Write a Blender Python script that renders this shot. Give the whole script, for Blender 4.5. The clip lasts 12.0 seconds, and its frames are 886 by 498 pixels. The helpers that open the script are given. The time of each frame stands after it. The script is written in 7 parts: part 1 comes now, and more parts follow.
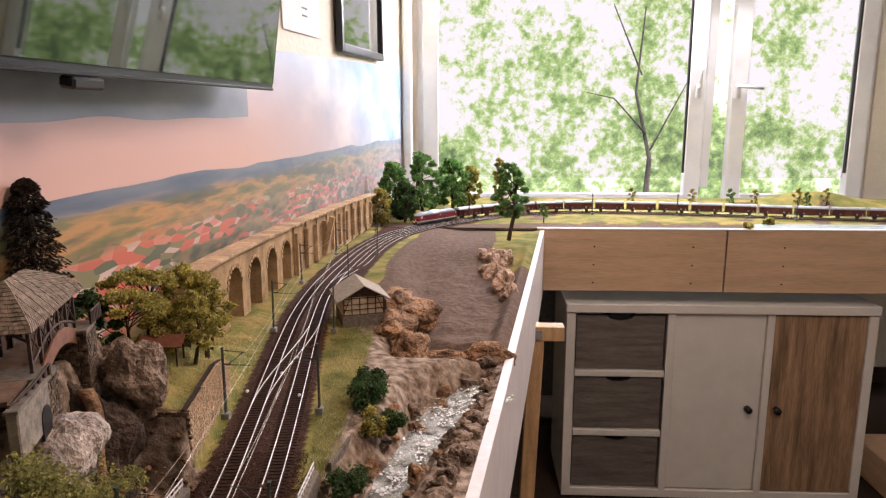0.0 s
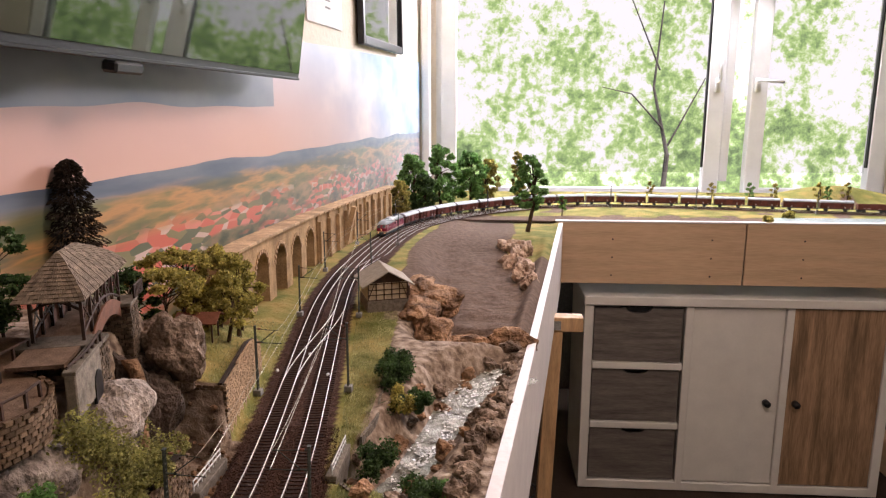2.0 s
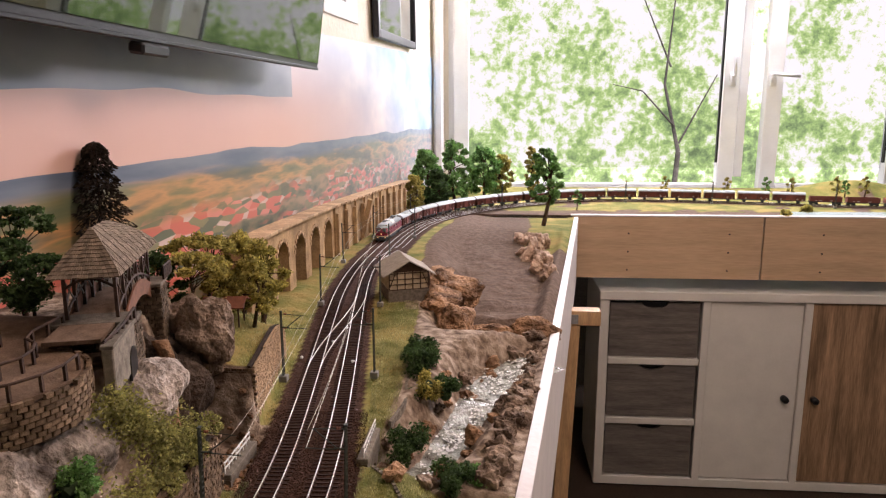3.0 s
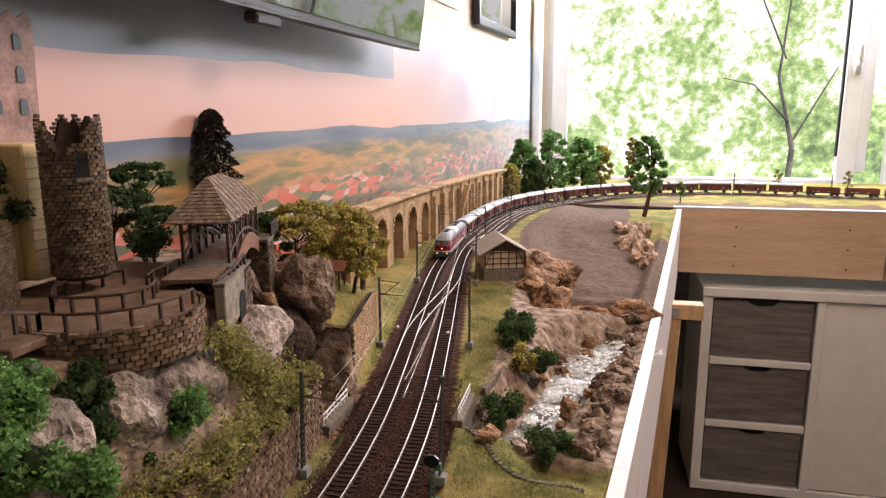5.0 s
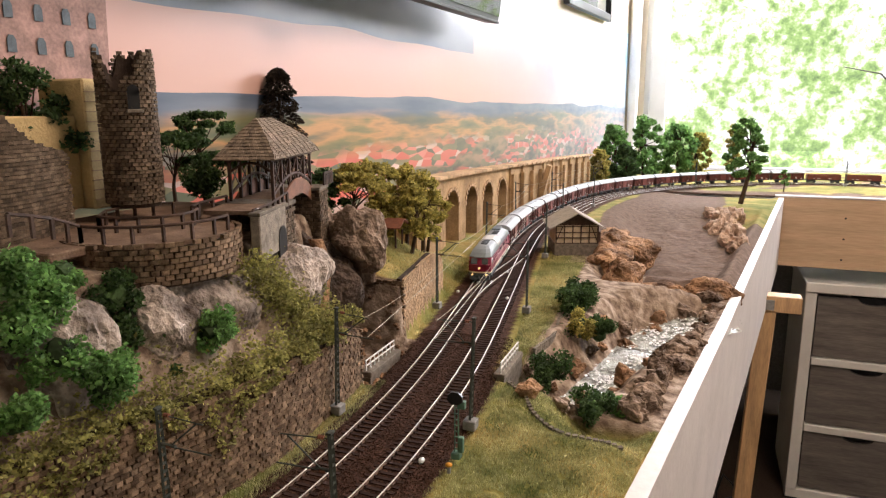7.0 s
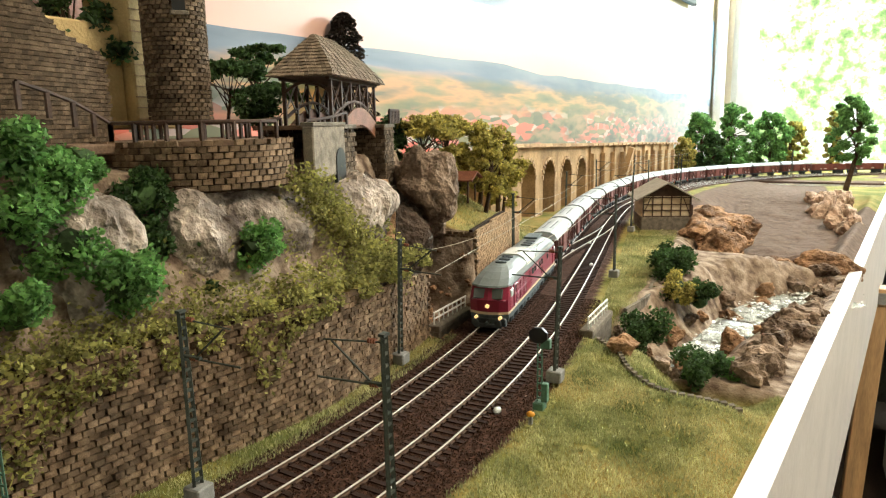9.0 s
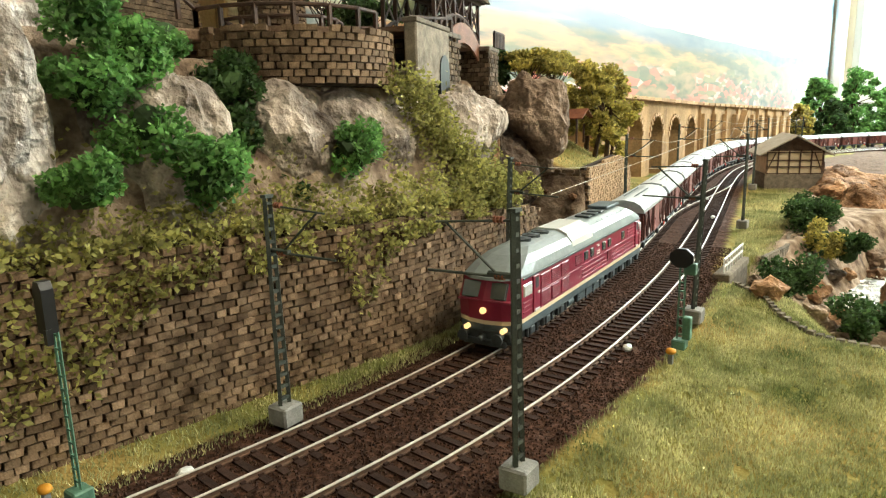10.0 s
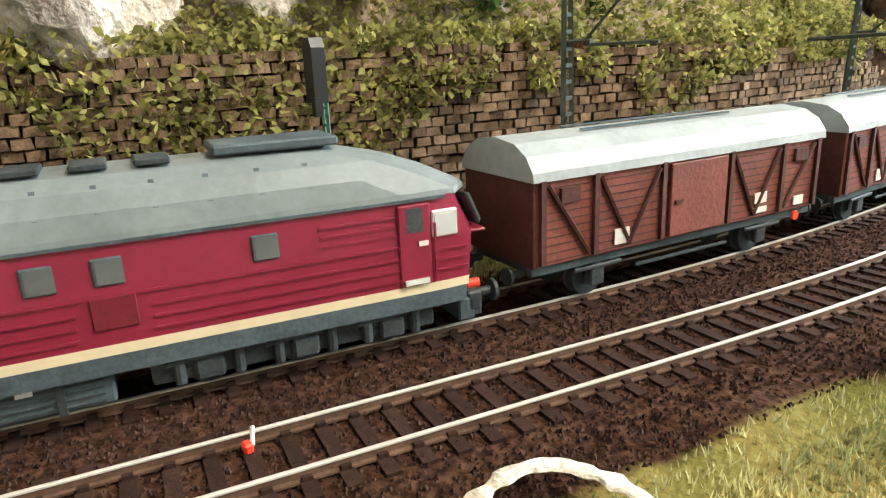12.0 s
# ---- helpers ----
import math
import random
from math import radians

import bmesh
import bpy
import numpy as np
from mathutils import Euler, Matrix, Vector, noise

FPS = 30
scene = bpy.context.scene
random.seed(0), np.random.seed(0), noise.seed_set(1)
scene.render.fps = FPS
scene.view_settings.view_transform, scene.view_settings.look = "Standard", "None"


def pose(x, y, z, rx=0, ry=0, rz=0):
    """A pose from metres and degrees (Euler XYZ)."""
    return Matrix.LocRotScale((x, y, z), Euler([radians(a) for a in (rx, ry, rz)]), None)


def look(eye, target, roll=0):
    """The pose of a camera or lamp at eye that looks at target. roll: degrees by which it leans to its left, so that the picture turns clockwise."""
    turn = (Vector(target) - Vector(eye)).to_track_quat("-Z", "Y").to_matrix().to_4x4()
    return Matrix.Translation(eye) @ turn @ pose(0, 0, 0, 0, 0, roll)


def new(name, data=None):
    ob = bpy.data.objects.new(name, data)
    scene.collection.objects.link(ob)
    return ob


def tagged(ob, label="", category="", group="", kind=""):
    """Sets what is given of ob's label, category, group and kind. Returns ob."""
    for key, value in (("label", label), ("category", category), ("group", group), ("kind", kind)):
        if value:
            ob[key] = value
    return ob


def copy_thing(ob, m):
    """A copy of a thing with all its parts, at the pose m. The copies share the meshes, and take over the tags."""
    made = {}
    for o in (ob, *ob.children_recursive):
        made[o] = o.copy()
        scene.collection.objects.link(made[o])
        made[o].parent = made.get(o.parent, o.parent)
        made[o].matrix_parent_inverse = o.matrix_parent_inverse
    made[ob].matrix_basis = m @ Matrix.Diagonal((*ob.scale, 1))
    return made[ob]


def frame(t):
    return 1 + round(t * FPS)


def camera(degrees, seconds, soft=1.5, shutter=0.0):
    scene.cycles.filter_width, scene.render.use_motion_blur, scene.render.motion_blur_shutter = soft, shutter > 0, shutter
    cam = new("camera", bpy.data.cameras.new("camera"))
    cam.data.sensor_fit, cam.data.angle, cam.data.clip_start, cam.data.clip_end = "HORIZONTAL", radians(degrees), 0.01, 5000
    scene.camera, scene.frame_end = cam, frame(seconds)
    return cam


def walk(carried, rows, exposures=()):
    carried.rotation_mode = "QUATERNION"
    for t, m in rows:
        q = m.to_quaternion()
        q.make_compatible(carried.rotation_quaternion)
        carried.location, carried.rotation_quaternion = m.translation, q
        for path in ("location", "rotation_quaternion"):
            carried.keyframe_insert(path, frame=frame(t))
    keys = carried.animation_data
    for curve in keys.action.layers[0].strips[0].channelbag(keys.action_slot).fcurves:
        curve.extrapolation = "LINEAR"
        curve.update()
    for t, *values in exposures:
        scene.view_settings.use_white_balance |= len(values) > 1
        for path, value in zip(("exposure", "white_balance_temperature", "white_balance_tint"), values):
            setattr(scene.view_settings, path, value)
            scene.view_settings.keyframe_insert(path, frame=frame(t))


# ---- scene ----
# ---------------------------------------------------------------- camera
cam = camera(66.6, 12.0, soft=1.25)
PATH = [
    (0, 0.4457, -0.0850, 0.3709, 2.78, -10.84, -0.08),
    (0.5, 0.4431, -0.0974, 0.3713, 3.00, -10.92, 0.05),
    (1, 0.4467, -0.1039, 0.3715, 3.18, -10.95, 0.01),
    (1.5, 0.4421, -0.1124, 0.3649, 3.51, -11.05, 0.08),
    (2, 0.4305, -0.1073, 0.3563, 4.03, -11.13, 0.00),
    (2.5, 0.4173, -0.1056, 0.3462, 4.51, -11.13, -0.16),
    (4.5, 0.3889, -0.0936, 0.3029, 6.52, -11.23, -0.35),
    (5, 0.3994, -0.1048, 0.2976, 12.78, -11.22, -0.29),
    (5.5, 0.4235, -0.1023, 0.2924, 17.25, -11.24, -0.27),
    (6, 0.4478, -0.0905, 0.2745, 19.53, -11.38, -0.19),
    (6.5, 0.4509, -0.0893, 0.2637, 20.33, -11.40, -0.20),
    (7, 0.4462, -0.0903, 0.2507, 21.11, -11.48, -0.25),
    (9, 0.4181, -0.0332, 0.1733, 27.32, -10.47, -1.11),
    (9.5, 0.3997, -0.0143, 0.1571, 30.47, -11.13, -1.21),
    (10, 0.3780, 0.0007, 0.1228, 34.65, -11.66, -1.48),
    (10.5, 0.3641, 0.0159, 0.1013, 39.69, -12.75, -1.77),
    (11, 0.3470, 0.0245, 0.0830, 45.95, -15.00, -1.90),
    (11.5, 0.3326, 0.0232, 0.0745, 50.80, -16.15, -2.30),
    (12, 0.3292, 0.0160, 0.0697, 54.63, -16.31, -2.40),
]
walk(cam, [(t, pose(x, y, z, 90 + pitch, 0, yaw) @ pose(0, 0, 0, 0, 0, roll)) for t, x, y, z, yaw, pitch, roll in PATH],
     exposures=((0.0, -0.05, 6400, 27), (2.5, -0.02, 6400, 27), (4.5, 0.1, 6400, 26), (5.5, 0.3, 6400, 24), (7.0, 0.4, 6350, 19), (9.0, 0.8, 6350, 0), (10.5, 1.15, 6200, -4), (12.0, 1.5, 5900, 2)))


# ---------------------------------------------------------------- light
world = bpy.data.worlds.new("sky")
scene.world = world
world.use_nodes = True
wn = world.node_tree
sky = wn.nodes.new("ShaderNodeTexSky")
sky.sky_type = "NISHITA"
sky.sun_disc = False
sky.sun_elevation = radians(48)
sky.sun_rotation = radians(150)
wn.links.new(sky.outputs[0], wn.nodes["Background"].inputs[0])
wn.nodes["Background"].inputs[1].default_value = 0.15


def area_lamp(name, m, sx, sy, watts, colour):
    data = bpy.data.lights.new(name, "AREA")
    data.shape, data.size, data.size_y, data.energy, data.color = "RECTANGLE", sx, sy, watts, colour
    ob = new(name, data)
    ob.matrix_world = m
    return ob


sun_data = bpy.data.lights.new("sun", "SUN")
sun_data.energy, sun_data.angle, sun_data.color = 2.0, radians(0.6), (1, 0.95, 0.86)
sun = new("sun", sun_data)
sun.matrix_world = look((0, 0, 0), (-0.35, 0.66, -0.75))
window_light = area_lamp("window_light", look((1.37, 3.70, 1.20), (0.9, 1.2, 0.0)), 2.2, 0.32, 95, (0.93, 0.98, 1.0))
# warm overhead light, added out of view on the assumption of a room lamp
added_ceiling_light = area_lamp("added_overhead_light", look((1.15, 0.75, 1.36), (0.55, 1.0, 0.0)), 0.55, 0.55, 20, (1.0, 0.82, 0.65))


# ---------------------------------------------------------------- materials
def material(name, colour, rough=0.7, vary=0.25, scale=60.0, bump=0.3, metal=0.0, tint=None, emit=0.0, fine=8.0, island=0.0, thin=0.0, stretch=(1, 1, 1), spec=0.4):
    """A surface with two scales of variation: broad stains and fine grain, with relief."""
    m = bpy.data.materials.new(name)
    m.use_nodes = True
    nt = m.node_tree
    b = nt.nodes["Principled BSDF"]
    link = nt.links.new
    b.inputs["Roughness"].default_value, b.inputs["Metallic"].default_value = rough, metal
    b.inputs["Specular IOR Level"].default_value = spec if rough < 0.84 else min(spec, 0.12)
    tc = nt.nodes.new("ShaderNodeTexCoord")
    mp = nt.nodes.new("ShaderNodeMapping")
    mp.inputs["Scale"].default_value = stretch
    link(tc.outputs["Object"], mp.inputs[0])
    n1, n2 = nt.nodes.new("ShaderNodeTexNoise"), nt.nodes.new("ShaderNodeTexNoise")
    n1.inputs["Scale"].default_value, n1.inputs["Detail"].default_value = scale, 5
    n2.inputs["Scale"].default_value, n2.inputs["Detail"].default_value = scale * fine, 4
    link(mp.outputs[0], n1.inputs["Vector"]), link(mp.outputs[0], n2.inputs["Vector"])
    ramp = nt.nodes.new("ShaderNodeValToRGB")
    dark = tuple(c * (1 - 1.3 * vary) for c in (tint or colour))
    light = tuple(min(1, c * (1 + 0.7 * vary)) for c in colour)
    ramp.color_ramp.elements[0].position, ramp.color_ramp.elements[0].color = 0.3, (*[max(0, c) for c in dark], 1)
    ramp.color_ramp.elements[1].position, ramp.color_ramp.elements[1].color = 0.68, (*light, 1)
    link(n1.outputs["Fac"], ramp.inputs[0])
    mix = nt.nodes.new("ShaderNodeMix")
    mix.data_type, mix.blend_type = "RGBA", "OVERLAY"
    mix.inputs[0].default_value = min(1, 1.6 * vary)
    link(ramp.outputs[0], mix.inputs[6]), link(n2.outputs["Fac"], mix.inputs[7])
    out = mix.outputs[2]
    if island:
        info = nt.nodes.new("ShaderNodeObjectInfo")
        geo = nt.nodes.new("ShaderNodeNewGeometry")
        add = nt.nodes.new("ShaderNodeMath")
        add.operation = "ADD"
        link(info.outputs["Random"], add.inputs[0]), link(geo.outputs["Random Per Island"], add.inputs[1])
        fr = nt.nodes.new("ShaderNodeMath")
        fr.operation = "FRACT"
        link(add.outputs[0], fr.inputs[0])
        rng = nt.nodes.new("ShaderNodeMapRange")
        rng.inputs[3].default_value, rng.inputs[4].default_value = 1 - island, 1 + island
        link(fr.outputs[0], rng.inputs[0])
        hsv = nt.nodes.new("ShaderNodeHueSaturation")
        link(rng.outputs[0], hsv.inputs["Value"]), link(out, hsv.inputs["Color"])
        out = hsv.outputs[0]
    link(out, b.inputs["Base Color"])
    if bump:
        bp = nt.nodes.new("ShaderNodeBump")
        bp.inputs["Strength"].default_value, bp.inputs["Distance"].default_value = bump, 0.15 / scale
        link(n2.outputs["Fac"], bp.inputs["Height"]), link(bp.outputs[0], b.inputs["Normal"])
    if thin:
        tr = nt.nodes.new("ShaderNodeBsdfTranslucent")
        mx = nt.nodes.new("ShaderNodeMixShader")
        mx.inputs[0].default_value = thin
        link(out, tr.inputs[0]), link(b.outputs[0], mx.inputs[1]), link(tr.outputs[0], mx.inputs[2])
        link(mx.outputs[0], nt.nodes["Material Output"].inputs[0])
    if emit:
        b.inputs["Emission Color"].default_value, b.inputs["Emission Strength"].default_value = (*colour, 1), emit
    return m


M = dict(
    plaster=material("wall_plaster", (0.78, 0.70, 0.58), 0.85, 0.06, 6, 0.15),
    white=material("white_paint", (0.80, 0.79, 0.77), 0.45, 0.05, 10, 0.05),
    ceiling=material("ceiling_paint", (0.82, 0.80, 0.76), 0.9, 0.04, 5, 0.1),
    floorwood=material("floor_wood", (0.30, 0.13, 0.055), 0.35, 0.3, 8, 0.1, stretch=(6, 0.6, 1), island=0.15),
    edge=material("painted_board", (0.64, 0.58, 0.54), 0.5, 0.08, 14, 0.06),
    ply=material("plywood", (0.62, 0.42, 0.26), 0.55, 0.14, 5, 0.08, stretch=(0.5, 1, 5)),
    pine=material("pine_wood", (0.58, 0.36, 0.18), 0.5, 0.22, 9, 0.1, stretch=(6, 6, 0.6)),
    cabinet=material("cabinet_laminate", (0.74, 0.70, 0.64), 0.45, 0.05, 12, 0.04),
    greyoak=material("grey_oak_laminate", (0.17, 0.145, 0.125), 0.5, 0.3, 7, 0.06, stretch=(0.6, 1, 7)),
    oak=material("oak_laminate", (0.40, 0.25, 0.145), 0.5, 0.3, 5, 0.06, stretch=(6, 1, 0.5), tint=(0.26, 0.16, 0.09)),
    black=material("black_plastic", (0.012, 0.012, 0.013), 0.4, 0.2, 30, 0.03),
    screen=material("tv_glass", (0.17, 0.19, 0.17), 0.03, 0.05, 5, 0, metal=0.95, spec=1.0),
    paper=material("white_paper", (0.80, 0.79, 0.77), 0.9, 0.05, 10, 0.05),
    ballast=material("brown_ballast", (0.052, 0.019, 0.011), 1.0, 0.45, 110, 0.9, fine=6, spec=0.0),
    sleeper=material("weathered_sleeper", (0.040, 0.021, 0.015), 0.9, 0.3, 200, 0.3, island=0.2),
    railtop=material("bare_rail_steel", (0.80, 0.76, 0.70), 0.35, 0.08, 80, 0.02, metal=0.45),
    railside=material("rusty_rail_web", (0.12, 0.065, 0.04), 0.75, 0.3, 150, 0.2),
    brick=material("sandstone_block", (0.215, 0.150, 0.098), 0.9, 0.3, 160, 0.5, tint=(0.14, 0.085, 0.05), island=0.42),
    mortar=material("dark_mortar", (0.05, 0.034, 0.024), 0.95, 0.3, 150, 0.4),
    stonegrey=material("dark_tower_stone", (0.135, 0.098, 0.066), 0.9, 0.3, 160, 0.5, island=0.4),
    greystone=material("grey_stone_block", (0.20, 0.17, 0.135), 0.9, 0.3, 160, 0.5, island=0.3),
    palewall=material("pale_cut_stone", (0.47, 0.32, 0.19), 0.9, 0.2, 70, 0.4, island=0.2),
    viaduct=material("ochre_viaduct_stone", (0.40, 0.265, 0.14), 0.9, 0.22, 40, 0.35, island=0.15),
    rock=material("grey_brown_rock", (0.29, 0.215, 0.16), 0.9, 0.45, 28, 1.0, tint=(0.17, 0.11, 0.075), fine=7),
    crag=material("pale_grey_crag", (0.40, 0.335, 0.285), 0.85, 0.5, 30, 1.0, tint=(0.15, 0.105, 0.08), fine=7),
    # lighter copy of crag: white glare is put into its pale grey colour
    cragglare=material("glare_whitened_crag", (0.58, 0.52, 0.47), 0.9, 0.5, 30, 1.0, tint=(0.20, 0.15, 0.12), fine=7),
    rockwarm=material("orange_brown_rock", (0.33, 0.195, 0.11), 0.9, 0.5, 26, 1.0, tint=(0.18, 0.10, 0.06), fine=7),
    rockdark=material("dark_gorge_rock", (0.10, 0.07, 0.052), 0.7, 0.5, 30, 1.0, fine=7),
    rockpale=material("pale_plaster_rock", (0.55, 0.40, 0.30), 0.85, 0.3, 26, 0.8, tint=(0.36, 0.23, 0.15)),
    yellow=material("cream_foam_block", (0.62, 0.46, 0.22), 0.8, 0.12, 60, 0.35),
    timber=material("dark_stained_timber", (0.060, 0.032, 0.020), 0.75, 0.3, 120, 0.2, island=0.2),
    deck=material("dusty_brown_path", (0.19, 0.125, 0.085), 0.95, 0.25, 80, 0.4),
    shingle=material("grey_brown_shingle", (0.24, 0.185, 0.135), 0.85, 0.25, 150, 0.3, island=0.28),
    redroof=material("red_brown_roof", (0.19, 0.065, 0.032), 0.8, 0.25, 120, 0.3),
    hutroof=material("grey_felt_roof", (0.36, 0.32, 0.26), 0.9, 0.15, 120, 0.2),
    hutwall=material("cream_hut_plaster", (0.52, 0.42, 0.29), 0.9, 0.15, 100, 0.2),
    mast=material("grey_green_mast_steel", (0.060, 0.070, 0.058), 0.6, 0.25, 150, 0.15, metal=0.2),
    concrete=material("grey_concrete", (0.26, 0.255, 0.24), 0.9, 0.2, 150, 0.3),
    wire=material("contact_wire", (0.42, 0.37, 0.27), 0.4, 0.1, 100, 0, metal=0.7),
    siggreen=material("green_signal_steel", (0.09, 0.19, 0.13), 0.55, 0.2, 150, 0.1),
    orange=material("orange_cap", (0.75, 0.33, 0.03), 0.5, 0.15, 150, 0.1),
    red=material("wine_red_lacquer", (0.235, 0.016, 0.045), 0.32, 0.07, 60, 0.03),
    cream=material("cream_stripe_paint", (0.72, 0.60, 0.40), 0.4, 0.06, 60, 0.02),
    locoroof=material("grey_roof_paint", (0.19, 0.215, 0.22), 0.38, 0.1, 50, 0.05),
    locopanel=material("pale_roof_panel", (0.60, 0.60, 0.57), 0.3, 0.04, 50, 0.02),
    locoframe=material("slate_grey_underframe", (0.075, 0.098, 0.112), 0.5, 0.25, 120, 0.15),
    bogie=material("dark_grey_bogie", (0.042, 0.050, 0.055), 0.55, 0.35, 150, 0.2),
    glass=material("cab_window_glass", (0.10, 0.11, 0.11), 0.05, 0.1, 40, 0, spec=0.8),
    silver=material("bright_window_frame", (0.75, 0.75, 0.75), 0.3, 0.05, 50, 0, metal=0.6),
    lamp=material("warm_headlight", (1.0, 0.62, 0.26), 0.3, 0.0, 50, 0, emit=0.7),
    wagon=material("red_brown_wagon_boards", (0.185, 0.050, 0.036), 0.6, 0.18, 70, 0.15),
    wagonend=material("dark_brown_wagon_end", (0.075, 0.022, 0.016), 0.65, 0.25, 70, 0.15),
    wagonroof=material("silver_grey_wagon_roof", (0.37, 0.40, 0.41), 0.36, 0.12, 50, 0.08),
    chalk=material("white_lettering", (0.72, 0.66, 0.62), 0.7, 0.1, 50, 0),
    marker=material("bright_red_disc", (0.75, 0.05, 0.02), 0.5, 0.05, 50, 0),
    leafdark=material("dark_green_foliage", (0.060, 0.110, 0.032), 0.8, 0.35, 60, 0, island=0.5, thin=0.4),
    leafmid=material("fresh_green_foliage", (0.16, 0.315, 0.085), 0.8, 0.35, 60, 0, island=0.5, thin=0.4),
    leafolive=material("olive_yellow_foliage", (0.42, 0.36, 0.09), 0.8, 0.35, 60, 0, island=0.5, thin=0.4),
    leafivy=material("yellow_green_ivy", (0.33, 0.31, 0.095), 0.8, 0.35, 60, 0, island=0.5, thin=0.4),
    leafpine=material("dark_brown_conifer", (0.036, 0.026, 0.018), 0.9, 0.35, 60, 0, island=0.5),
    bark=material("brown_bark", (0.075, 0.048, 0.030), 0.9, 0.3, 120, 0.4),
    turf=material("short_grass_blades", (0.54, 0.50, 0.26), 0.85, 0.34, 30, 0, tint=(0.27, 0.33, 0.12), island=0.3, thin=0.3),
    water=material("stream_water", (0.42, 0.43, 0.37), 0.08, 0.45, 60, 1.0, spec=0.8, tint=(0.12, 0.10, 0.06)),
    foam=material("white_water", (0.80, 0.79, 0.74), 0.35, 0.2, 90, 0.9),
    pond=material("pale_pond_water", (0.50, 0.60, 0.60), 0.06, 0.1, 20, 0.1, spec=0.8),
    crumb=material("cut_plaster_edge", (0.76, 0.70, 0.60), 0.8, 0.2, 50, 0.6),
)


# ---------------------------------------------------------------- mesh helpers
def part(name, bm, mat, parent=None, label="", smooth=False):
    me = bpy.data.meshes.new(name)
    bm.to_mesh(me)
    bm.free()
    me.materials.append(mat)
    if smooth:
        me.shade_smooth()
    ob = new(name, me)
    if parent is not None:
        ob.parent = parent
    if label:
        tagged(ob, label)
    return ob


def from_lists(name, verts, faces, mat, parent=None, label="", smooth=False):
    me = bpy.data.meshes.new(name)
    me.from_pydata(verts, [], faces)
    me.update()
    me.materials.append(mat)
    if smooth:
        me.shade_smooth()
    ob = new(name, me)
    if parent is not None:
        ob.parent = parent
    if label:
        tagged(ob, label)
    return ob


def thing(name, label, category, m=None, group="", kind=""):
    ob = new(name)
    ob.empty_display_size = 0.02
    if m is not None:
        ob.matrix_basis = m
    return tagged(ob, label, category, group, kind)


def box(bm, cx, cy, cz, sx, sy, sz, rz=0.0, bevel=0.0, m=None):
    mat = Matrix.Translation((cx, cy, cz)) @ Matrix.Rotation(rz, 4, "Z") @ Matrix.Diagonal((sx, sy, sz, 1))
    if m is not None:
        mat = m @ mat
    r = bmesh.ops.create_cube(bm, size=1, matrix=mat)
    if bevel:
        es = list({e for v in r["verts"] for e in v.link_edges})
        bmesh.ops.bevel(bm, geom=es, offset=bevel, segments=1, affect="EDGES")


def boxed(*args, **kw):
    bm = bmesh.new()
    box(bm, *args, **kw)
    return bm


def rod(bm, a, b, r, n=8, r2=None):
    a, b = Vector(a), Vector(b)
    d = b - a
    m = Matrix.Translation((a + b) / 2) @ d.to_track_quat("Z", "Y").to_matrix().to_4x4()
    bmesh.ops.create_cone(bm, cap_ends=True, segments=n, radius1=r, radius2=r if r2 is None else r2, depth=d.length, matrix=m)


def prism(bm, profile, a, b, axis="X"):
    """A closed outline (u, v) drawn out from a to b. axis X: u is y, v is z; axis Y: u is x, v is z; axis Z: u is x, v is y."""
    put = {"X": lambda u, v, w: (w, u, v), "Y": lambda u, v, w: (u, w, v), "Z": lambda u, v, w: (u, v, w)}[axis]
    r0 = [bm.verts.new(put(u, v, a)) for u, v in profile]
    r1 = [bm.verts.new(put(u, v, b)) for u, v in profile]
    n = len(profile)
    for i in range(n):
        bm.faces.new((r0[i], r0[(i + 1) % n], r1[(i + 1) % n], r1[i]))
    bm.faces.new(r0[::-1]), bm.faces.new(r1)
    bmesh.ops.recalc_face_normals(bm, faces=bm.faces)


def loft(bm, rings, closed=True, caps=True):
    rows = [[bm.verts.new(p) for p in ring] for ring in rings]
    n = len(rows[0])
    for r0, r1 in zip(rows, rows[1:]):
        for i in range(n if closed else n - 1):
            bm.faces.new((r0[i], r0[(i + 1) % n], r1[(i + 1) % n], r1[i]))
    if caps and closed:
        bm.faces.new(rows[0][::-1]), bm.faces.new(rows[-1])
    bmesh.ops.recalc_face_normals(bm, faces=bm.faces)


def rock(bm, centre, size, seed=0, rough=0.35, detail=3, rz=0.0):
    """An uneven boulder with facets at two scales."""
    r = bmesh.ops.create_icosphere(bm, subdivisions=detail, radius=1.0)
    off = Vector((seed * 7.3, seed * 3.1, seed * 1.7))
    turn = Matrix.Rotation(rz, 3, "Z")
    for v in r["verts"]:
        p = v.co.copy()
        k = 1 + rough * noise.noise(p * 1.3 + off) + 0.45 * rough * noise.noise(p * 3.1 + off) - 0.35 * rough * abs(noise.noise(p * 6.0 + off))
        q = turn @ Vector((p.x * size[0], p.y * size[1], p.z * size[2])) * k
        v.co = q + Vector(centre)


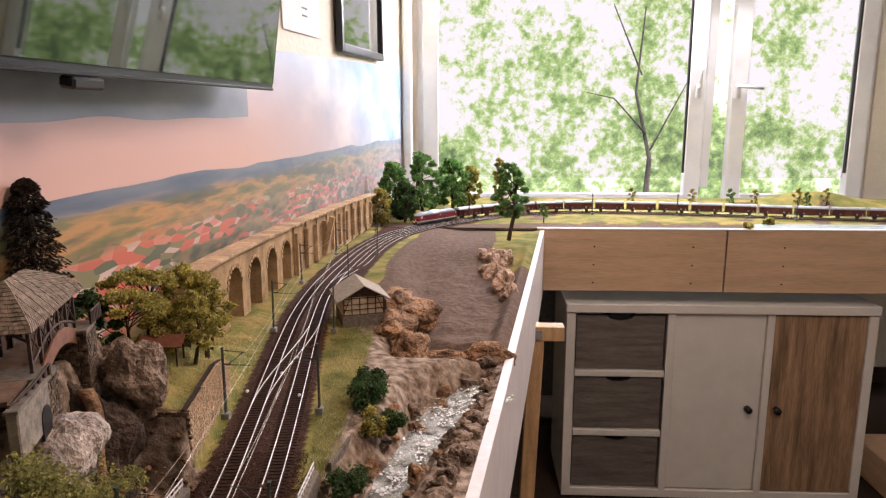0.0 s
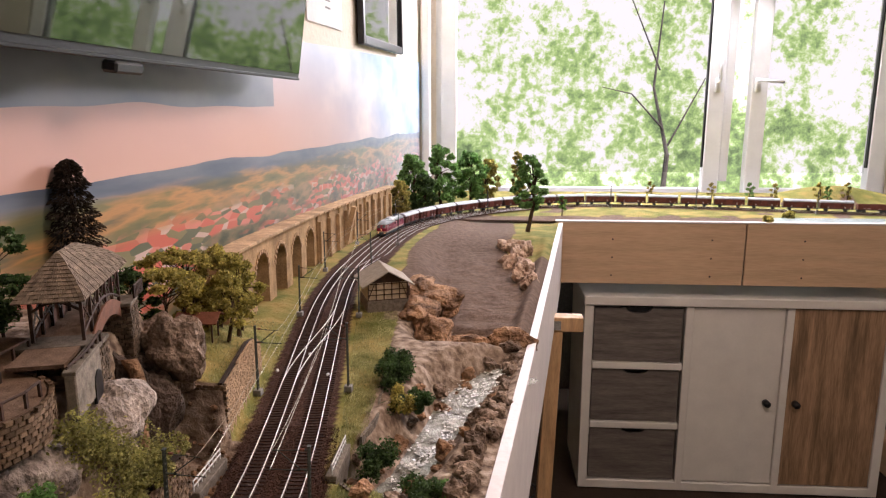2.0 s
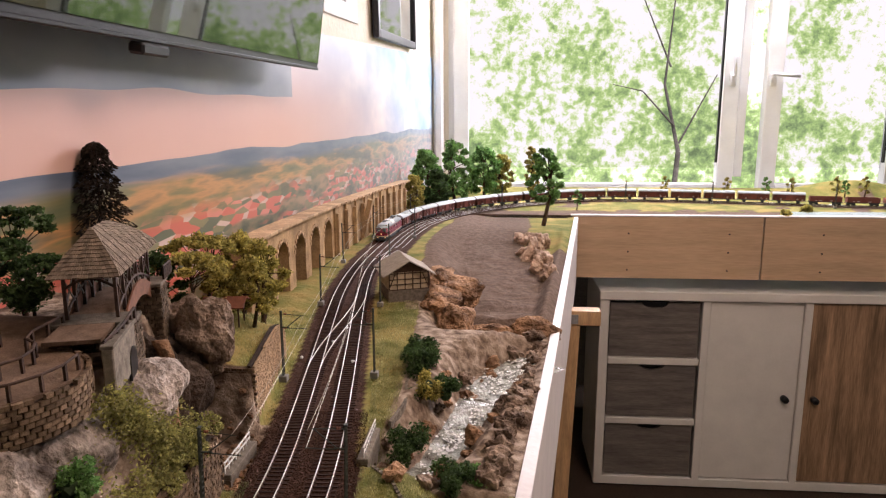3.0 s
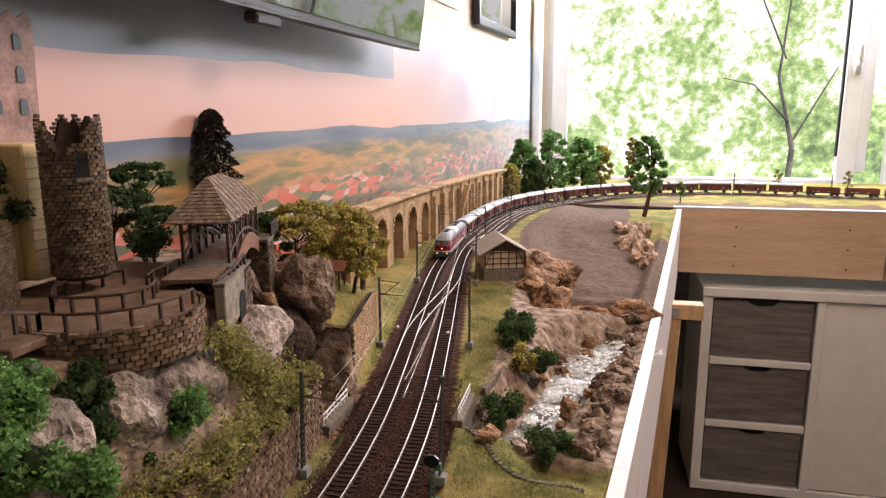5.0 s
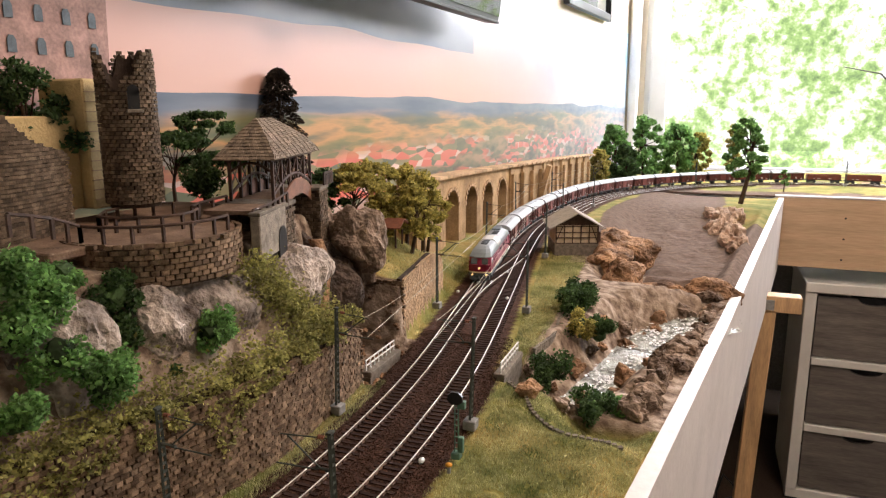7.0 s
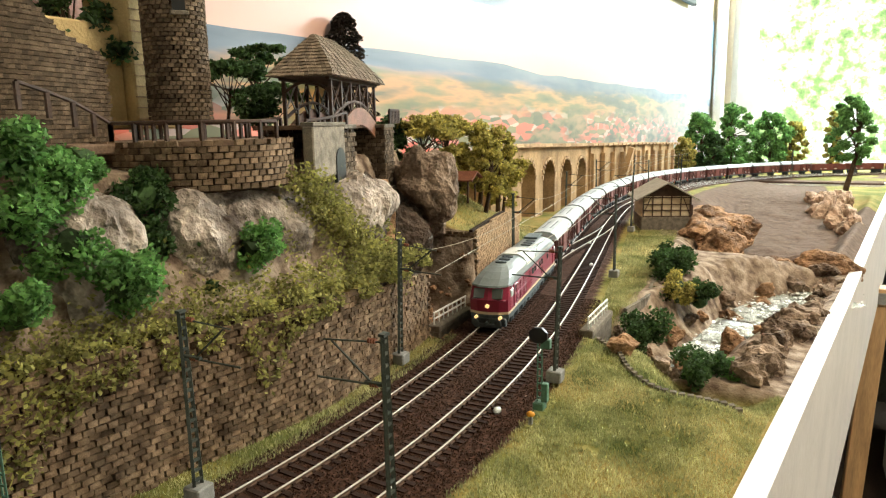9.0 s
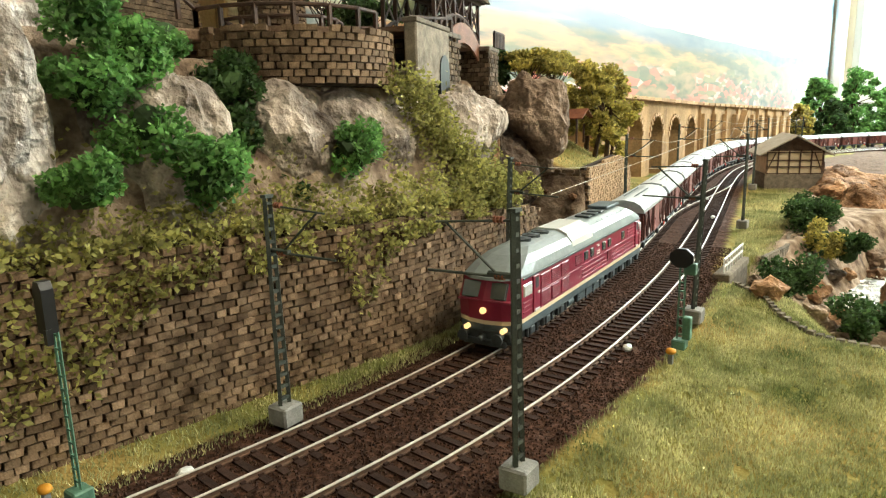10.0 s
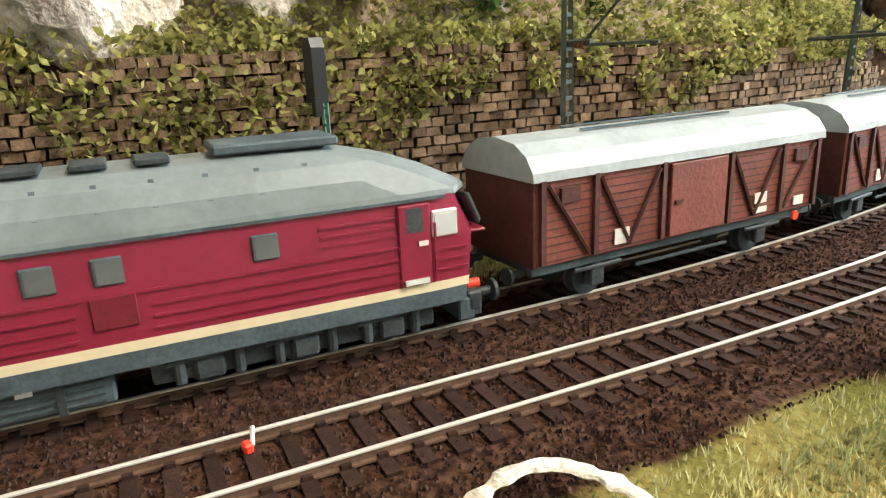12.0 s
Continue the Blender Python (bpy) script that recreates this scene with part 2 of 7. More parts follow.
def leaves(verts, faces, centre, radius, count, size, rng, flat=0.8, shell=0.55):
    """Small tilted leaf blades filling an ellipsoid, denser towards its skin."""
    for _ in range(count):
        d = Vector((rng.gauss(0, 1), rng.gauss(0, 1), rng.gauss(0, 1))).normalized()
        k = shell + (1 - shell) * rng.random()
        k *= 0.85 + 0.3 * noise.noise(d * 2.5 + Vector(centre) * 40)
        p = Vector(centre) + Vector((d.x * radius[0], d.y * radius[1], d.z * radius[2])) * k
        u = Vector((rng.gauss(0, 1), rng.gauss(0, 1), rng.gauss(0, flat))).normalized()
        w = u.cross(Vector((rng.gauss(0, 1), rng.gauss(0, 1), rng.gauss(0, 1)))).normalized()
        s = size * (0.6 + 0.8 * rng.random())
        i = len(verts)
        verts += [p - u * s, p + w * s * 0.6, p + u * s, p - w * s * 0.6]
        faces.append((i, i + 1, i + 2, i + 3))


def tube(bm, pts, r, n=6):
    """A round bar bent through the points."""
    pts = [Vector(p) for p in pts]
    rings = []
    for k, p in enumerate(pts):
        d = (pts[min(k + 1, len(pts) - 1)] - pts[max(k - 1, 0)]).normalized()
        q = d.to_track_quat("Z", "Y").to_matrix()
        rings.append([p + q @ Vector((r * math.cos(a), r * math.sin(a), 0)) for a in [2 * math.pi * i / n for i in range(n)]])
    loft(bm, rings)


def spline(points, step=0.006):
    """A smooth line through the points, evenly sampled."""
    p = np.array(points, float)
    p = np.vstack([2 * p[0] - p[1], p, 2 * p[-1] - p[-2]])
    out = []
    for i in range(1, len(p) - 2):
        n = max(2, int(np.linalg.norm(p[i + 1] - p[i]) / step))
        for k in range(n):
            t = k / n
            a, b, c, d = p[i - 1], p[i], p[i + 1], p[i + 2]
            out.append(0.5 * (2 * b + (c - a) * t + (2 * a - 5 * b + 4 * c - d) * t * t + (3 * b - a - 3 * c + d) * t ** 3))
    out.append(p[-2])
    return np.array(out)


def smooth_line(line, passes):
    line = line.copy()
    for _ in range(passes):
        line[1:-1] = 0.25 * line[:-2] + 0.5 * line[1:-1] + 0.25 * line[2:]
    return line


def side_step(line, d):
    """The line shifted d to its right (seen along it)."""
    t = np.gradient(line[:, :2], axis=0)
    t /= np.linalg.norm(t, axis=1)[:, None]
    out = line.copy()
    out[:, 0] += t[:, 1] * d
    out[:, 1] -= t[:, 0] * d
    return out


def lerp(y, table):
    return float(np.interp(y, [a for a, _ in table], [b for _, b in table]))


def sstep(a, b, x):
    t = min(1.0, max(0.0, (x - a) / (b - a)))
    return t * t * (3 - 2 * t)


# ---------------------------------------------------------------- plan of the tracks (rail top at z = 0)
LEFT = smooth_line(spline([(0.075, -0.45, 0), (0.122, -0.22, 0), (0.160, -0.03, 0), (0.1775, 0.07, 0), (0.193, 0.16, 0), (0.2025, 0.26, 0), (0.2025, 0.36, 0), (0.198, 0.45, 0), (0.190, 0.53, 0), (0.173, 0.65, 0),
                           (0.147, 0.82, 0), (0.121, 0.99, 0), (0.096, 1.18, 0), (0.083, 1.39, 0), (0.083, 1.64, -0.004), (0.092, 1.95, -0.014), (0.135, 2.25, -0.024), (0.262, 2.53, -0.028),
                           (0.474, 2.75, -0.028), (0.72, 2.88, -0.028), (0.98, 2.92, -0.028), (1.45, 2.85, -0.028), (1.90, 2.74, -0.028), (2.5, 2.66, -0.028), (3.62, 2.66, -0.028)]), 60)
arc = np.r_[0, np.cumsum(np.linalg.norm(np.diff(LEFT, axis=0), axis=1))]


def on_track(s):
    return np.array([np.interp(s, arc, LEFT[:, k]) for k in range(3)])


GAP = [(-1, 0.043), (0.12, 0.0445), (0.26, 0.0485), (0.9, 0.047), (1.15, 0.044), (1.36, 0.036), (5, 0.034)]
right_line = side_step(LEFT, 1.0)
RIGHT = LEFT.copy()
for _i in range(len(LEFT)):
    g = lerp(LEFT[_i, 1] if LEFT[_i, 0] < 0.3 else 5, GAP)
    RIGHT[_i, :2] = LEFT[_i, :2] + (right_line[_i, :2] - LEFT[_i, :2]) * g
RIGHT = smooth_line(RIGHT, 80)


def left_x(y):
    k = LEFT[:, 1].searchsorted(min(y, 2.2)) if y < 2.2 else int(np.argmin(abs(LEFT[:, 1] - 2.2)))
    return float(np.interp(min(y, 2.2), LEFT[:k + 40, 1], LEFT[:k + 40, 0]))


def edge_x(y):
    """The rim of the layout's near arm."""
    return 0.357 + 0.1365 * y


def wall_x(y):
    """The room's wall behind the layout."""
    return -0.112 + 0.0375 * y


# ---------------------------------------------------------------- the room
def wall_box(name, x0, x1, y0, y1, z0, z1, mat, label, category="wall"):
    return tagged(part(name, boxed((x0 + x1) / 2, (y0 + y1) / 2, (z0 + z1) / 2, x1 - x0, y1 - y0, z1 - z0), mat), label, category, kind="structure")


FLOOR, CEIL = -1.13, 1.45
WIN0, WIN1, SILL, HEAD = 0.12, 2.59, -0.14, 1.38


def build_room():
    floor = wall_box("floor", -0.35, 4.0, -2.2, 3.95, FLOOR - 0.05, FLOOR - 0.004, M["mortar"], "brown wooden floor of the hobby room", "floor")
    ceiling = wall_box("ceiling", -0.35, 4.0, -2.2, 3.95, CEIL, CEIL + 0.08, M["ceiling"], "plain white painted room ceiling", "ceiling")
    # the wall behind the layout runs slightly askew
    bm = bmesh.new()
    prism(bm, [(wall_x(-2.2), -2.2), (wall_x(3.75), 3.75), (-0.30, 3.75), (-0.34, -2.2)], FLOOR, CEIL, "Z")
    tagged(part("wall_west", bm, M["plaster"]), "cream plastered wall behind the model railway", "wall", kind="structure")
    far = thing("wall_north", "white plastered window wall of the room", "wall", kind="structure")
    for n, (x0, x1, z0, z1) in enumerate([(-0.3, WIN0, FLOOR, CEIL), (WIN1, 4.0, FLOOR, CEIL), (WIN0, WIN1, FLOOR, SILL), (WIN0, WIN1, HEAD, CEIL)]):
        part("wall_piece", boxed((x0 + x1) / 2, 3.85, (z0 + z1) / 2, x1 - x0, 0.2, z1 - z0), M["plaster"], far)
    wall_box("wall_east", 3.9, 4.0, -2.2, 3.95, FLOOR, CEIL, M["plaster"], "cream plastered side wall of the room")
    wall_box("wall_south", -0.35, 4.0, -2.3, -2.2, FLOOR, CEIL, M["plaster"], "cream plastered rear wall of the room")
    wall_box("baseboard", wall_x(3.7) + 0.01, 3.9, 3.732, 3.75, FLOOR, FLOOR + 0.09, M["timber"], "dark brown wooden baseboard along the wall", "baseboard")
    # window: fixed frame, a wide sash and a narrow sash with lever handles
    win = thing("window_1", "white two-sash window with lever handles", "window", kind="structure")

    def frame_ring(name, x0, x1, z0, z1, w, y, d, parent):
        bm = bmesh.new()
        for cx, cz, sx, sz in ((x0 + w / 2, (z0 + z1) / 2, w, z1 - z0), (x1 - w / 2, (z0 + z1) / 2, w, z1 - z0),
                               ((x0 + x1) / 2, z0 + w / 2, x1 - x0 - 2 * w, w), ((x0 + x1) / 2, z1 - w / 2, x1 - x0 - 2 * w, w)):
            box(bm, cx, y, cz, sx, d, sz, bevel=0.004)
        return part(name, bm, M["white"], parent)

    frame_ring("window_frame", WIN0 - 0.02, WIN1 + 0.02, SILL - 0.02, HEAD + 0.02, 0.05, 3.80, 0.07, win)
    part("mullion", boxed(1.722, 3.80, 0.68, 0.045, 0.07, 1.36, bevel=0.003), M["white"], win)
    for x0, x1, hx, turned in ((WIN0 + 0.03, 1.684, 1.645, 0), (1.825, WIN1 - 0.03, 1.853, 1)):
        sash = frame_ring("sash", x0, x1, SILL + 0.02, HEAD - 0.02, 0.085, 3.755, 0.06, win)
        part("gasket", boxed(x1 - 0.088 if not turned else x1 - 0.088, 3.742, 0.68, 0.012, 0.02, 1.2), M["black"], sash)
        pane = part("pane", boxed((x0 + x1) / 2, 3.765, 0.67, x1 - x0 - 0.14, 0.006, 1.24), PANE, win)
        pane.visible_shadow = False
        bm = bmesh.new()
        box(bm, hx, 3.715, 0.52, 0.03, 0.02, 0.075, bevel=0.004)
        if turned:
            rod(bm, (hx - 0.01, 3.69, 0.545), (hx + 0.125, 3.69, 0.535), 0.009)
        else:
            rod(bm, (hx + 0.002, 3.69, 0.54), (hx + 0.002, 3.69, 0.69), 0.009)
        rod(bm, (hx, 3.72, 0.54), (hx, 3.685, 0.54), 0.009)
        part("handle", bm, M["silver"], win, "silver grey lever handle", smooth=True)
    tagged(part("window_sill", boxed((WIN0 + WIN1) / 2, 3.66, SILL - 0.035, WIN1 - WIN0 + 0.1, 0.2, 0.03, bevel=0.005), M["white"]), "white painted window sill board", "sill", kind="structure")
    part("curtain_strip", boxed(0.070, 3.70, 0.6, 0.05, 0.05, 1.5, bevel=0.01), M["white"], win, "white narrow blind casing")
    return floor


def glass_material():
    m = bpy.data.materials.new("window_glass")
    m.use_nodes = True
    b = m.node_tree.nodes["Principled BSDF"]
    b.inputs["Transmission Weight"].default_value, b.inputs["Roughness"].default_value, b.inputs["IOR"].default_value = 1.0, 0.0, 1.02
    return m


PANE = glass_material()


def garden_material():
    """A bright overcast sky seen through loose summer foliage."""
    m = bpy.data.materials.new("garden_view")
    m.use_nodes = True
    nt = m.node_tree
    nt.nodes.remove(nt.nodes["Principled BSDF"])
    link = nt.links.new
    em = nt.nodes.new("ShaderNodeEmission")
    tc = nt.nodes.new("ShaderNodeTexCoord")

    def nz(scale, detail, rough=0.6):
        n = nt.nodes.new("ShaderNodeTexNoise")
        n.inputs["Scale"].default_value, n.inputs["Detail"].default_value, n.inputs["Roughness"].default_value = scale, detail, rough
        link(tc.outputs["Object"], n.inputs["Vector"])
        return n

    big, leaf = nz(1.3, 4), nz(9.0, 8, 0.72)
    sep = nt.nodes.new("ShaderNodeSeparateXYZ")
    link(tc.outputs["Object"], sep.inputs[0])
    add = nt.nodes.new("ShaderNodeMath")
    add.operation = "MULTIPLY_ADD"
    add.inputs[1].default_value, add.inputs[2].default_value = 0.045, -0.165
    link(sep.outputs["Z"], add.inputs[0])
    s1 = nt.nodes.new("ShaderNodeMath")
    s1.operation = "MULTIPLY_ADD"
    s1.inputs[1].default_value = 0.95
    link(big.outputs["Fac"], s1.inputs[0]), link(add.outputs[0], s1.inputs[2])
    s2 = nt.nodes.new("ShaderNodeMath")
    s2.operation = "MULTIPLY_ADD"
    s2.inputs[1].default_value = 0.98
    link(leaf.outputs["Fac"], s2.inputs[0]), link(s1.outputs[0], s2.inputs[2])
    ramp = nt.nodes.new("ShaderNodeValToRGB")
    e = ramp.color_ramp.elements
    e[0].position, e[0].color = 0.56, (0.16, 0.24, 0.11, 1)
    e[1].position, e[1].color = 0.90, (1.0, 1.0, 0.99, 1)
    for p, c in ((0.66, (0.29, 0.44, 0.18, 1)), (0.745, (0.44, 0.66, 0.22, 1)), (0.81, (0.70, 0.86, 0.46, 1)), (0.855, (0.92, 0.97, 0.84, 1))):
        x = e.new(p)
        x.color = c
    link(s2.outputs[0], ramp.inputs[0]), link(ramp.outputs[0], em.inputs[0])
    em.inputs[1].default_value = 1.25
    link(em.outputs[0], nt.nodes["Material Output"].inputs[0])
    return m


PALEBARK = material("grey_brown_bark", (0.30, 0.26, 0.22), 0.9, 0.3, 6, 0.2)


def build_garden():
    bm = bmesh.new()
    box(bm, 1.8, 9.0, 0.5, 16, 0.05, 9)
    tagged(part("backdrop", bm, garden_material()), "bright garden trees under a white sky outside the window", "garden", kind="structure")
    # dark limbs of the near tree
    bm = bmesh.new()
    for a, b, r, r2 in (((2.5, 8.5, -2.0), (2.58, 8.4, -0.1), 0.05, 0.03), ((2.58, 8.4, -0.1), (2.40, 8.5, 0.7), 0.026, 0.016), ((2.40, 8.5, 0.7), (2.47, 8.5, 1.7), 0.016, 0.008), ((2.52, 8.4, 0.2), (2.1, 8.3, 0.62), 0.014, 0.008),
                        ((2.1, 8.3, 0.62), (1.75, 8.3, 0.70), 0.008, 0.004), ((2.44, 8.4, 0.9), (2.05, 8.3, 1.7), 0.012, 0.006), ((2.58, 8.4, 0.0), (2.95, 8.3, 0.8), 0.014, 0.006)):
        rod(bm, a, b, r, 7, r2)
    tree = thing("garden_tree", "garden tree with pale green summer leaves outside", "tree")
    part("trunk", bm, PALEBARK, tree)


def poster_material():
    """A printed panorama: peach evening sky with a grey-blue band on top, blue hills, fields, and a red-roofed town."""
    m = bpy.data.materials.new("printed_panorama")
    m.use_nodes = True
    nt = m.node_tree
    link = nt.links.new
    b = nt.nodes["Principled BSDF"]
    b.inputs["Roughness"].default_value = 0.42
    tc = nt.nodes.new("ShaderNodeTexCoord")
    sep = nt.nodes.new("ShaderNodeSeparateXYZ")
    link(tc.outputs["Object"], sep.inputs[0])

    def math_(op, a, c, d=None):
        n = nt.nodes.new("ShaderNodeMath")
        n.operation = op
        for i, v in enumerate((a, c, d)):
            if v is None:
                continue
            if isinstance(v, (int, float)):
                n.inputs[i].default_value = v
            else:
                link(v, n.inputs[i])
        return n.outputs[0]

    def nz(scale, detail, stretch=(1, 1, 1)):
        mp = nt.nodes.new("ShaderNodeMapping")
        mp.inputs["Scale"].default_value = stretch
        link(tc.outputs["Object"], mp.inputs[0])
        n = nt.nodes.new("ShaderNodeTexNoise")
        n.inputs["Scale"].default_value, n.inputs["Detail"].default_value = scale, detail
        link(mp.outputs[0], n.inputs["Vector"])
        return n.outputs["Fac"]

    def ramp(fac, stops, interp="LINEAR"):
        r = nt.nodes.new("ShaderNodeValToRGB")
        r.color_ramp.interpolation = interp
        e = r.color_ramp.elements
        e[0].position, e[0].color = stops[0][0], (*stops[0][1], 1)
        e[1].position, e[1].color = stops[-1][0], (*stops[-1][1], 1)
        for p, c in stops[1:-1]:
            x = e.new(p)
            x.color = (*c, 1)
        link(fac, r.inputs[0])
        return r.outputs[0]

    def mix(fac, a, c):
        n = nt.nodes.new("ShaderNodeMix")
        n.data_type = "RGBA"
        link(fac, n.inputs[0]), link(a, n.inputs[6]), link(c, n.inputs[7])
        return n.outputs[2]

    y, z = sep.outputs["Y"], sep.outputs["Z"]
    # sky: peach towards the near end, blue with white clouds towards the window
    cloud = nz(3.2, 4, (1, 1, 1.8))
    peach = ramp(math_("MULTIPLY_ADD", cloud, 0.12, z), [(0.24, (0.72, 0.46, 0.36)), (0.42, (0.62, 0.38, 0.32)), (0.62, (0.40, 0.40, 0.46))])
    blue = ramp(cloud, [(0.36, (0.26, 0.42, 0.60)), (0.52, (0.44, 0.55, 0.66)), (0.68, (0.74, 0.76, 0.76))])
    along = math_("MULTIPLY_ADD", y, 0.5, math_("MULTIPLY_ADD", z, 0.9, -0.95))
    sky_c = mix(ramp(along, [(0.0, (0, 0, 0)), (0.9, (1, 1, 1))]), peach, blue)
    # grey-blue band with a wavy lower edge along the top of the near sheet
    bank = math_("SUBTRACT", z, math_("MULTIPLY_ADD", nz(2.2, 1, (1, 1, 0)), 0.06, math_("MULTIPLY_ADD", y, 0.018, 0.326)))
    band_on = math_("MULTIPLY", math_("GREATER_THAN", bank, 0.0), math_("LESS_THAN", y, 1.405))
    sky_c = mix(band_on, sky_c, ramp(cloud, [(0.35, (0.17, 0.20, 0.25)), (0.6, (0.30, 0.31, 0.34))]))
    # land
    hills = math_("MULTIPLY_ADD", nz(1.6, 3, (1, 1, 0)), 0.050, 0.250)
    under = math_("SUBTRACT", hills, z)
    mp = nt.nodes.new("ShaderNodeMapping")
    mp.inputs["Scale"].default_value = (0, 0.42, 1.5)
    link(tc.outputs["Object"], mp.inputs[0])
    vor = nt.nodes.new("ShaderNodeTexVoronoi")
    vor.inputs["Scale"].default_value = 62
    link(mp.outputs[0], vor.inputs["Vector"])
    cell = nt.nodes.new("ShaderNodeSeparateColor")
    link(vor.outputs["Color"], cell.inputs[0])
    houses = cell.outputs[0]
    speck = nz(30, 4, (1, 0.45, 1.4))
    patch = nz(9, 4, (1, 0.42, 3.2))
    far_land = ramp(patch, [(0.35, (0.095, 0.125, 0.18)), (0.6, (0.17, 0.20, 0.25))])
    fields = ramp(patch, [(0.34, (0.09, 0.105, 0.07)), (0.45, (0.17, 0.145, 0.08)), (0.53, (0.52, 0.27, 0.10)), (0.60, (0.22, 0.19, 0.08)), (0.70, (0.12, 0.14, 0.07))])
    roofs = ramp(houses, [(0.0, (0.60, 0.15, 0.10)), (0.26, (0.66, 0.24, 0.18)), (0.42, (0.62, 0.46, 0.40)), (0.56, (0.13, 0.15, 0.09)), (0.78, (0.24, 0.22, 0.11))], "CONSTANT")
    woods = ramp(speck, [(0.38, (0.09, 0.11, 0.07)), (0.50, (0.20, 0.18, 0.10)), (0.62, (0.34, 0.22, 0.13))])
    town = mix(ramp(nz(7, 3, (1, 0.5, 2.4)), [(0.43, (0, 0, 0)), (0.50, (1, 1, 1))]), woods, roofs)
    depth = math_("MULTIPLY_ADD", patch, 0.05, under)
    land = mix(ramp(depth, [(0.045, (0, 0, 0)), (0.062, (1, 1, 1))]), far_land, fields)
    land = mix(ramp(math_("MULTIPLY_ADD", speck, 0.05, under), [(0.095, (0, 0, 0)), (0.125, (1, 1, 1))]), land, town)
    haze = math_("MULTIPLY", math_("SUBTRACT", y, 0.9), 0.20)
    land = mix(haze, land, ramp(speck, [(0.3, (0.22, 0.32, 0.46)), (0.7, (0.50, 0.54, 0.58))]))
    colour = mix(math_("GREATER_THAN", under, 0.0), sky_c, land)
    link(colour, b.inputs["Base Color"])
    return m


def build_backdrop():
    """The printed panorama hangs 4 mm off the wall, its top edge rising a little towards the window."""
    v, f = [], []
    n = 40
    for i in range(n + 1):
        y = -0.35 + 4.05 * i / n
        top = 0.455 + 0.052 * y
        bulge = 0.004 + 0.002 * math.sin(7 * y)
        v += [(wall_x(y) + bulge, y, -0.09), (wall_x(y) + bulge, y, top), (wall_x(y) + bulge + 0.001, y, top), (wall_x(y) + bulge + 0.001, y, -0.09)]
    for i in range(n):
        a, c = 4 * i, 4 * i + 4
        for k in range(4):
            f.append((a + k, a + (k + 1) % 4, c + (k + 1) % 4, c + k))
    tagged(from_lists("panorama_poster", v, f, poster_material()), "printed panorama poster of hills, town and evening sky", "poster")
    # castle cut-out on the wall: a brick-pink front with rows of arched windows
    y0, y1 = 0.15, 0.412
    ob = thing("castle_print", "cut-out print of a pink brick castle with arched windows", "poster")
    bm = bmesh.new()
    prism(bm, [(y0, 0.20), (y1 - 0.004, 0.20), (y1 + 0.002, 0.345), (y1 + 0.004, 0.380)] + [(y1 + 0.004 - 0.008 * k, 0.380 + (0.006 if k % 2 else 0.0)) for k in range(1, 30)] + [(y0, 0.405)], wall_x(0.30) + 0.014, wall_x(0.30) + 0.016, "X")
    part("card", bm, material("castle_print_ink", (0.36, 0.21, 0.17), 0.6, 0.3, 45, 0), ob)
    for zz in (0.354, 0.327, 0.300):
        for k in range(9):
            bm = bmesh.new()
            yy = y0 + 0.03 + k * 0.027
            prism(bm, [(yy - 0.004, zz), (yy + 0.004, zz), (yy + 0.004, zz + 0.010), (yy + 0.002, zz + 0.0135), (yy - 0.002, zz + 0.0135), (yy - 0.004, zz + 0.010)], wall_x(0.30) + 0.0165, wall_x(0.30) + 0.017, "X")
            part("printed_window", bm, M["locoframe"], ob)


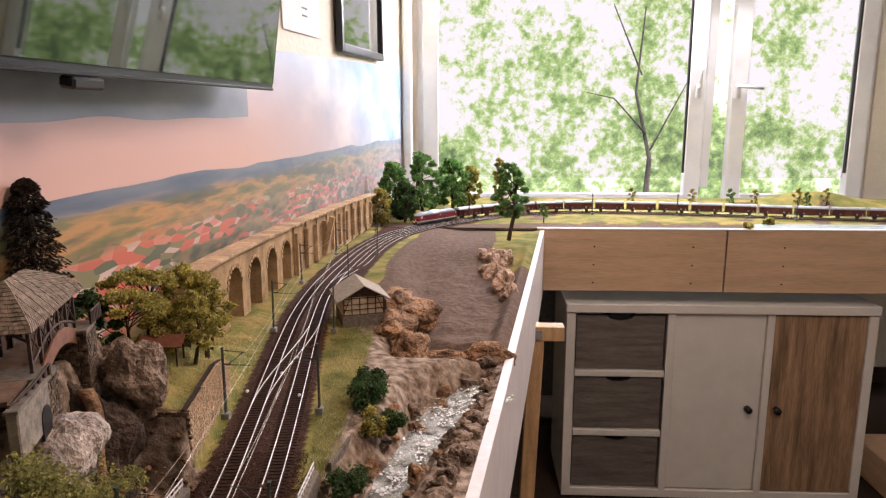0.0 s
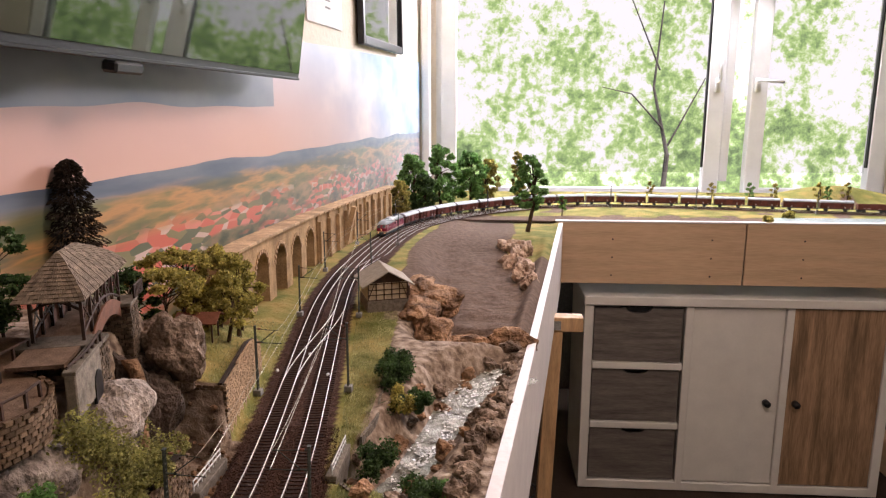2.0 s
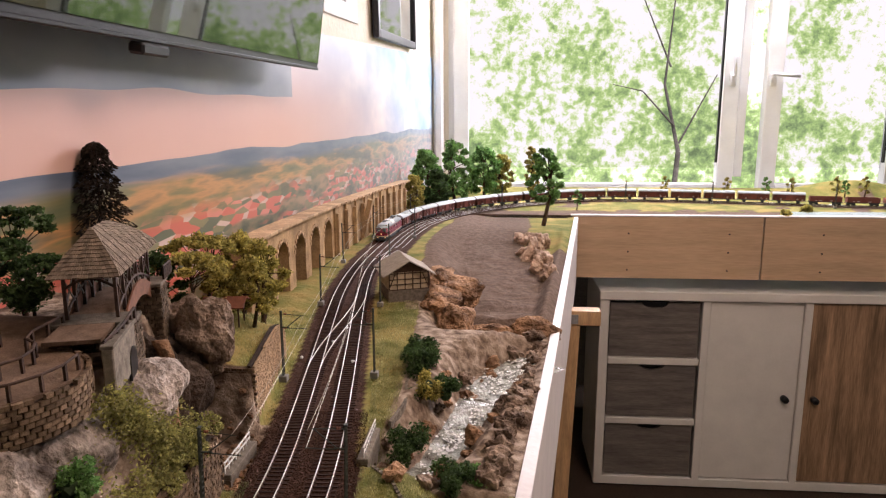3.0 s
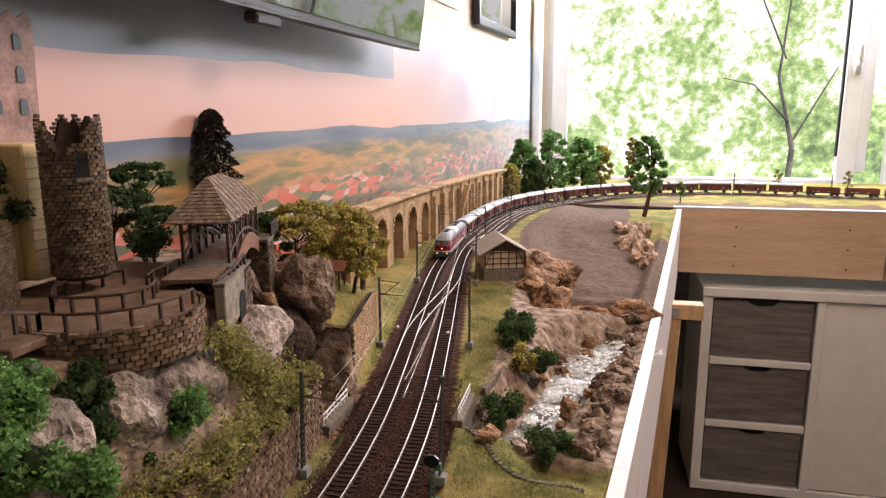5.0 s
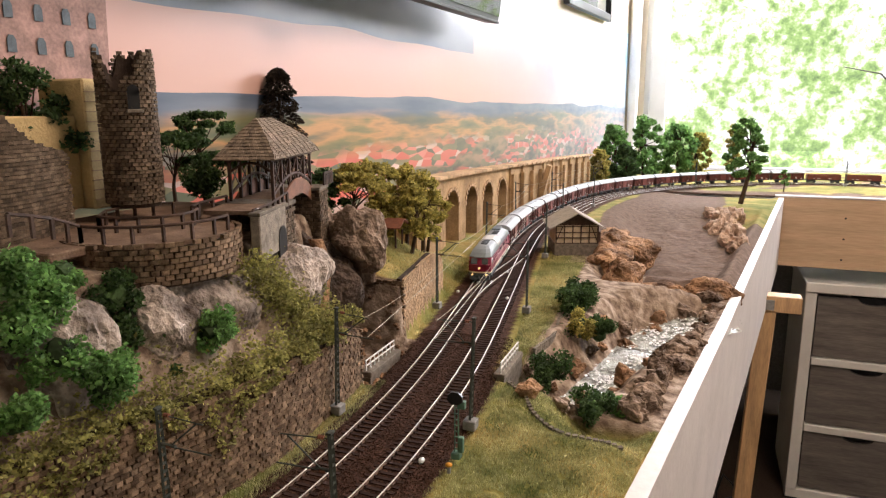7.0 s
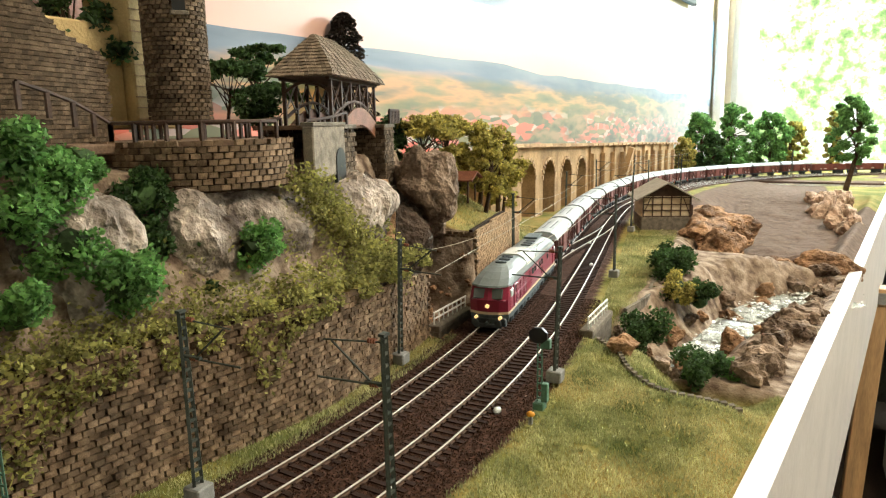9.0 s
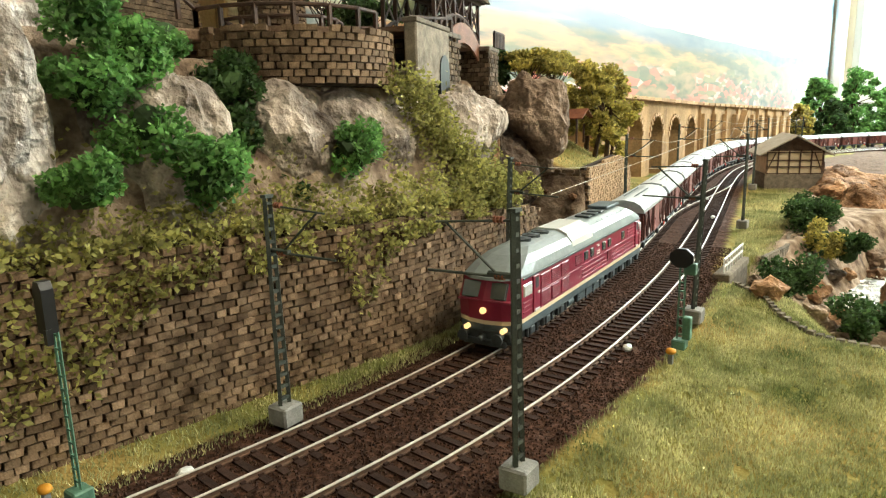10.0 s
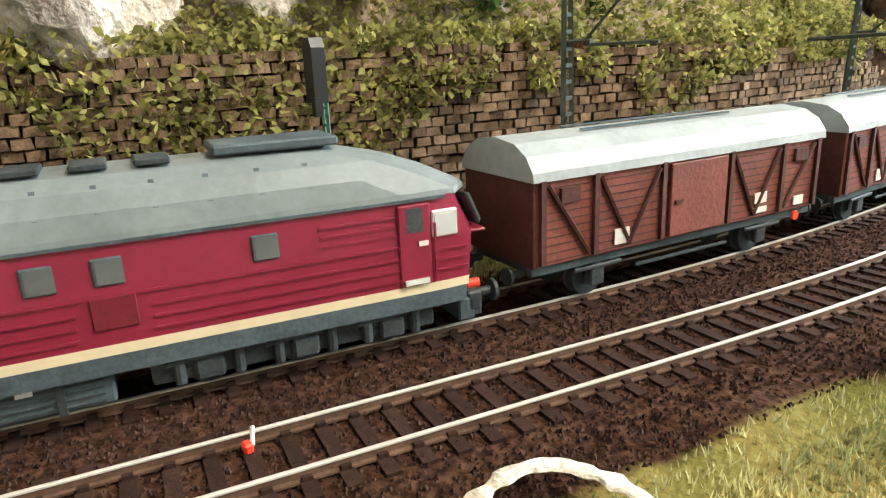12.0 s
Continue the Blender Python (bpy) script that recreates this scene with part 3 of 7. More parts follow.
def build_wall_things():
    # television, tilted forward on its bracket
    tv = thing("television", "large flat black television on the wall above the layout", "television", Matrix.Translation((-0.012, 0.778, 0.424)) @ Matrix.Rotation(radians(1.2), 4, "X") @ Matrix.Rotation(radians(8.5), 4, "Y") @ Matrix.Rotation(radians(-2.1), 4, "Z"))
    part("bezel", boxed(0, 0, 0.31, 0.035, 1.10, 0.62, bevel=0.004), M["black"], tv)
    part("screen", boxed(0.0185, 0, 0.314, 0.002, 1.085, 0.600), M["screen"], tv)
    part("trim", boxed(0.016, 0, 0.003, 0.006, 1.10, 0.005, bevel=0.001), M["black"], tv)
    part("sensor", boxed(0.012, -0.09, -0.008, 0.02, 0.06, 0.014, bevel=0.003), M["black"], tv)
    part("bracket", boxed(-0.035, 0, 0.3, 0.04, 0.3, 0.3, bevel=0.004), M["black"], tv)
    # framed picture near the window
    pic = thing("picture_frame", "framed picture under glass with a black frame", "picture", Matrix.Translation((wall_x(2.62) + 0.012, 2.62, 0.612)) @ Matrix.Rotation(radians(2.4), 4, "X") @ Matrix.Rotation(radians(-2.1), 4, "Z"))
    bm = bmesh.new()
    for cy, cz, sy, sz in ((-0.3875, 0.25, 0.03, 0.5), (0.3875, 0.25, 0.03, 0.5), (0, 0.015, 0.745, 0.03), (0, 0.485, 0.745, 0.03)):
        box(bm, 0.008, cy, cz, 0.022, sy, sz, bevel=0.003)
    part("frame", bm, M["black"], pic)
    part("glass", boxed(0.004, 0, 0.25, 0.006, 0.75, 0.44), M["screen"], pic)
    sheet = thing("paper_sheet", "white paper sheet with faint pencil marks pinned up", "paper", Matrix.Translation((wall_x(1.856) + 0.004, 1.856, 0.607)) @ Matrix.Rotation(radians(2.4), 4, "X") @ Matrix.Rotation(radians(-2.1), 4, "Z"))
    part("sheet", boxed(0, 0, 0.15, 0.0015, 0.36, 0.30), M["paper"], sheet)
    for zz in (0.05, 0.07, 0.13, 0.15, 0.17):
        part("pencil_mark", boxed(0.0014, 0.02, zz, 0.001, 0.05, 0.004), M["concrete"], sheet)
    # assumed fixture, never in view; the overhead light stands apart from it
    lampo = thing("ceiling_lamp", "added square ceiling lamp out of view, with a white diffuser", "lamp", Matrix.Translation((0.95, 0.15, 1.40)))
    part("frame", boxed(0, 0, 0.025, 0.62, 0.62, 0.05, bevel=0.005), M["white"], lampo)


def build_furniture():
    # sideboard: three drawers, a plain door, an oak door
    sb = thing("sideboard", "white sideboard with grey drawers and an oak door", "sideboard", Matrix.Translation((0.801, 2.44, FLOOR)))
    W, D, Hh, t = 1.171, 0.38, 0.808, 0.035
    for cx, w in ((t / 2, t), (0.400, 0.028), (0.775, 0.028), (W - t / 2, t)):
        part("upright", boxed(cx, D / 2, 0.03 + (Hh - 0.03 - t) / 2, w, D, Hh - t - 0.03, bevel=0.002), M["cabinet"], sb)
    part("top", boxed(W / 2, D / 2 - 0.004, Hh - t / 2, W + 0.006, D + 0.01, t, bevel=0.003), M["cabinet"], sb)
    part("base", boxed(W / 2, D / 2, 0.02, W, D, 0.035, bevel=0.002), M["cabinet"], sb)
    part("back", boxed(W / 2, D - 0.005, Hh / 2, W - 0.01, 0.006, Hh - 0.1), M["cabinet"], sb)
    for k in range(3):
        z = 0.045 + k * 0.249
        if k:
            part("rail", boxed(0.210, D / 2, z - 0.0165, 0.345, D, 0.026, bevel=0.002), M["cabinet"], sb)
        bm = bmesh.new()
        n = 10
        w0, h = 0.168, 0.216
        notch = [(0.05 * math.cos(a), h - 0.022 * math.sin(a)) for a in np.linspace(0, math.pi, n)]
        prism(bm, [(-w0, 0), (w0, 0), (w0, h), *notch, (-w0, h)], 0.012, 0.028, "Y")
        bmesh.ops.translate(bm, verts=bm.verts, vec=(0.209, 0, z))
        d = part("drawer", bm, M["greyoak"], sb, "grey oak drawer front with a scooped grip")
        # black block behind the scoop, painted in for the drawer's shaded inside
        part("grip", boxed(0.209, 0.05, z + 0.190, 0.12, 0.04, 0.05), M["black"], d)
    d = part("door", boxed(0.5875, 0.018, 0.405, 0.343, 0.018, 0.725, bevel=0.002), M["cabinet"], sb, "plain white cabinet door")
    bm = bmesh.new()
    rod(bm, (0.713, -0.016, 0.388), (0.713, 0.01, 0.388), 0.013, 14)
    part("knob", bm, M["black"], d, "round black knob", smooth=True)
    d = part("door", boxed(0.9625, 0.014, 0.405, 0.343, 0.018, 0.725, bevel=0.002), M["oak"], sb, "brown oak cabinet door")
    bm = bmesh.new()
    rod(bm, (0.823, -0.02, 0.388), (0.823, 0.006, 0.388), 0.013, 14)
    part("knob", bm, M["black"], d, "round black knob", smooth=True)
    # trestle under the layout
    tr = thing("trestle", "pine wood trestle leg under the layout", "trestle", Matrix.Translation((0.632, 1.9, FLOOR)))
    bm = bmesh.new()
    box(bm, 0, 0, 0, 0.045, 0.045, 0.872, m=Matrix.Translation((-0.012, 0, 0.436)) @ Matrix.Rotation(radians(2.0), 4, "Y"), bevel=0.002)
    part("leg", bm, M["pine"], tr)
    part("beam", boxed(0.010, 0, 0.8655, 0.15, 0.05, 0.045, bevel=0.002), M["pine"], tr)
    part("bracket", boxed(0.0, -0.027, 0.8635, 0.035, 0.004, 0.028), M["concrete"], tr)
    # grey radiator panel and a cable behind the trestle
    heater = thing("wall_heater", "grey metal heater panel under the layout", "heater", Matrix.Translation((0.42, 3.2, FLOOR + 0.12)))
    part("panel", boxed(0.15, 0, 0.35, 0.9, 0.06, 0.7, bevel=0.006), M["concrete"], heater)
    cable = thing("cable", "thin black cable lying on the floor", "cable", Matrix.Translation((0.6, 1.8, FLOOR)))
    bm = bmesh.new()
    pts = [Vector((0.05 * math.sin(k * 0.7), k * 0.03, 0.006 + 0.25 * math.exp(-0.2 * (k - 8) ** 2))) for k in range(20)]
    tube(bm, pts, 0.003)
    part("lead", bm, M["black"], cable)
    # carton near the sideboard
    bx = thing("cardboard_box", "small brown cardboard box on the floor", "box", Matrix.Translation((2.25, 2.6, FLOOR)))
    part("carton", boxed(0, 0, 0.075, 0.3, 0.3, 0.15, bevel=0.004), M["ply"], bx)


# ---------------------------------------------------------------- ground of the layout
STREAM = spline([(0.275, 0.50, 0), (0.310, 0.545, 0), (0.335, 0.60, 0), (0.36, 0.69, 0), (0.385, 0.78, 0), (0.425, 0.86, 0), (0.475, 0.93, 0)], 0.004)


def stream_width(y):
    """Half the width of the water: a rill below, a pool above."""
    return lerp(y, [(0.50, 0.013), (0.62, 0.015), (0.74, 0.019), (0.82, 0.032), (0.94, 0.040)])


def stream_gap(x, y):
    d = np.hypot(STREAM[:, 0] - x, STREAM[:, 1] - y)
    k = int(d.argmin())
    return float(d[k]) - (stream_width(STREAM[k, 1]) - 0.020)


def rim_z(y):
    """Top of the edge board."""
    return lerp(y, [(-0.5, -0.018), (0.30, -0.022), (0.90, -0.038), (2.5, -0.036)])


def wall_foot(y):
    """The face of the lower stone wall beside the track."""
    return left_x(y) + lerp(y, [(-0.5, -0.056), (0.10, -0.056), (0.19, -0.051), (0.28, -0.039), (0.37, -0.040), (0.45, -0.044)])


def ground(x, y):
    z, kind = raw_ground(x, y)
    k = sstep(0.030, 0.0, edge_x(y) - x)
    return z * (1 - k) + (rim_z(y) - 0.003) * k, kind


def raw_ground(x, y):
    """Height and kind of the layout's surface: 0 earth, 1 grass, 2 rock, 3 ballast, 4 bare brown soil."""
    xl = left_x(y)
    g = lerp(y, GAP)
    base = lerp(y, [(1.6, 0.0), (2.25, -0.024), (2.6, -0.03)])
    n1 = noise.noise(Vector((x * 22, y * 22, 1.3)))
    n2 = noise.noise(Vector((x * 60, y * 60, 4.1)))
    if x < xl - 0.030:
        # ---- hill side
        d = (xl - 0.036) - x
        if y < 0.445:
            d = wall_foot(y) - 0.004 - x
            if d < 0:
                return base - 0.003 + 0.001 * n2, 1
            cliff = 0.066 + 0.044 * sstep(0.010, 0.034, d) + 0.044 * sstep(0.036, 0.055, d)
            plateau = 0.150 + 0.012 * sstep(0.08, 0.15, d)
            z = min(cliff, plateau) + 0.004 * n1
            near = sstep(0.20, 0.12, y)
            z += near * (0.05 * sstep(0.045, 0.10, d))
            # the gorge of the waterfall cuts in behind the end of the wall
            cut = sstep(0.400, 0.435, y) * sstep(0.085, 0.06, d)
            z = z * (1 - cut) + (-0.012) * cut
            return z, 1 if d < 0.012 else 2
        if y < 0.575:
            # gorge floor rising to a rock back wall
            z = -0.012 + 0.16 * sstep(0.055, 0.10, d) + 0.004 * n1
            side = sstep(0.545, 0.575, y)
            z = z * (1 - side) + side * max(z, 0.068 * sstep(0.004, 0.008, d))
            return z, 2
        top = lerp(y, [(0.575, 0.070), (0.74, 0.066), (0.80, 0.045), (0.95, 0.012), (1.3, 0.0)])
        face = sstep(0.004, 0.010, d) if y < 0.76 else sstep(-0.004, 0.05, d)
        z = base - 0.003 + (top + 0.03 * sstep(0.02, 0.10, d) * sstep(1.0, 0.7, y)) * face + 0.002 * n1
        return z, 1
    bw = lerp(y, [(1.30, 0.026), (1.50, 0.060), (5, 0.060)])
    if x < xl + g + bw and x > xl - 0.030:
        return base - 0.0031, 3
    # ---- valley side
    d = x - (xl + g + bw)
    rim = edge_x(y) - x
    if y < 0.50:
        z = base - 0.004 - 0.010 * sstep(0.0, 0.10, d) + 0.003 * n1
        z -= 0.03 * sstep(0.42, 0.50, y) * sstep(0.05, 0.10, d)
        return z, 1 if d > 0.008 else 3
    if y < 1.06:
        s = stream_gap(x, y)
        bank = sstep(0.020, 0.062, s)
        left = x < lerp(y, [(0.50, 0.275), (0.57, 0.322), (0.69, 0.36), (0.79, 0.388), (0.87, 0.43), (0.95, 0.475), (1.1, 0.52)])
        top = -0.004 if left else -0.028
        z = -0.060 + (top + 0.060) * bank
        rocky = sstep(0.02, 0.035, s) * sstep(0.085, 0.05, s)
        z += rocky * (0.012 * n1 + 0.008 * n2)
        strip = lerp(y, [(0.5, 0.01), (0.62, 0.035), (0.8, 0.06), (1.06, 0.09)])
        if d < strip:
            k = sstep(strip, strip - 0.02, d)
            z = z * (1 - k) + (base - 0.005) * k
        if y > 0.93:
            k = sstep(0.93, 1.06, y)
            z = z * (1 - k) + k * (-0.005 - 0.045 * sstep(strip, strip + 0.05, d))
        return z, 1 if d < strip - 0.004 else 2
    strip = lerp(y, [(1.06, 0.09), (1.4, 0.09), (1.7, 0.06)])
    pit = sstep(strip - 0.01, strip + 0.07, d) * sstep(2.25, 1.5, y) * sstep(0.0, 0.05, rim)
    z = base - 0.005 - 0.052 * pit + 0.006 * n1 * pit
    z += 0.03 * sstep(1.22, 1.10, y) * sstep(0.0, 0.03, d - strip) * sstep(0.02, 0.06, rim) * (0.6 + 0.5 * n1)
    z -= 0.012 * sstep(1.7, 2.3, y) * sstep(0.05, 0.2, d)
    kind = 1 if d < strip - 0.03 else (2 if y < 1.32 and d < strip + 0.10 else 4)
    if y > 1.75 and d > 0.3:
        kind = 1
    return z, kind


def ground_material():
    """Surface by zone: grass mat, rock, ballast and bare soil, each with its own grain."""
    m = bpy.data.materials.new("scenic_ground")
    m.use_nodes = True
    nt = m.node_tree
    link = nt.links.new
    b = nt.nodes["Principled BSDF"]
    b.inputs["Roughness"].default_value = 0.95
    b.inputs["Specular IOR Level"].default_value = 0.08
    tc = nt.nodes.new("ShaderNodeTexCoord")
    att = nt.nodes.new("ShaderNodeAttribute")
    att.attribute_name = "zone"

    def nz(scale, detail):
        n = nt.nodes.new("ShaderNodeTexNoise")
        n.inputs["Scale"].default_value, n.inputs["Detail"].default_value = scale, detail
        link(tc.outputs["Object"], n.inputs["Vector"])
        return n.outputs["Fac"]

    broad, fine, grit = nz(14, 5), nz(70, 6), nz(420, 4)

    def ramp(fac, *stops):
        r = nt.nodes.new("ShaderNodeValToRGB")
        e = r.color_ramp.elements
        e[0].position, e[0].color = stops[0][0], (*stops[0][1], 1)
        e[1].position, e[1].color = stops[-1][0], (*stops[-1][1], 1)
        for p, c in stops[1:-1]:
            e.new(p).color = (*c, 1)
        link(fac, r.inputs[0])
        return r.outputs[0]

    grass = ramp(broad, (0.35, (0.120, 0.130, 0.032)), (0.5, (0.215, 0.190, 0.055)), (0.64, (0.31, 0.225, 0.075)))
    stone = ramp(fine, (0.34, (0.11, 0.075, 0.055)), (0.5, (0.27, 0.20, 0.145)), (0.66, (0.45, 0.36, 0.28)))
    bed = ramp(grit, (0.36, (0.026, 0.012, 0.007)), (0.5, (0.055, 0.026, 0.016)), (0.66, (0.090, 0.046, 0.030)))
    soil = ramp(fine, (0.3, (0.095, 0.062, 0.044)), (0.7, (0.170, 0.115, 0.083)))
    sep = nt.nodes.new("ShaderNodeSeparateColor")
    link(att.outputs["Color"], sep.inputs[0])

    def mix(fac, a, c):
        n = nt.nodes.new("ShaderNodeMix")
        n.data_type = "RGBA"
        link(fac, n.inputs[0]), link(a, n.inputs[6]), link(c, n.inputs[7])
        return n.outputs[2]

    col = mix(sep.outputs[0], bed, grass)
    col = mix(sep.outputs[1], col, stone)
    col = mix(sep.outputs[2], col, soil)
    link(col, b.inputs["Base Color"])
    bp = nt.nodes.new("ShaderNodeBump")
    bp.inputs["Strength"].default_value, bp.inputs["Distance"].default_value = 0.8, 0.0016
    link(grit, bp.inputs["Height"])
    bp2 = nt.nodes.new("ShaderNodeBump")
    bp2.inputs["Strength"].default_value, bp2.inputs["Distance"].default_value = 0.7, 0.006
    link(fine, bp2.inputs["Height"]), link(bp.outputs[0], bp2.inputs["Normal"]), link(bp2.outputs[0], b.inputs["Normal"])
    return m


GROUND = ground_material()
ZONE = {0: (0, 0, 1, 1), 1: (1, 0, 0, 1), 2: (0, 1, 0, 1), 3: (0, 0, 0, 1), 4: (0, 0, 1, 1)}


def sheet_of(name, xs_of, ys, nx, zed, label):
    v, f, zone = [], [], []
    for y in ys:
        x0, x1 = xs_of(y)
        for i in range(nx + 1):
            x = x0 + (x1 - x0) * i / nx
            z, k = zed(x, y)
            v.append((x, y, z))
            zone += ZONE[k]
    for j in range(len(ys) - 1):
        for i in range(nx):
            a = j * (nx + 1) + i
            f.append((a, a + 1, a + nx + 2, a + nx + 1))
    ob = from_lists(name, v, f, GROUND, smooth=True)
    at = ob.data.color_attributes.new("zone", "FLOAT_COLOR", "POINT")
    at.data.foreach_set("color", zone)
    return tagged(ob, label, "ground", kind="structure")


def far_ground(x, y):
    """The arm along the window."""
    d = np.hypot(LEFT[:, 0] - x, LEFT[:, 1] - y).min()
    n = noise.noise(Vector((x * 9, y * 9, 2)))
    if d < 0.03 or np.hypot(RIGHT[:, 0] - x, RIGHT[:, 1] - y).min() < 0.03:
        return -0.0318, 3
    z = -0.036 - 0.003 * sstep(2.75, 2.5, y) + 0.002 * n
    z += 0.07 * sstep(0.45, 0.0, math.hypot((x - 2.05) / 1.0, (y - 3.2) * 1.6)) * sstep(2.98, 3.15, y)
    kind = 1 if y > 2.60 + 0.03 * n and n > -0.35 else 4
    return z, kind


def build_ground():
    ys = list(np.arange(-0.46, 0.6, 0.0042)) + list(np.arange(0.6, 1.2, 0.0055)) + list(np.arange(1.2, 2.46, 0.011))
    sheet_of("ground", lambda y: (wall_x(y) + 0.008, edge_x(y)), ys, 130, ground, "model landscape with ballast, grass, rock and soil")
    ys2 = list(np.arange(ys[-1], 3.52, 0.012))
    sheet_of("ground_far_arm", lambda y: (wall_x(y) + 0.008, edge_x(y) if y < 2.462 else 3.66), ys2, 260, far_ground, "model landscape arm with pale grass below the window")
    # rim boards
    v, f = [], []
    rim_y = list(np.arange(-0.46, 2.46, 0.04))
    for y in rim_y:
        x = edge_x(y)
        top = rim_z(y)
        for dx, z in ((0.001, top), (0.016, top), (0.016, -0.285), (0.001, -0.285)):
            v.append((x + dx, y, z))
    for j in range(len(rim_y) - 1):
        for k in range(4):
            a = 4 * j
            f.append((a + k, a + (k + 1) % 4, a + 4 + (k + 1) % 4, a + 4 + k))
    f += [(0, 1, 2, 3), (len(v) - 4, len(v) - 3, len(v) - 2, len(v) - 1)]
    rim = thing("layout_rim", "white painted edge board of the layout", "board", kind="structure")
    from_lists("edge_board", v, f, M["edge"], rim)
    front = thing("layout_fascia", "bare plywood front board of the layout arm", "board", kind="structure")
    for x0, x1 in ((0.685, 1.383), (1.389, 2.55), (2.556, 3.66)):
        pnl = part("panel", boxed((x0 + x1) / 2, 2.452, -0.155, x1 - x0, 0.014, 0.236, bevel=0.0015), M["ply"], front)
        for xx in (x0 + 0.21, x1 - 0.12):
            for zz in (-0.1, -0.17, -0.24):
                bm = bmesh.new()
                rod(bm, (xx, 2.4435, zz), (xx, 2.446, zz), 0.0035, 8)
                part("screw", bm, M["black"], pnl)
    part("top_rim", boxed(2.17, 2.458, -0.034, 2.98, 0.03, 0.006, bevel=0.001), M["edge"], front)
    under = wall_box("layout_deck", 0.0, 0.36, -0.44, 2.44, -0.12, -0.105, M["ply"], "plywood deck carrying the model landscape", "board")


# ---------------------------------------------------------------- tracks
def sweep(name, line, profile, mat, parent, smooth=False):
    """A rail: the profile (sideways, up) carried along a line."""
    t = np.gradient(line[:, :2], axis=0)
    t /= np.linalg.norm(t, axis=1)[:, None]
    v, f = [], []
    n = len(profile)
    for p, d in zip(line, t):
        v += [(p[0] + d[1] * u, p[1] - d[0] * u, p[2] + w) for u, w in profile]
    for j in range(len(line) - 1):
        for k in range(n):
            f.append((n * j + k, n * j + (k + 1) % n, n * j + n + (k + 1) % n, n * j + n + k))
    return from_lists(name, v, f, mat, parent)


def sleeper_mesh():
    bm = bmesh.new()
    box(bm, 0, 0, 0, 0.030, 0.0030, 0.0016)
    for u in (-0.0094, -0.0071, 0.0071, 0.0094):
        box(bm, u, 0, 0.0012, 0.0012, 0.0020, 0.0010)
    me = bpy.data.meshes.new("sleeper")
    bm.to_mesh(me)
    bm.free()
    me.materials.append(M["sleeper"])
    return me


SLEEPER = sleeper_mesh()


def build_track(line, label, near=0.55):
    tr = thing("railway_track", label, "track", kind="structure")
    for off in (-0.00825 - 0.0004, 0.00825 + 0.0004):
        side = side_step(line, off)
        sweep("rail_foot", side, [(-0.0011, -0.0026), (0.0011, -0.0026), (0.0011, -0.0021), (0.0003, -0.0019), (0.0003, -0.0006), (0.00055, -0.0004), (-0.00055, -0.0004), (-0.0003, -0.0006), (-0.0003, -0.0019), (-0.0011, -0.0021)], M["railside"], tr)
        sweep("rail_head", side, [(-0.00055, -0.00045), (0.00055, -0.00045), (0.00055, -0.0001), (0.0003, 0.0), (-0.0003, 0.0), (-0.00055, -0.0001)], M["railtop"], tr)
    s = np.r_[0, np.cumsum(np.linalg.norm(np.diff(line, axis=0), axis=1))]
    v, f, count = [], [], 0
    base = [tuple(q.co) for q in SLEEPER.vertices]
    polys = [tuple(p.vertices) for p in SLEEPER.polygons]
    k = 0.0
    while k < s[-1]:
        p = np.array([np.interp(k, s, line[:, i]) for i in range(3)])
        q = np.array([np.interp(k + 0.004, s, line[:, i]) for i in range(3)])
        ang = math.atan2(q[1] - p[1], q[0] - p[0]) - math.pi / 2
        if p[1] < near and p[1] > -0.25:
            o = new("sleeper", SLEEPER)
            o.matrix_basis = Matrix.Translation((p[0], p[1], p[2] - 0.0031)) @ Matrix.Rotation(ang, 4, "Z")
            o.parent = tr
        else:
            i0 = len(v)
            c, sn = math.cos(ang), math.sin(ang)
            v += [(p[0] + c * x - sn * y, p[1] + sn * x + c * y, p[2] - 0.0031 + z) for x, y, z in base]
            f += [tuple(i0 + i for i in poly) for poly in polys]
        k += 0.0072
    tagged(from_lists("sleeper_row", v, f, M["sleeper"], tr), kind="stuff")
    return tr


# ---------------------------------------------------------------- vehicles (x forward, z up from the rail top)
def wheelset(parent, x, r, name="wheel"):
    for sy in (-1, 1):
        bm = bmesh.new()
        rod(bm, (x, sy * 0.0070, r), (x, sy * 0.0096, r), r, 20)
        rod(bm, (x, sy * 0.0062, r), (x, sy * 0.0071, r), r + 0.0007, 20)
        rod(bm, (x, sy * 0.0095, r), (x, sy * 0.0104, r), r * 0.35, 10)
        part(name, bm, M["bogie"], parent, smooth=False)


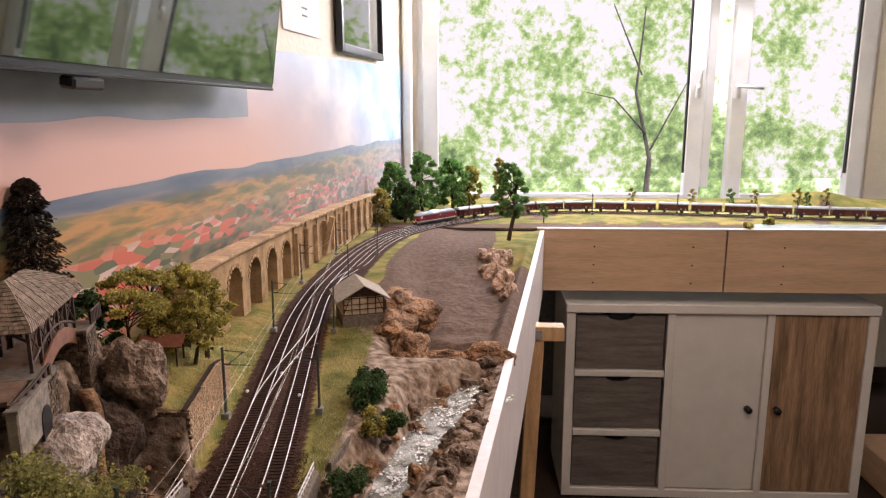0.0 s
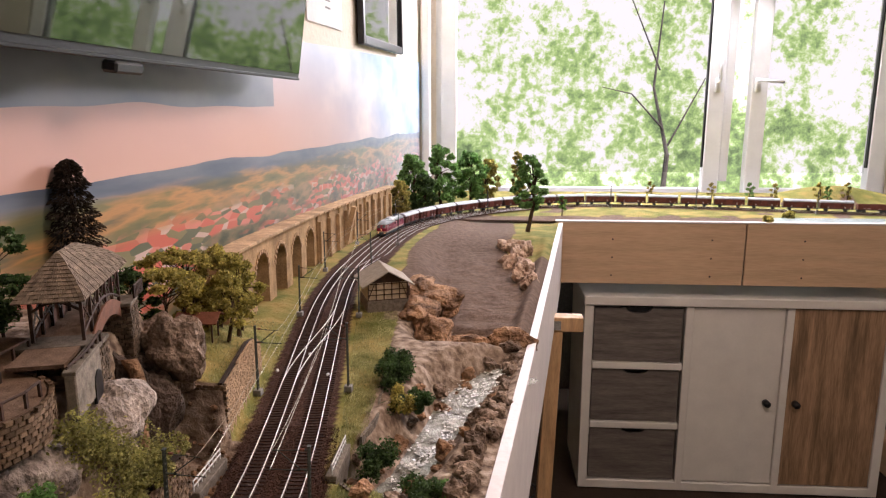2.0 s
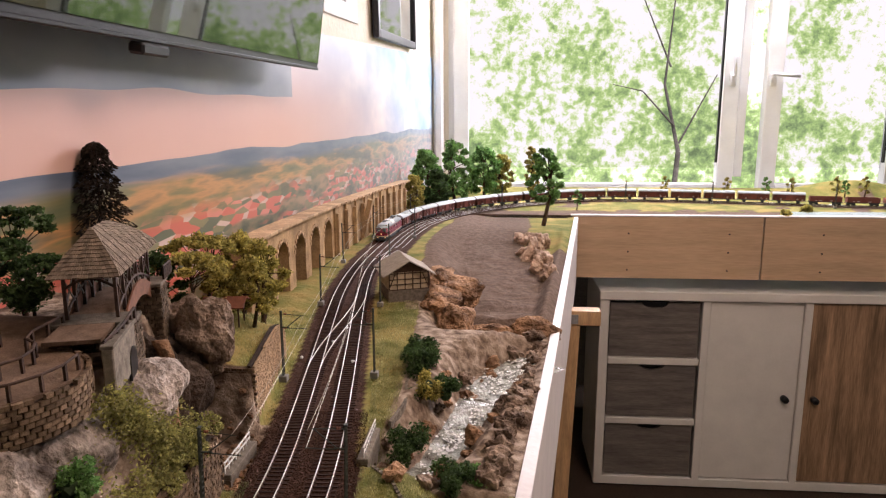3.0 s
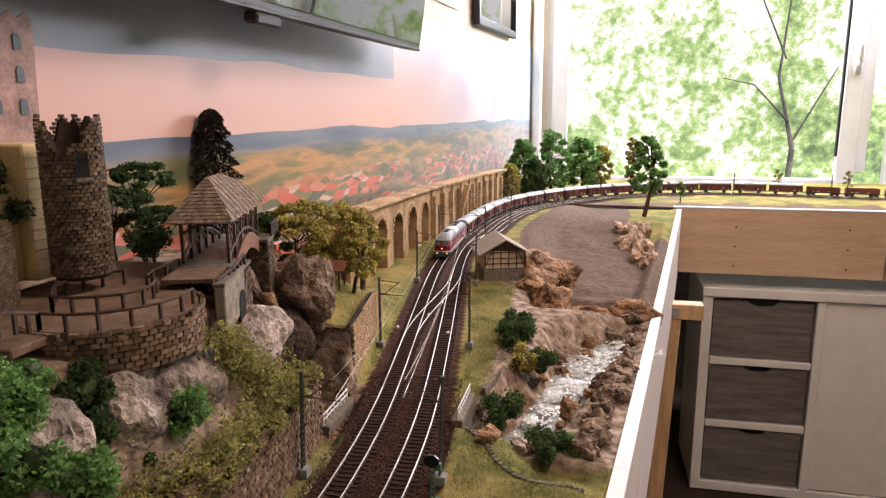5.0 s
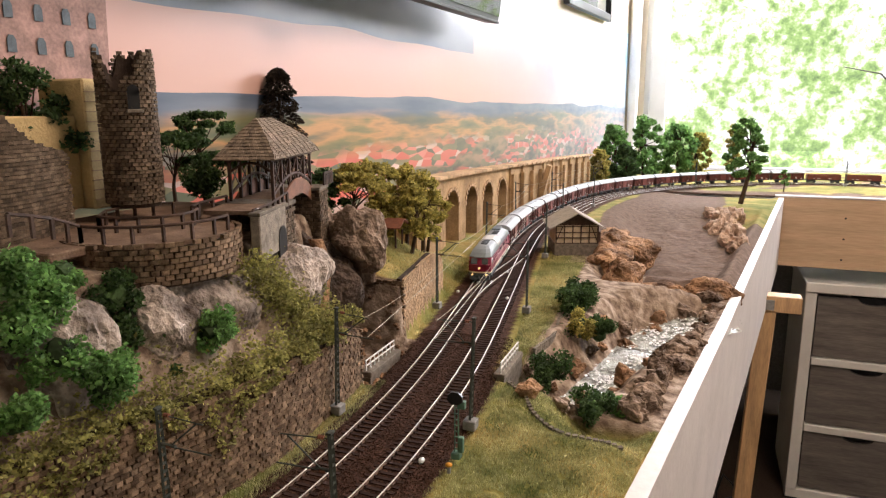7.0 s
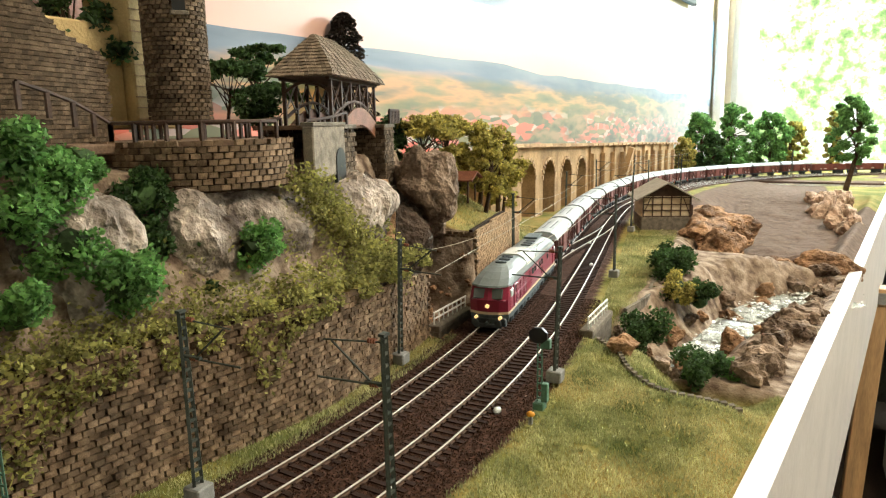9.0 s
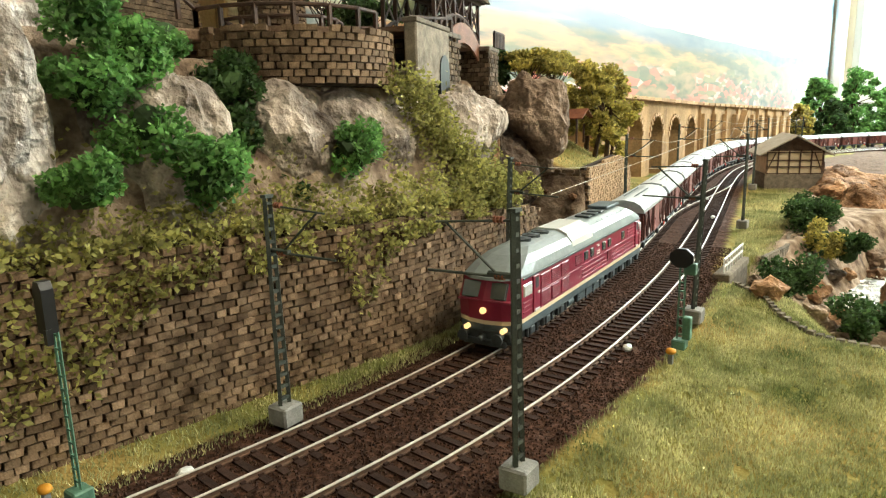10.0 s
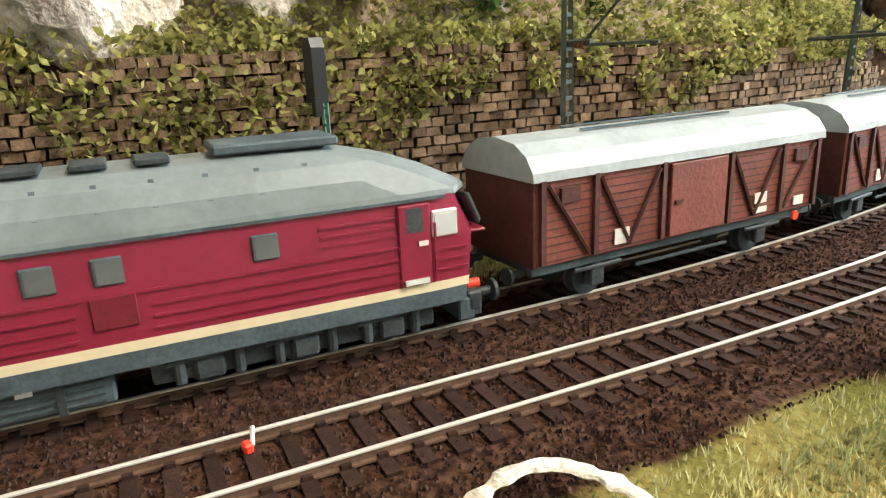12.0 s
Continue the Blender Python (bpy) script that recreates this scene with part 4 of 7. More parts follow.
def build_loco():
    lo = thing("diesel_locomotive", "wine red diesel locomotive with grey roof and lit headlights", "locomotive")
    hl, hw = 0.1185, 0.0172
    zs, zt = 0.0128, 0.0372      # side from sill to cantrail

    def ends(z):
        """Half length of the body at a height: upright below the windows, raked above, a pointed prow."""
        if z < 0.0265:
            return hl - 0.0030 + 0.0012 * (z - zs) / 0.0137
        return hl - 0.0018 - 0.0050 * (z - 0.0265) / (zt - 0.0265)

    def ring(z, w, shrink=0.0):
        e = ends(min(z, zt)) - shrink
        return [(e, -w * 0.55, z), (e + 0.0016, 0, z), (e, w * 0.55, z), (e - 0.0038, w * 0.97, z), (e - 0.010, w, z), (-e + 0.010, w, z), (-e + 0.0038, w * 0.97, z), (-e, w * 0.55, z),
                (-e - 0.0016, 0, z), (-e, -w * 0.55, z), (-e + 0.0038, -w * 0.97, z), (-e + 0.010, -w, z), (e - 0.010, -w, z), (e - 0.0038, -w * 0.97, z)]

    bm = bmesh.new()
    loft(bm, [ring(0.0160, hw), ring(0.0265, hw), ring(0.0268, hw), ring(zt, hw * 0.975)])
    body = part("body", bm, M["red"], lo)
    bm = bmesh.new()
    loft(bm, [ring(0.0138, hw * 1.004), ring(0.0160, hw * 1.004)])
    part("belt_stripe", bm, M["cream"], lo)
    bm = bmesh.new()
    loft(bm, [ring(0.0098, hw * 1.01, 0.0005), ring(0.0138, hw * 1.01, 0.0005)])
    part("underframe", bm, M["locoframe"], lo)
    # roof, lower and raked at both ends
    bm = bmesh.new()
    rings = []
    for w, z, sh in ((1.0, zt - 0.0002, -0.0035), (0.985, zt + 0.0012, -0.0030), (0.90, zt + 0.0055, 0.006), (0.74, zt + 0.0092, 0.016), (0.50, zt + 0.0116, 0.026), (0.24, zt + 0.0127, 0.032)):
        e = ends(zt) - sh
        ww = hw * w
        rings.append([(e, -ww * 0.5, z), (e + 0.0012, 0, z), (e, ww * 0.5, z), (e - 0.006, ww * 0.93, z), (e - 0.020, ww, z), (-e + 0.020, ww, z), (-e + 0.006, ww * 0.93, z), (-e, ww * 0.5, z),
                      (-e - 0.0012, 0, z), (-e, -ww * 0.5, z), (-e + 0.006, -ww * 0.93, z), (-e + 0.020, -ww, z), (e - 0.020, -ww, z), (e - 0.006, -ww * 0.93, z)])
    loft(bm, rings)
    roof = part("roof", bm, M["locoroof"], lo)
    # pale intake hood across the roof
    bm = bmesh.new()
    prof = [(-0.0162, zt + 0.0035), (-0.0152, zt + 0.0070), (-0.0122, zt + 0.0112), (-0.0070, zt + 0.0136), (0.0070, zt + 0.0136), (0.0122, zt + 0.0112), (0.0152, zt + 0.0070), (0.0162, zt + 0.0035)]
    prism(bm, prof, -0.002, 0.034, "X")
    part("roof_hood", bm, M["locopanel"], lo, "pale ivory roof hood")
    for k in range(3):
        bm = bmesh.new()
        x = 0.046 + k * 0.0125
        rod(bm, (x, 0, zt + 0.0118), (x, 0, zt + 0.0140), 0.0052, 18)
        rod(bm, (x, 0, zt + 0.0139), (x, 0, zt + 0.0146), 0.0035, 14, 0.002)
        part("roof_fan", bm, M["bogie"], roof)
    bm = bmesh.new()
    box(bm, -0.070, 0, zt + 0.0140, 0.028, 0.015, 0.0022, bevel=0.0005)
    part("roof_hatch", bm, M["locoframe"], roof)
    for x in (-0.020, -0.032, -0.044):
        part("roof_fitting", boxed(x, 0.003, zt + 0.0132, 0.007, 0.010, 0.0014, bevel=0.0003), M["bogie"], roof)
    for sy in (-1, 1):
        for k in range(6):
            bm = bmesh.new()
            x = -0.022 - k * 0.0105
            m = Matrix.Translation((x, sy * 0.0134, zt + 0.0074)) @ Matrix.Rotation(sy * radians(-52), 4, "X")
            box(bm, 0, 0, 0, 0.0011, 0.0065, 0.0007, m=m)
            part("roof_rib", bm, M["locoframe"], roof)
        # long relief ribs on the side
        for z in (0.0180, 0.0206, 0.0232, 0.0262):
            for x0, x1 in ((-0.098, -0.0395), (-0.0255, 0.0205)) if z < 0.026 else ((-0.098, 0.020),):
                part("side_rib", boxed((x0 + x1) / 2, sy * (hw + 0.0001), z, x1 - x0, 0.0007, 0.00055), M["red"], body)
        for z in (0.0290, 0.0312, 0.0334):
            part("side_rib", boxed(-0.086, sy * (hw * 0.985 + 0.0001), z, 0.022, 0.0007, 0.0005), M["red"], body)
        for z in (0.0190, 0.0215, 0.0240):
            for x in (0.101, -0.107):
                part("side_rib", boxed(x, sy * (hw * 0.995), z, 0.011 if x > 0 else 0.009, 0.0008, 0.0005), M["red"], body)
        # grille fields: two rows of louvred panels
        for k in range(3):
            for z in (0.0212, 0.0306):
                pnl = part("grille", boxed(0.078 - k * 0.0145, sy * (hw + 0.0000 - (0.0003 if z > 0.03 else 0)), z, 0.0118, 0.0008, 0.0080, bevel=0.0002), M["red"], body)
                bm = bmesh.new()
                for r in range(7):
                    box(bm, 0.078 - k * 0.0145, sy * (hw + 0.0005 - (0.0003 if z > 0.03 else 0)), z - 0.0033 + r * 0.0011, 0.0108, 0.0004, 0.0004)
                part("louvres", bm, GRILLE, pnl)
        part("ridge", boxed(0.055, sy * (hw + 0.0003), 0.0259, 0.066, 0.0006, 0.0006), M["red"], body)
        part("hatch", boxed(-0.0325, sy * (hw + 0.0002), 0.0228, 0.0085, 0.0006, 0.0068, bevel=0.0002), GRILLE, body)
        bm = bmesh.new()
        for r in range(5):
            box(bm, 0.0270, sy * (hw + 0.0001), 0.0288 + r * 0.0013, 0.0095, 0.0006, 0.0005)
        part("louvres", bm, GRILLE, body)
        # side windows with bright frames
        for x in (0.0135, 0.0025, -0.0205, -0.0325, -0.0630):
            wn_ = part("window", boxed(x, sy * (hw * 0.985 + 0.0002), 0.0312, 0.0057, 0.0008, 0.0057, bevel=0.0003), M["locoframe"], body)
            part("pane", boxed(x - 0.0004, sy * (hw * 0.985 + 0.0005), 0.0312, 0.0050, 0.0005, 0.0050), M["glass"], wn_)
        # emblem above the inspection panel: a plain winged bar and lettering bars
        for z, w, h in ((0.0335, 0.0040, 0.0014), (0.0300, 0.0058, 0.0008), (0.0284, 0.0066, 0.0008)):
            part("lettering_bar", boxed(-0.0095, sy * (hw * 0.985 + 0.0003), z, w, 0.0004, h), M["chalk"], body)
        for x in (0.0905, -0.0975):
            d = part("door", boxed(x, sy * (hw + 0.0000), 0.0262, 0.0082, 0.0014, 0.0195, bevel=0.0003), M["red"], body)
            part("window", boxed(x, sy * (hw * 0.985 + 0.0006), 0.0322, 0.0045, 0.0008, 0.0062, bevel=0.0002), M["bogie"], d)
            part("handrail", boxed(x - 0.0051, sy * (hw + 0.0008), 0.0240, 0.0005, 0.0005, 0.014), M["red"], d)
            part("step_plate", boxed(x, sy * (hw + 0.0008), 0.0172, 0.0062, 0.0006, 0.0013), M["locopanel"], d)
            part("number_bar", boxed(x - 0.002, sy * (hw + 0.0009), 0.0265, 0.0024, 0.0003, 0.0012), M["chalk"], d)
        for x, w in ((0.1010, 0.0102), (-0.1055, 0.0068)):
            cw = part("cab_window", boxed(x, sy * (hw * 0.983), 0.0305, w, 0.0014, 0.0066, bevel=0.0003), M["silver"], body, "bright framed side window")
            part("pane", boxed(x, sy * (hw * 0.983 + 0.0005), 0.0303, w - 0.0012, 0.0008, 0.0052), CABGLASS, cw)
        part("eaves_line", boxed(0, sy * (hw * 0.978 + 0.0003), zt - 0.0003, 0.212, 0.0008, 0.0007), M["locoframe"], roof)
    for sx in (1, -1):
        # windscreens, prow lamp, buffer beam lamps, buffers
        for sy in (-1, 1):
            tilt = Matrix.Translation((sx * (ends(0.0315) + 0.0006), sy * 0.0072, 0.0315)) @ Matrix.Rotation(sx * radians(-24), 4, "Y") @ Matrix.Rotation(sx * sy * radians(-9), 4, "Z")
            fw = part("windscreen", boxed(0, 0, 0, 0.0012, 0.0114, 0.0090, bevel=0.0005, m=tilt), M["bogie"], body)
            part("pane", boxed(0.0004 * sx, 0, 0, 0.0012, 0.0104, 0.0080, m=tilt), M["glass"], fw)
            bm = bmesh.new()
            rod(bm, (sx * (hl - 0.0045), sy * 0.0105, 0.0112), (sx * (hl - 0.0008), sy * 0.0105, 0.0112), 0.0014, 12)
            part("marker_lamp", bm, M["lamp"] if sx > 0 else M["marker"], lo)
            bm = bmesh.new()
            rod(bm, (sx * (hl - 0.004), sy * 0.0100, 0.0082), (sx * (hl + 0.0035), sy * 0.0100, 0.0082), 0.0013, 10)
            rod(bm, (sx * (hl + 0.0032), sy * 0.0100, 0.0082), (sx * (hl + 0.0042), sy * 0.0100, 0.0082), 0.0030, 16)
            part("buffer", bm, M["bogie"], lo)
        part("prow_moulding", boxed(sx * (hl - 0.0030), 0, 0.0266, 0.0050, 0.0300, 0.0008, bevel=0.0003), M["red"], body)
        bm = bmesh.new()
        rod(bm, (sx * (hl - 0.006), 0, 0.0215), (sx * (hl + 0.0006), 0, 0.0215), 0.0017, 18)
        part("headlight", bm, M["lamp"] if sx > 0 else M["glass"], lo)
        bm = bmesh.new()
        box(bm, sx * (hl - 0.0040), 0, 0.0080, 0.004, 0.030, 0.0050, bevel=0.0005)
        box(bm, sx * (hl - 0.0020), 0, 0.0042, 0.003, 0.024, 0.0034, bevel=0.0005)
        box(bm, sx * (hl + 0.0010), 0, 0.0074, 0.006, 0.0026, 0.0026, bevel=0.0005)
        part("buffer_beam", bm, M["bogie"], lo)
        # three-axle bogies
        bg = part("bogie", boxed(sx * 0.070, 0, 0.0062, 0.066, 0.0150, 0.0040, bevel=0.0006), M["bogie"], lo)
        for sy in (-1, 1):
            bm = bmesh.new()
            box(bm, sx * 0.070, sy * 0.0132, 0.0066, 0.066, 0.0022, 0.0058, bevel=0.0005)
            for k in (-1, 0, 1):
                x = sx * 0.070 + k * 0.0212
                box(bm, x, sy * 0.0148, 0.0058, 0.0062, 0.0024, 0.0048, bevel=0.0006)
                for dx in (-0.0062, 0.0062):
                    rod(bm, (x + dx, sy * 0.0150, 0.0036), (x + dx, sy * 0.0150, 0.0092), 0.0013, 8)
                rod(bm, (x + 0.009, sy * 0.0156, 0.0086), (x - 0.004, sy * 0.0156, 0.0094), 0.0008, 6)
            part("bogie_side", bm, M["bogie"], bg)
        for k in (-1, 0, 1):
            wheelset(bg, sx * 0.070 + k * 0.0212, 0.0055)
        part("cab_step", boxed(sx * 0.112, 0, 0.0062, 0.0045, 0.0300, 0.0060, bevel=0.0004), M["locoframe"], lo)
    for sy in (-1, 1):
        tank = part("fuel_tank", boxed(-0.004, sy * 0.0088, 0.0062, 0.052, 0.0130, 0.0072, bevel=0.0006), M["locoframe"], lo)
        for z in (0.0038, 0.0053, 0.0068, 0.0083):
            part("tank_rib", boxed(-0.004, sy * 0.0154, z, 0.048, 0.0005, 0.0004), M["bogie"], tank)
        for x in (-0.020, -0.006, 0.008):
            part("tank_strap", boxed(x, sy * 0.0155, 0.0062, 0.0016, 0.0008, 0.0074), M["bogie"], tank)
        bm = bmesh.new()
        rod(bm, (0.027, sy * 0.0115, 0.0055), (0.036, sy * 0.0115, 0.0055), 0.0034, 14)
        part("air_reservoir", bm, M["locoframe"], lo)
        part("tank_label", boxed(-0.014, sy * 0.0157, 0.0088, 0.0030, 0.0004, 0.0013), M["chalk"], tank)
    return lo


GRILLE = material("dark_red_grille", (0.150, 0.010, 0.022), 0.5, 0.15, 60, 0.05)
CABGLASS = material("bright_cab_glass", (0.55, 0.55, 0.55), 0.12, 0.05, 40, 0, spec=0.8)
WL = 0.128


def build_covered_wagon():
    wg = thing("covered_wagon", "red-brown boarded goods wagon with a silver-grey roof", "goods wagon", group="goods train")
    hl, hw = WL / 2 - 0.004, 0.0163
    body = part("body", boxed(0, 0, 0.0255, 2 * hl, 2 * hw, 0.0235, bevel=0.0004), M["wagon"], wg)
    bm = bmesh.new()
    prof = [(-hw - 0.0010, 0.0368), (-hw - 0.0006, 0.0392), (-hw * 0.86, 0.0432), (-hw * 0.55, 0.0460), (0, 0.0472), (hw * 0.55, 0.0460), (hw * 0.86, 0.0432), (hw + 0.0006, 0.0392), (hw + 0.0010, 0.0368)]
    prism(bm, prof, -hl - 0.0012, hl + 0.0012, "X")
    part("roof", bm, M["wagonroof"], wg)
    bm = bmesh.new()
    for sy in (-1, 1):
        box(bm, 0.004, sy * 0.0045, 0.0473, 0.062, 0.0010, 0.0005)
    part("roof_seam", bm, M["locoframe"], wg)
    for sx in (-1, 1):
        bm = bmesh.new()
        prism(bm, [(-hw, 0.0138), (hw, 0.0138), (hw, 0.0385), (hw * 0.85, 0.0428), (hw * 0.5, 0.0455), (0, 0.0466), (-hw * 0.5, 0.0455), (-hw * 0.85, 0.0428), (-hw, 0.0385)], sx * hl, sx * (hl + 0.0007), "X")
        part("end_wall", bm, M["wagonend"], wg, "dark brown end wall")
        for sy in (-1, 1):
            bm = bmesh.new()
            rod(bm, (sx * hl, sy * 0.0100, 0.0110), (sx * (hl + 0.0045), sy * 0.0100, 0.0110), 0.0012, 8)
            rod(bm, (sx * (hl + 0.0042), sy * 0.0100, 0.0110), (sx * (hl + 0.0050), sy * 0.0100, 0.0110), 0.0026, 12)
            part("buffer", bm, M["bogie"], wg)
    for sy in (-1, 1):
        y = sy * (hw + 0.0005)
        for k in range(10):
            part("board_gap", boxed(0, sy * (hw + 0.00005), 0.0150 + k * 0.0022, 2 * hl - 0.002, 0.0003, 0.0003), M["wagonend"], body)
        posts = (-0.058, -0.040, -0.0145, 0.0145, 0.040, 0.058)
        for x in posts:
            part("post", boxed(x, y, 0.0258, 0.0016, 0.0013, 0.0225), M["wagonend"], body)
        for x0, x1 in ((-0.056, -0.042), (-0.038, -0.027), (-0.016, -0.027), (0.016, 0.027), (0.038, 0.027), (0.056, 0.042)):
            bm = bmesh.new()
            a, c = Vector((x0, y, 0.0355)), Vector((x1, y, 0.0155))
            rod(bm, a, c, 0.0007, 5)
            part("brace", bm, M["wagonend"], body)
        door = part("sliding_door", boxed(0.0, sy * (hw + 0.0008), 0.0255, 0.024, 0.0012, 0.0215, bevel=0.0002), M["wagon"], body)
        part("latch", boxed(0.009, sy * (hw + 0.0016), 0.025, 0.003, 0.0008, 0.001), M["wagonend"], door)
        for x in (-0.049, 0.049):
            part("vent", boxed(x, sy * (hw + 0.0006), 0.0325, 0.0065, 0.0010, 0.0040), M["wagonend"], body)
        for x, z, w, h in ((-0.030, 0.0205, 0.006, 0.0035), (-0.030, 0.0165, 0.007, 0.0018), (0.030, 0.0180, 0.0055, 0.0045), (-0.050, 0.0170, 0.005, 0.003)):
            part("lettering_bar", boxed(x, sy * (hw + 0.0004), z, w, 0.0004, h), M["chalk"], body)
        part("solebar", boxed(0, sy * 0.0135, 0.0124, 2 * hl, 0.0020, 0.0028), M["locoframe"], wg)
        for x in (-0.036, 0.036):
            bm = bmesh.new()
            box(bm, x, sy * 0.0130, 0.0072, 0.0050, 0.0020, 0.0066, bevel=0.0004)
            box(bm, x, sy * 0.0138, 0.0096, 0.0180, 0.0012, 0.0014, bevel=0.0004)
            part("axle_guard", bm, M["bogie"], wg)
        bm = bmesh.new()
        rod(bm, (-0.020, sy * 0.0125, 0.0065), (0.020, sy * 0.0125, 0.0065), 0.0006, 6)
        part("brake_rod", bm, M["bogie"], wg)
    bm = bmesh.new()
    rod(bm, (hl - 0.011, -0.0164, 0.0118), (hl - 0.011, -0.0172, 0.0118), 0.0016, 14)
    rod(bm, (-hl + 0.011, 0.0164, 0.0118), (-hl + 0.011, 0.0172, 0.0118), 0.0016, 14)
    part("brake_disc", bm, M["marker"], wg, "bright red brake handle disc")
    for x in (-0.036, 0.036):
        wheelset(wg, x, 0.0058)
    part("floor", boxed(0, 0, 0.0128, 2 * hl, 0.0250, 0.0022), M["bogie"], wg)
    return wg


def build_open_wagon():
    wg = thing("open_wagon", "red-brown open goods wagon with stepped sides", "goods wagon", group="goods train")
    hl, hw = WL / 2 - 0.005, 0.0158
    bm = bmesh.new()
    for sy in (-1, 1):
        box(bm, 0, sy * hw, 0.0235, 2 * hl, 0.0012, 0.0200, bevel=0.0002)
    for sx in (-1, 1):
        box(bm, sx * (hl - 0.0006), 0, 0.0235, 0.0012, 2 * hw - 0.0012, 0.0200, bevel=0.0002)
    box(bm, 0, 0, 0.0145, 2 * hl - 0.003, 2 * hw - 0.002, 0.0020)
    body = part("body", bm, M["wagon"], wg)
    bm = bmesh.new()
    prism(bm, [(-hw + 0.001, 0.016), (hw - 0.001, 0.016), (hw - 0.001, 0.026), (hw * 0.4, 0.0295), (-hw * 0.4, 0.0295), (-hw + 0.001, 0.026)], -hl + 0.003, hl - 0.003, "X")
    part("load", bm, M["ballast"], wg, "dark brown load")
    for sy in (-1, 1):
        for k in range(9):
            part("rib", boxed(-hl + 0.006 + k * (2 * hl - 0.012) / 8, sy * (hw + 0.0010), 0.0235, 0.0018, 0.0014, 0.0190), M["wagon"], body)
        part("solebar", boxed(0, sy * 0.0130, 0.0122, 2 * hl, 0.0020, 0.0030), M["bogie"], wg)
        for x, w in ((-0.02, 0.010), (0.018, 0.012), (0.035, 0.006)):
            part("lettering_bar", boxed(x, sy * (hw + 0.0010), 0.0178, w, 0.0006, 0.0022), M["chalk"], body)
        for x in (-0.042, 0.042):
            part("bogie_side", boxed(x, sy * 0.0125, 0.0066, 0.0250, 0.0018, 0.0036, bevel=0.0004), M["bogie"], wg)
    for sx in (-1, 1):
        for sy in (-1, 1):
            bm = bmesh.new()
            rod(bm, (sx * hl, sy * 0.0100, 0.0110), (sx * (hl + 0.0055), sy * 0.0100, 0.0110), 0.0016, 8)
            part("buffer", bm, M["bogie"], wg)
    for x in (-0.052, -0.032, 0.032, 0.052):
        wheelset(wg, x, 0.0052)
    return wg


# distance of the locomotive's front from the start of the line, over time
Y_FRONT = [(0.0, 2.460), (0.5, 2.350), (1.5, 2.075), (2.5, 1.830), (3.5, 1.595), (4.5, 1.362), (5.5, 1.140), (6.5, 0.940), (7.0, 0.842), (8.0, 0.652), (9.0, 0.470), (9.5, 0.372), (10.0, 0.282), (10.5, 0.194), (11.0, 0.092), (11.5, -0.020), (12.0, -0.113)]


def front_arc(t):
    rows_t = [a for a, _ in Y_FRONT]
    ys = [b for _, b in Y_FRONT]
    y = float(np.interp(t, rows_t, ys))
    n = int(np.argmax(LEFT[:, 1]))
    return float(np.interp(y, LEFT[:n, 1], arc[:n]))


TIMES = [k * 0.5 for k in range(25)]


def vehicle_rows(offset, wheelbase):
    """Poses of a vehicle whose middle runs offset metres behind the locomotive's front: both its bogies lie on the track."""
    rows = []
    for t in TIMES:
        s = front_arc(t) + offset
        a, c = on_track(s - wheelbase / 2), on_track(s + wheelbase / 2)
        mid = (a + c) / 2
        ang = math.degrees(math.atan2(a[1] - c[1], a[0] - c[0]))
        pitch = -math.degrees(math.atan2(a[2] - c[2], float(np.hypot(a[0] - c[0], a[1] - c[1]))))
        rows.append((t, pose(mid[0], mid[1], mid[2], 0, pitch, ang)))
    return rows


TRAIN = []


def build_train():
    loco = build_loco()
    TRAIN.append((loco, 0.1215, 0.14))
    first, second = build_covered_wagon(), build_open_wagon()
    covered, opened = [first], [second]
    covered += [copy_thing(first, Matrix.Identity(4)) for _ in range(15)]
    opened += [copy_thing(second, Matrix.Identity(4)) for _ in range(5)]
    s = 0.1215 + 0.1235 + 0.003 + WL / 2
    for ob in covered + opened:
        TRAIN.append((ob, s, 0.075))
        s += WL + 0.0075


# ---------------------------------------------------------------- masonry
BRICKS = []


def brick_mesh(name, mat, lx, ly, lz, seed):
    """One worn block, its outer edges knocked back."""
    rng = random.Random(seed)
    bm = bmesh.new()
    box(bm, 0, 0, 0, lx, ly, lz)
    for v in bm.verts:
        v.co += Vector((rng.uniform(-1, 1) * lx * 0.07, rng.uniform(-1, 1) * ly * 0.1, rng.uniform(-1, 1) * lz * 0.08))
    me = bpy.data.meshes.new(name)
    bm.to_mesh(me)
    bm.free()
    me.materials.append(mat)
    return me


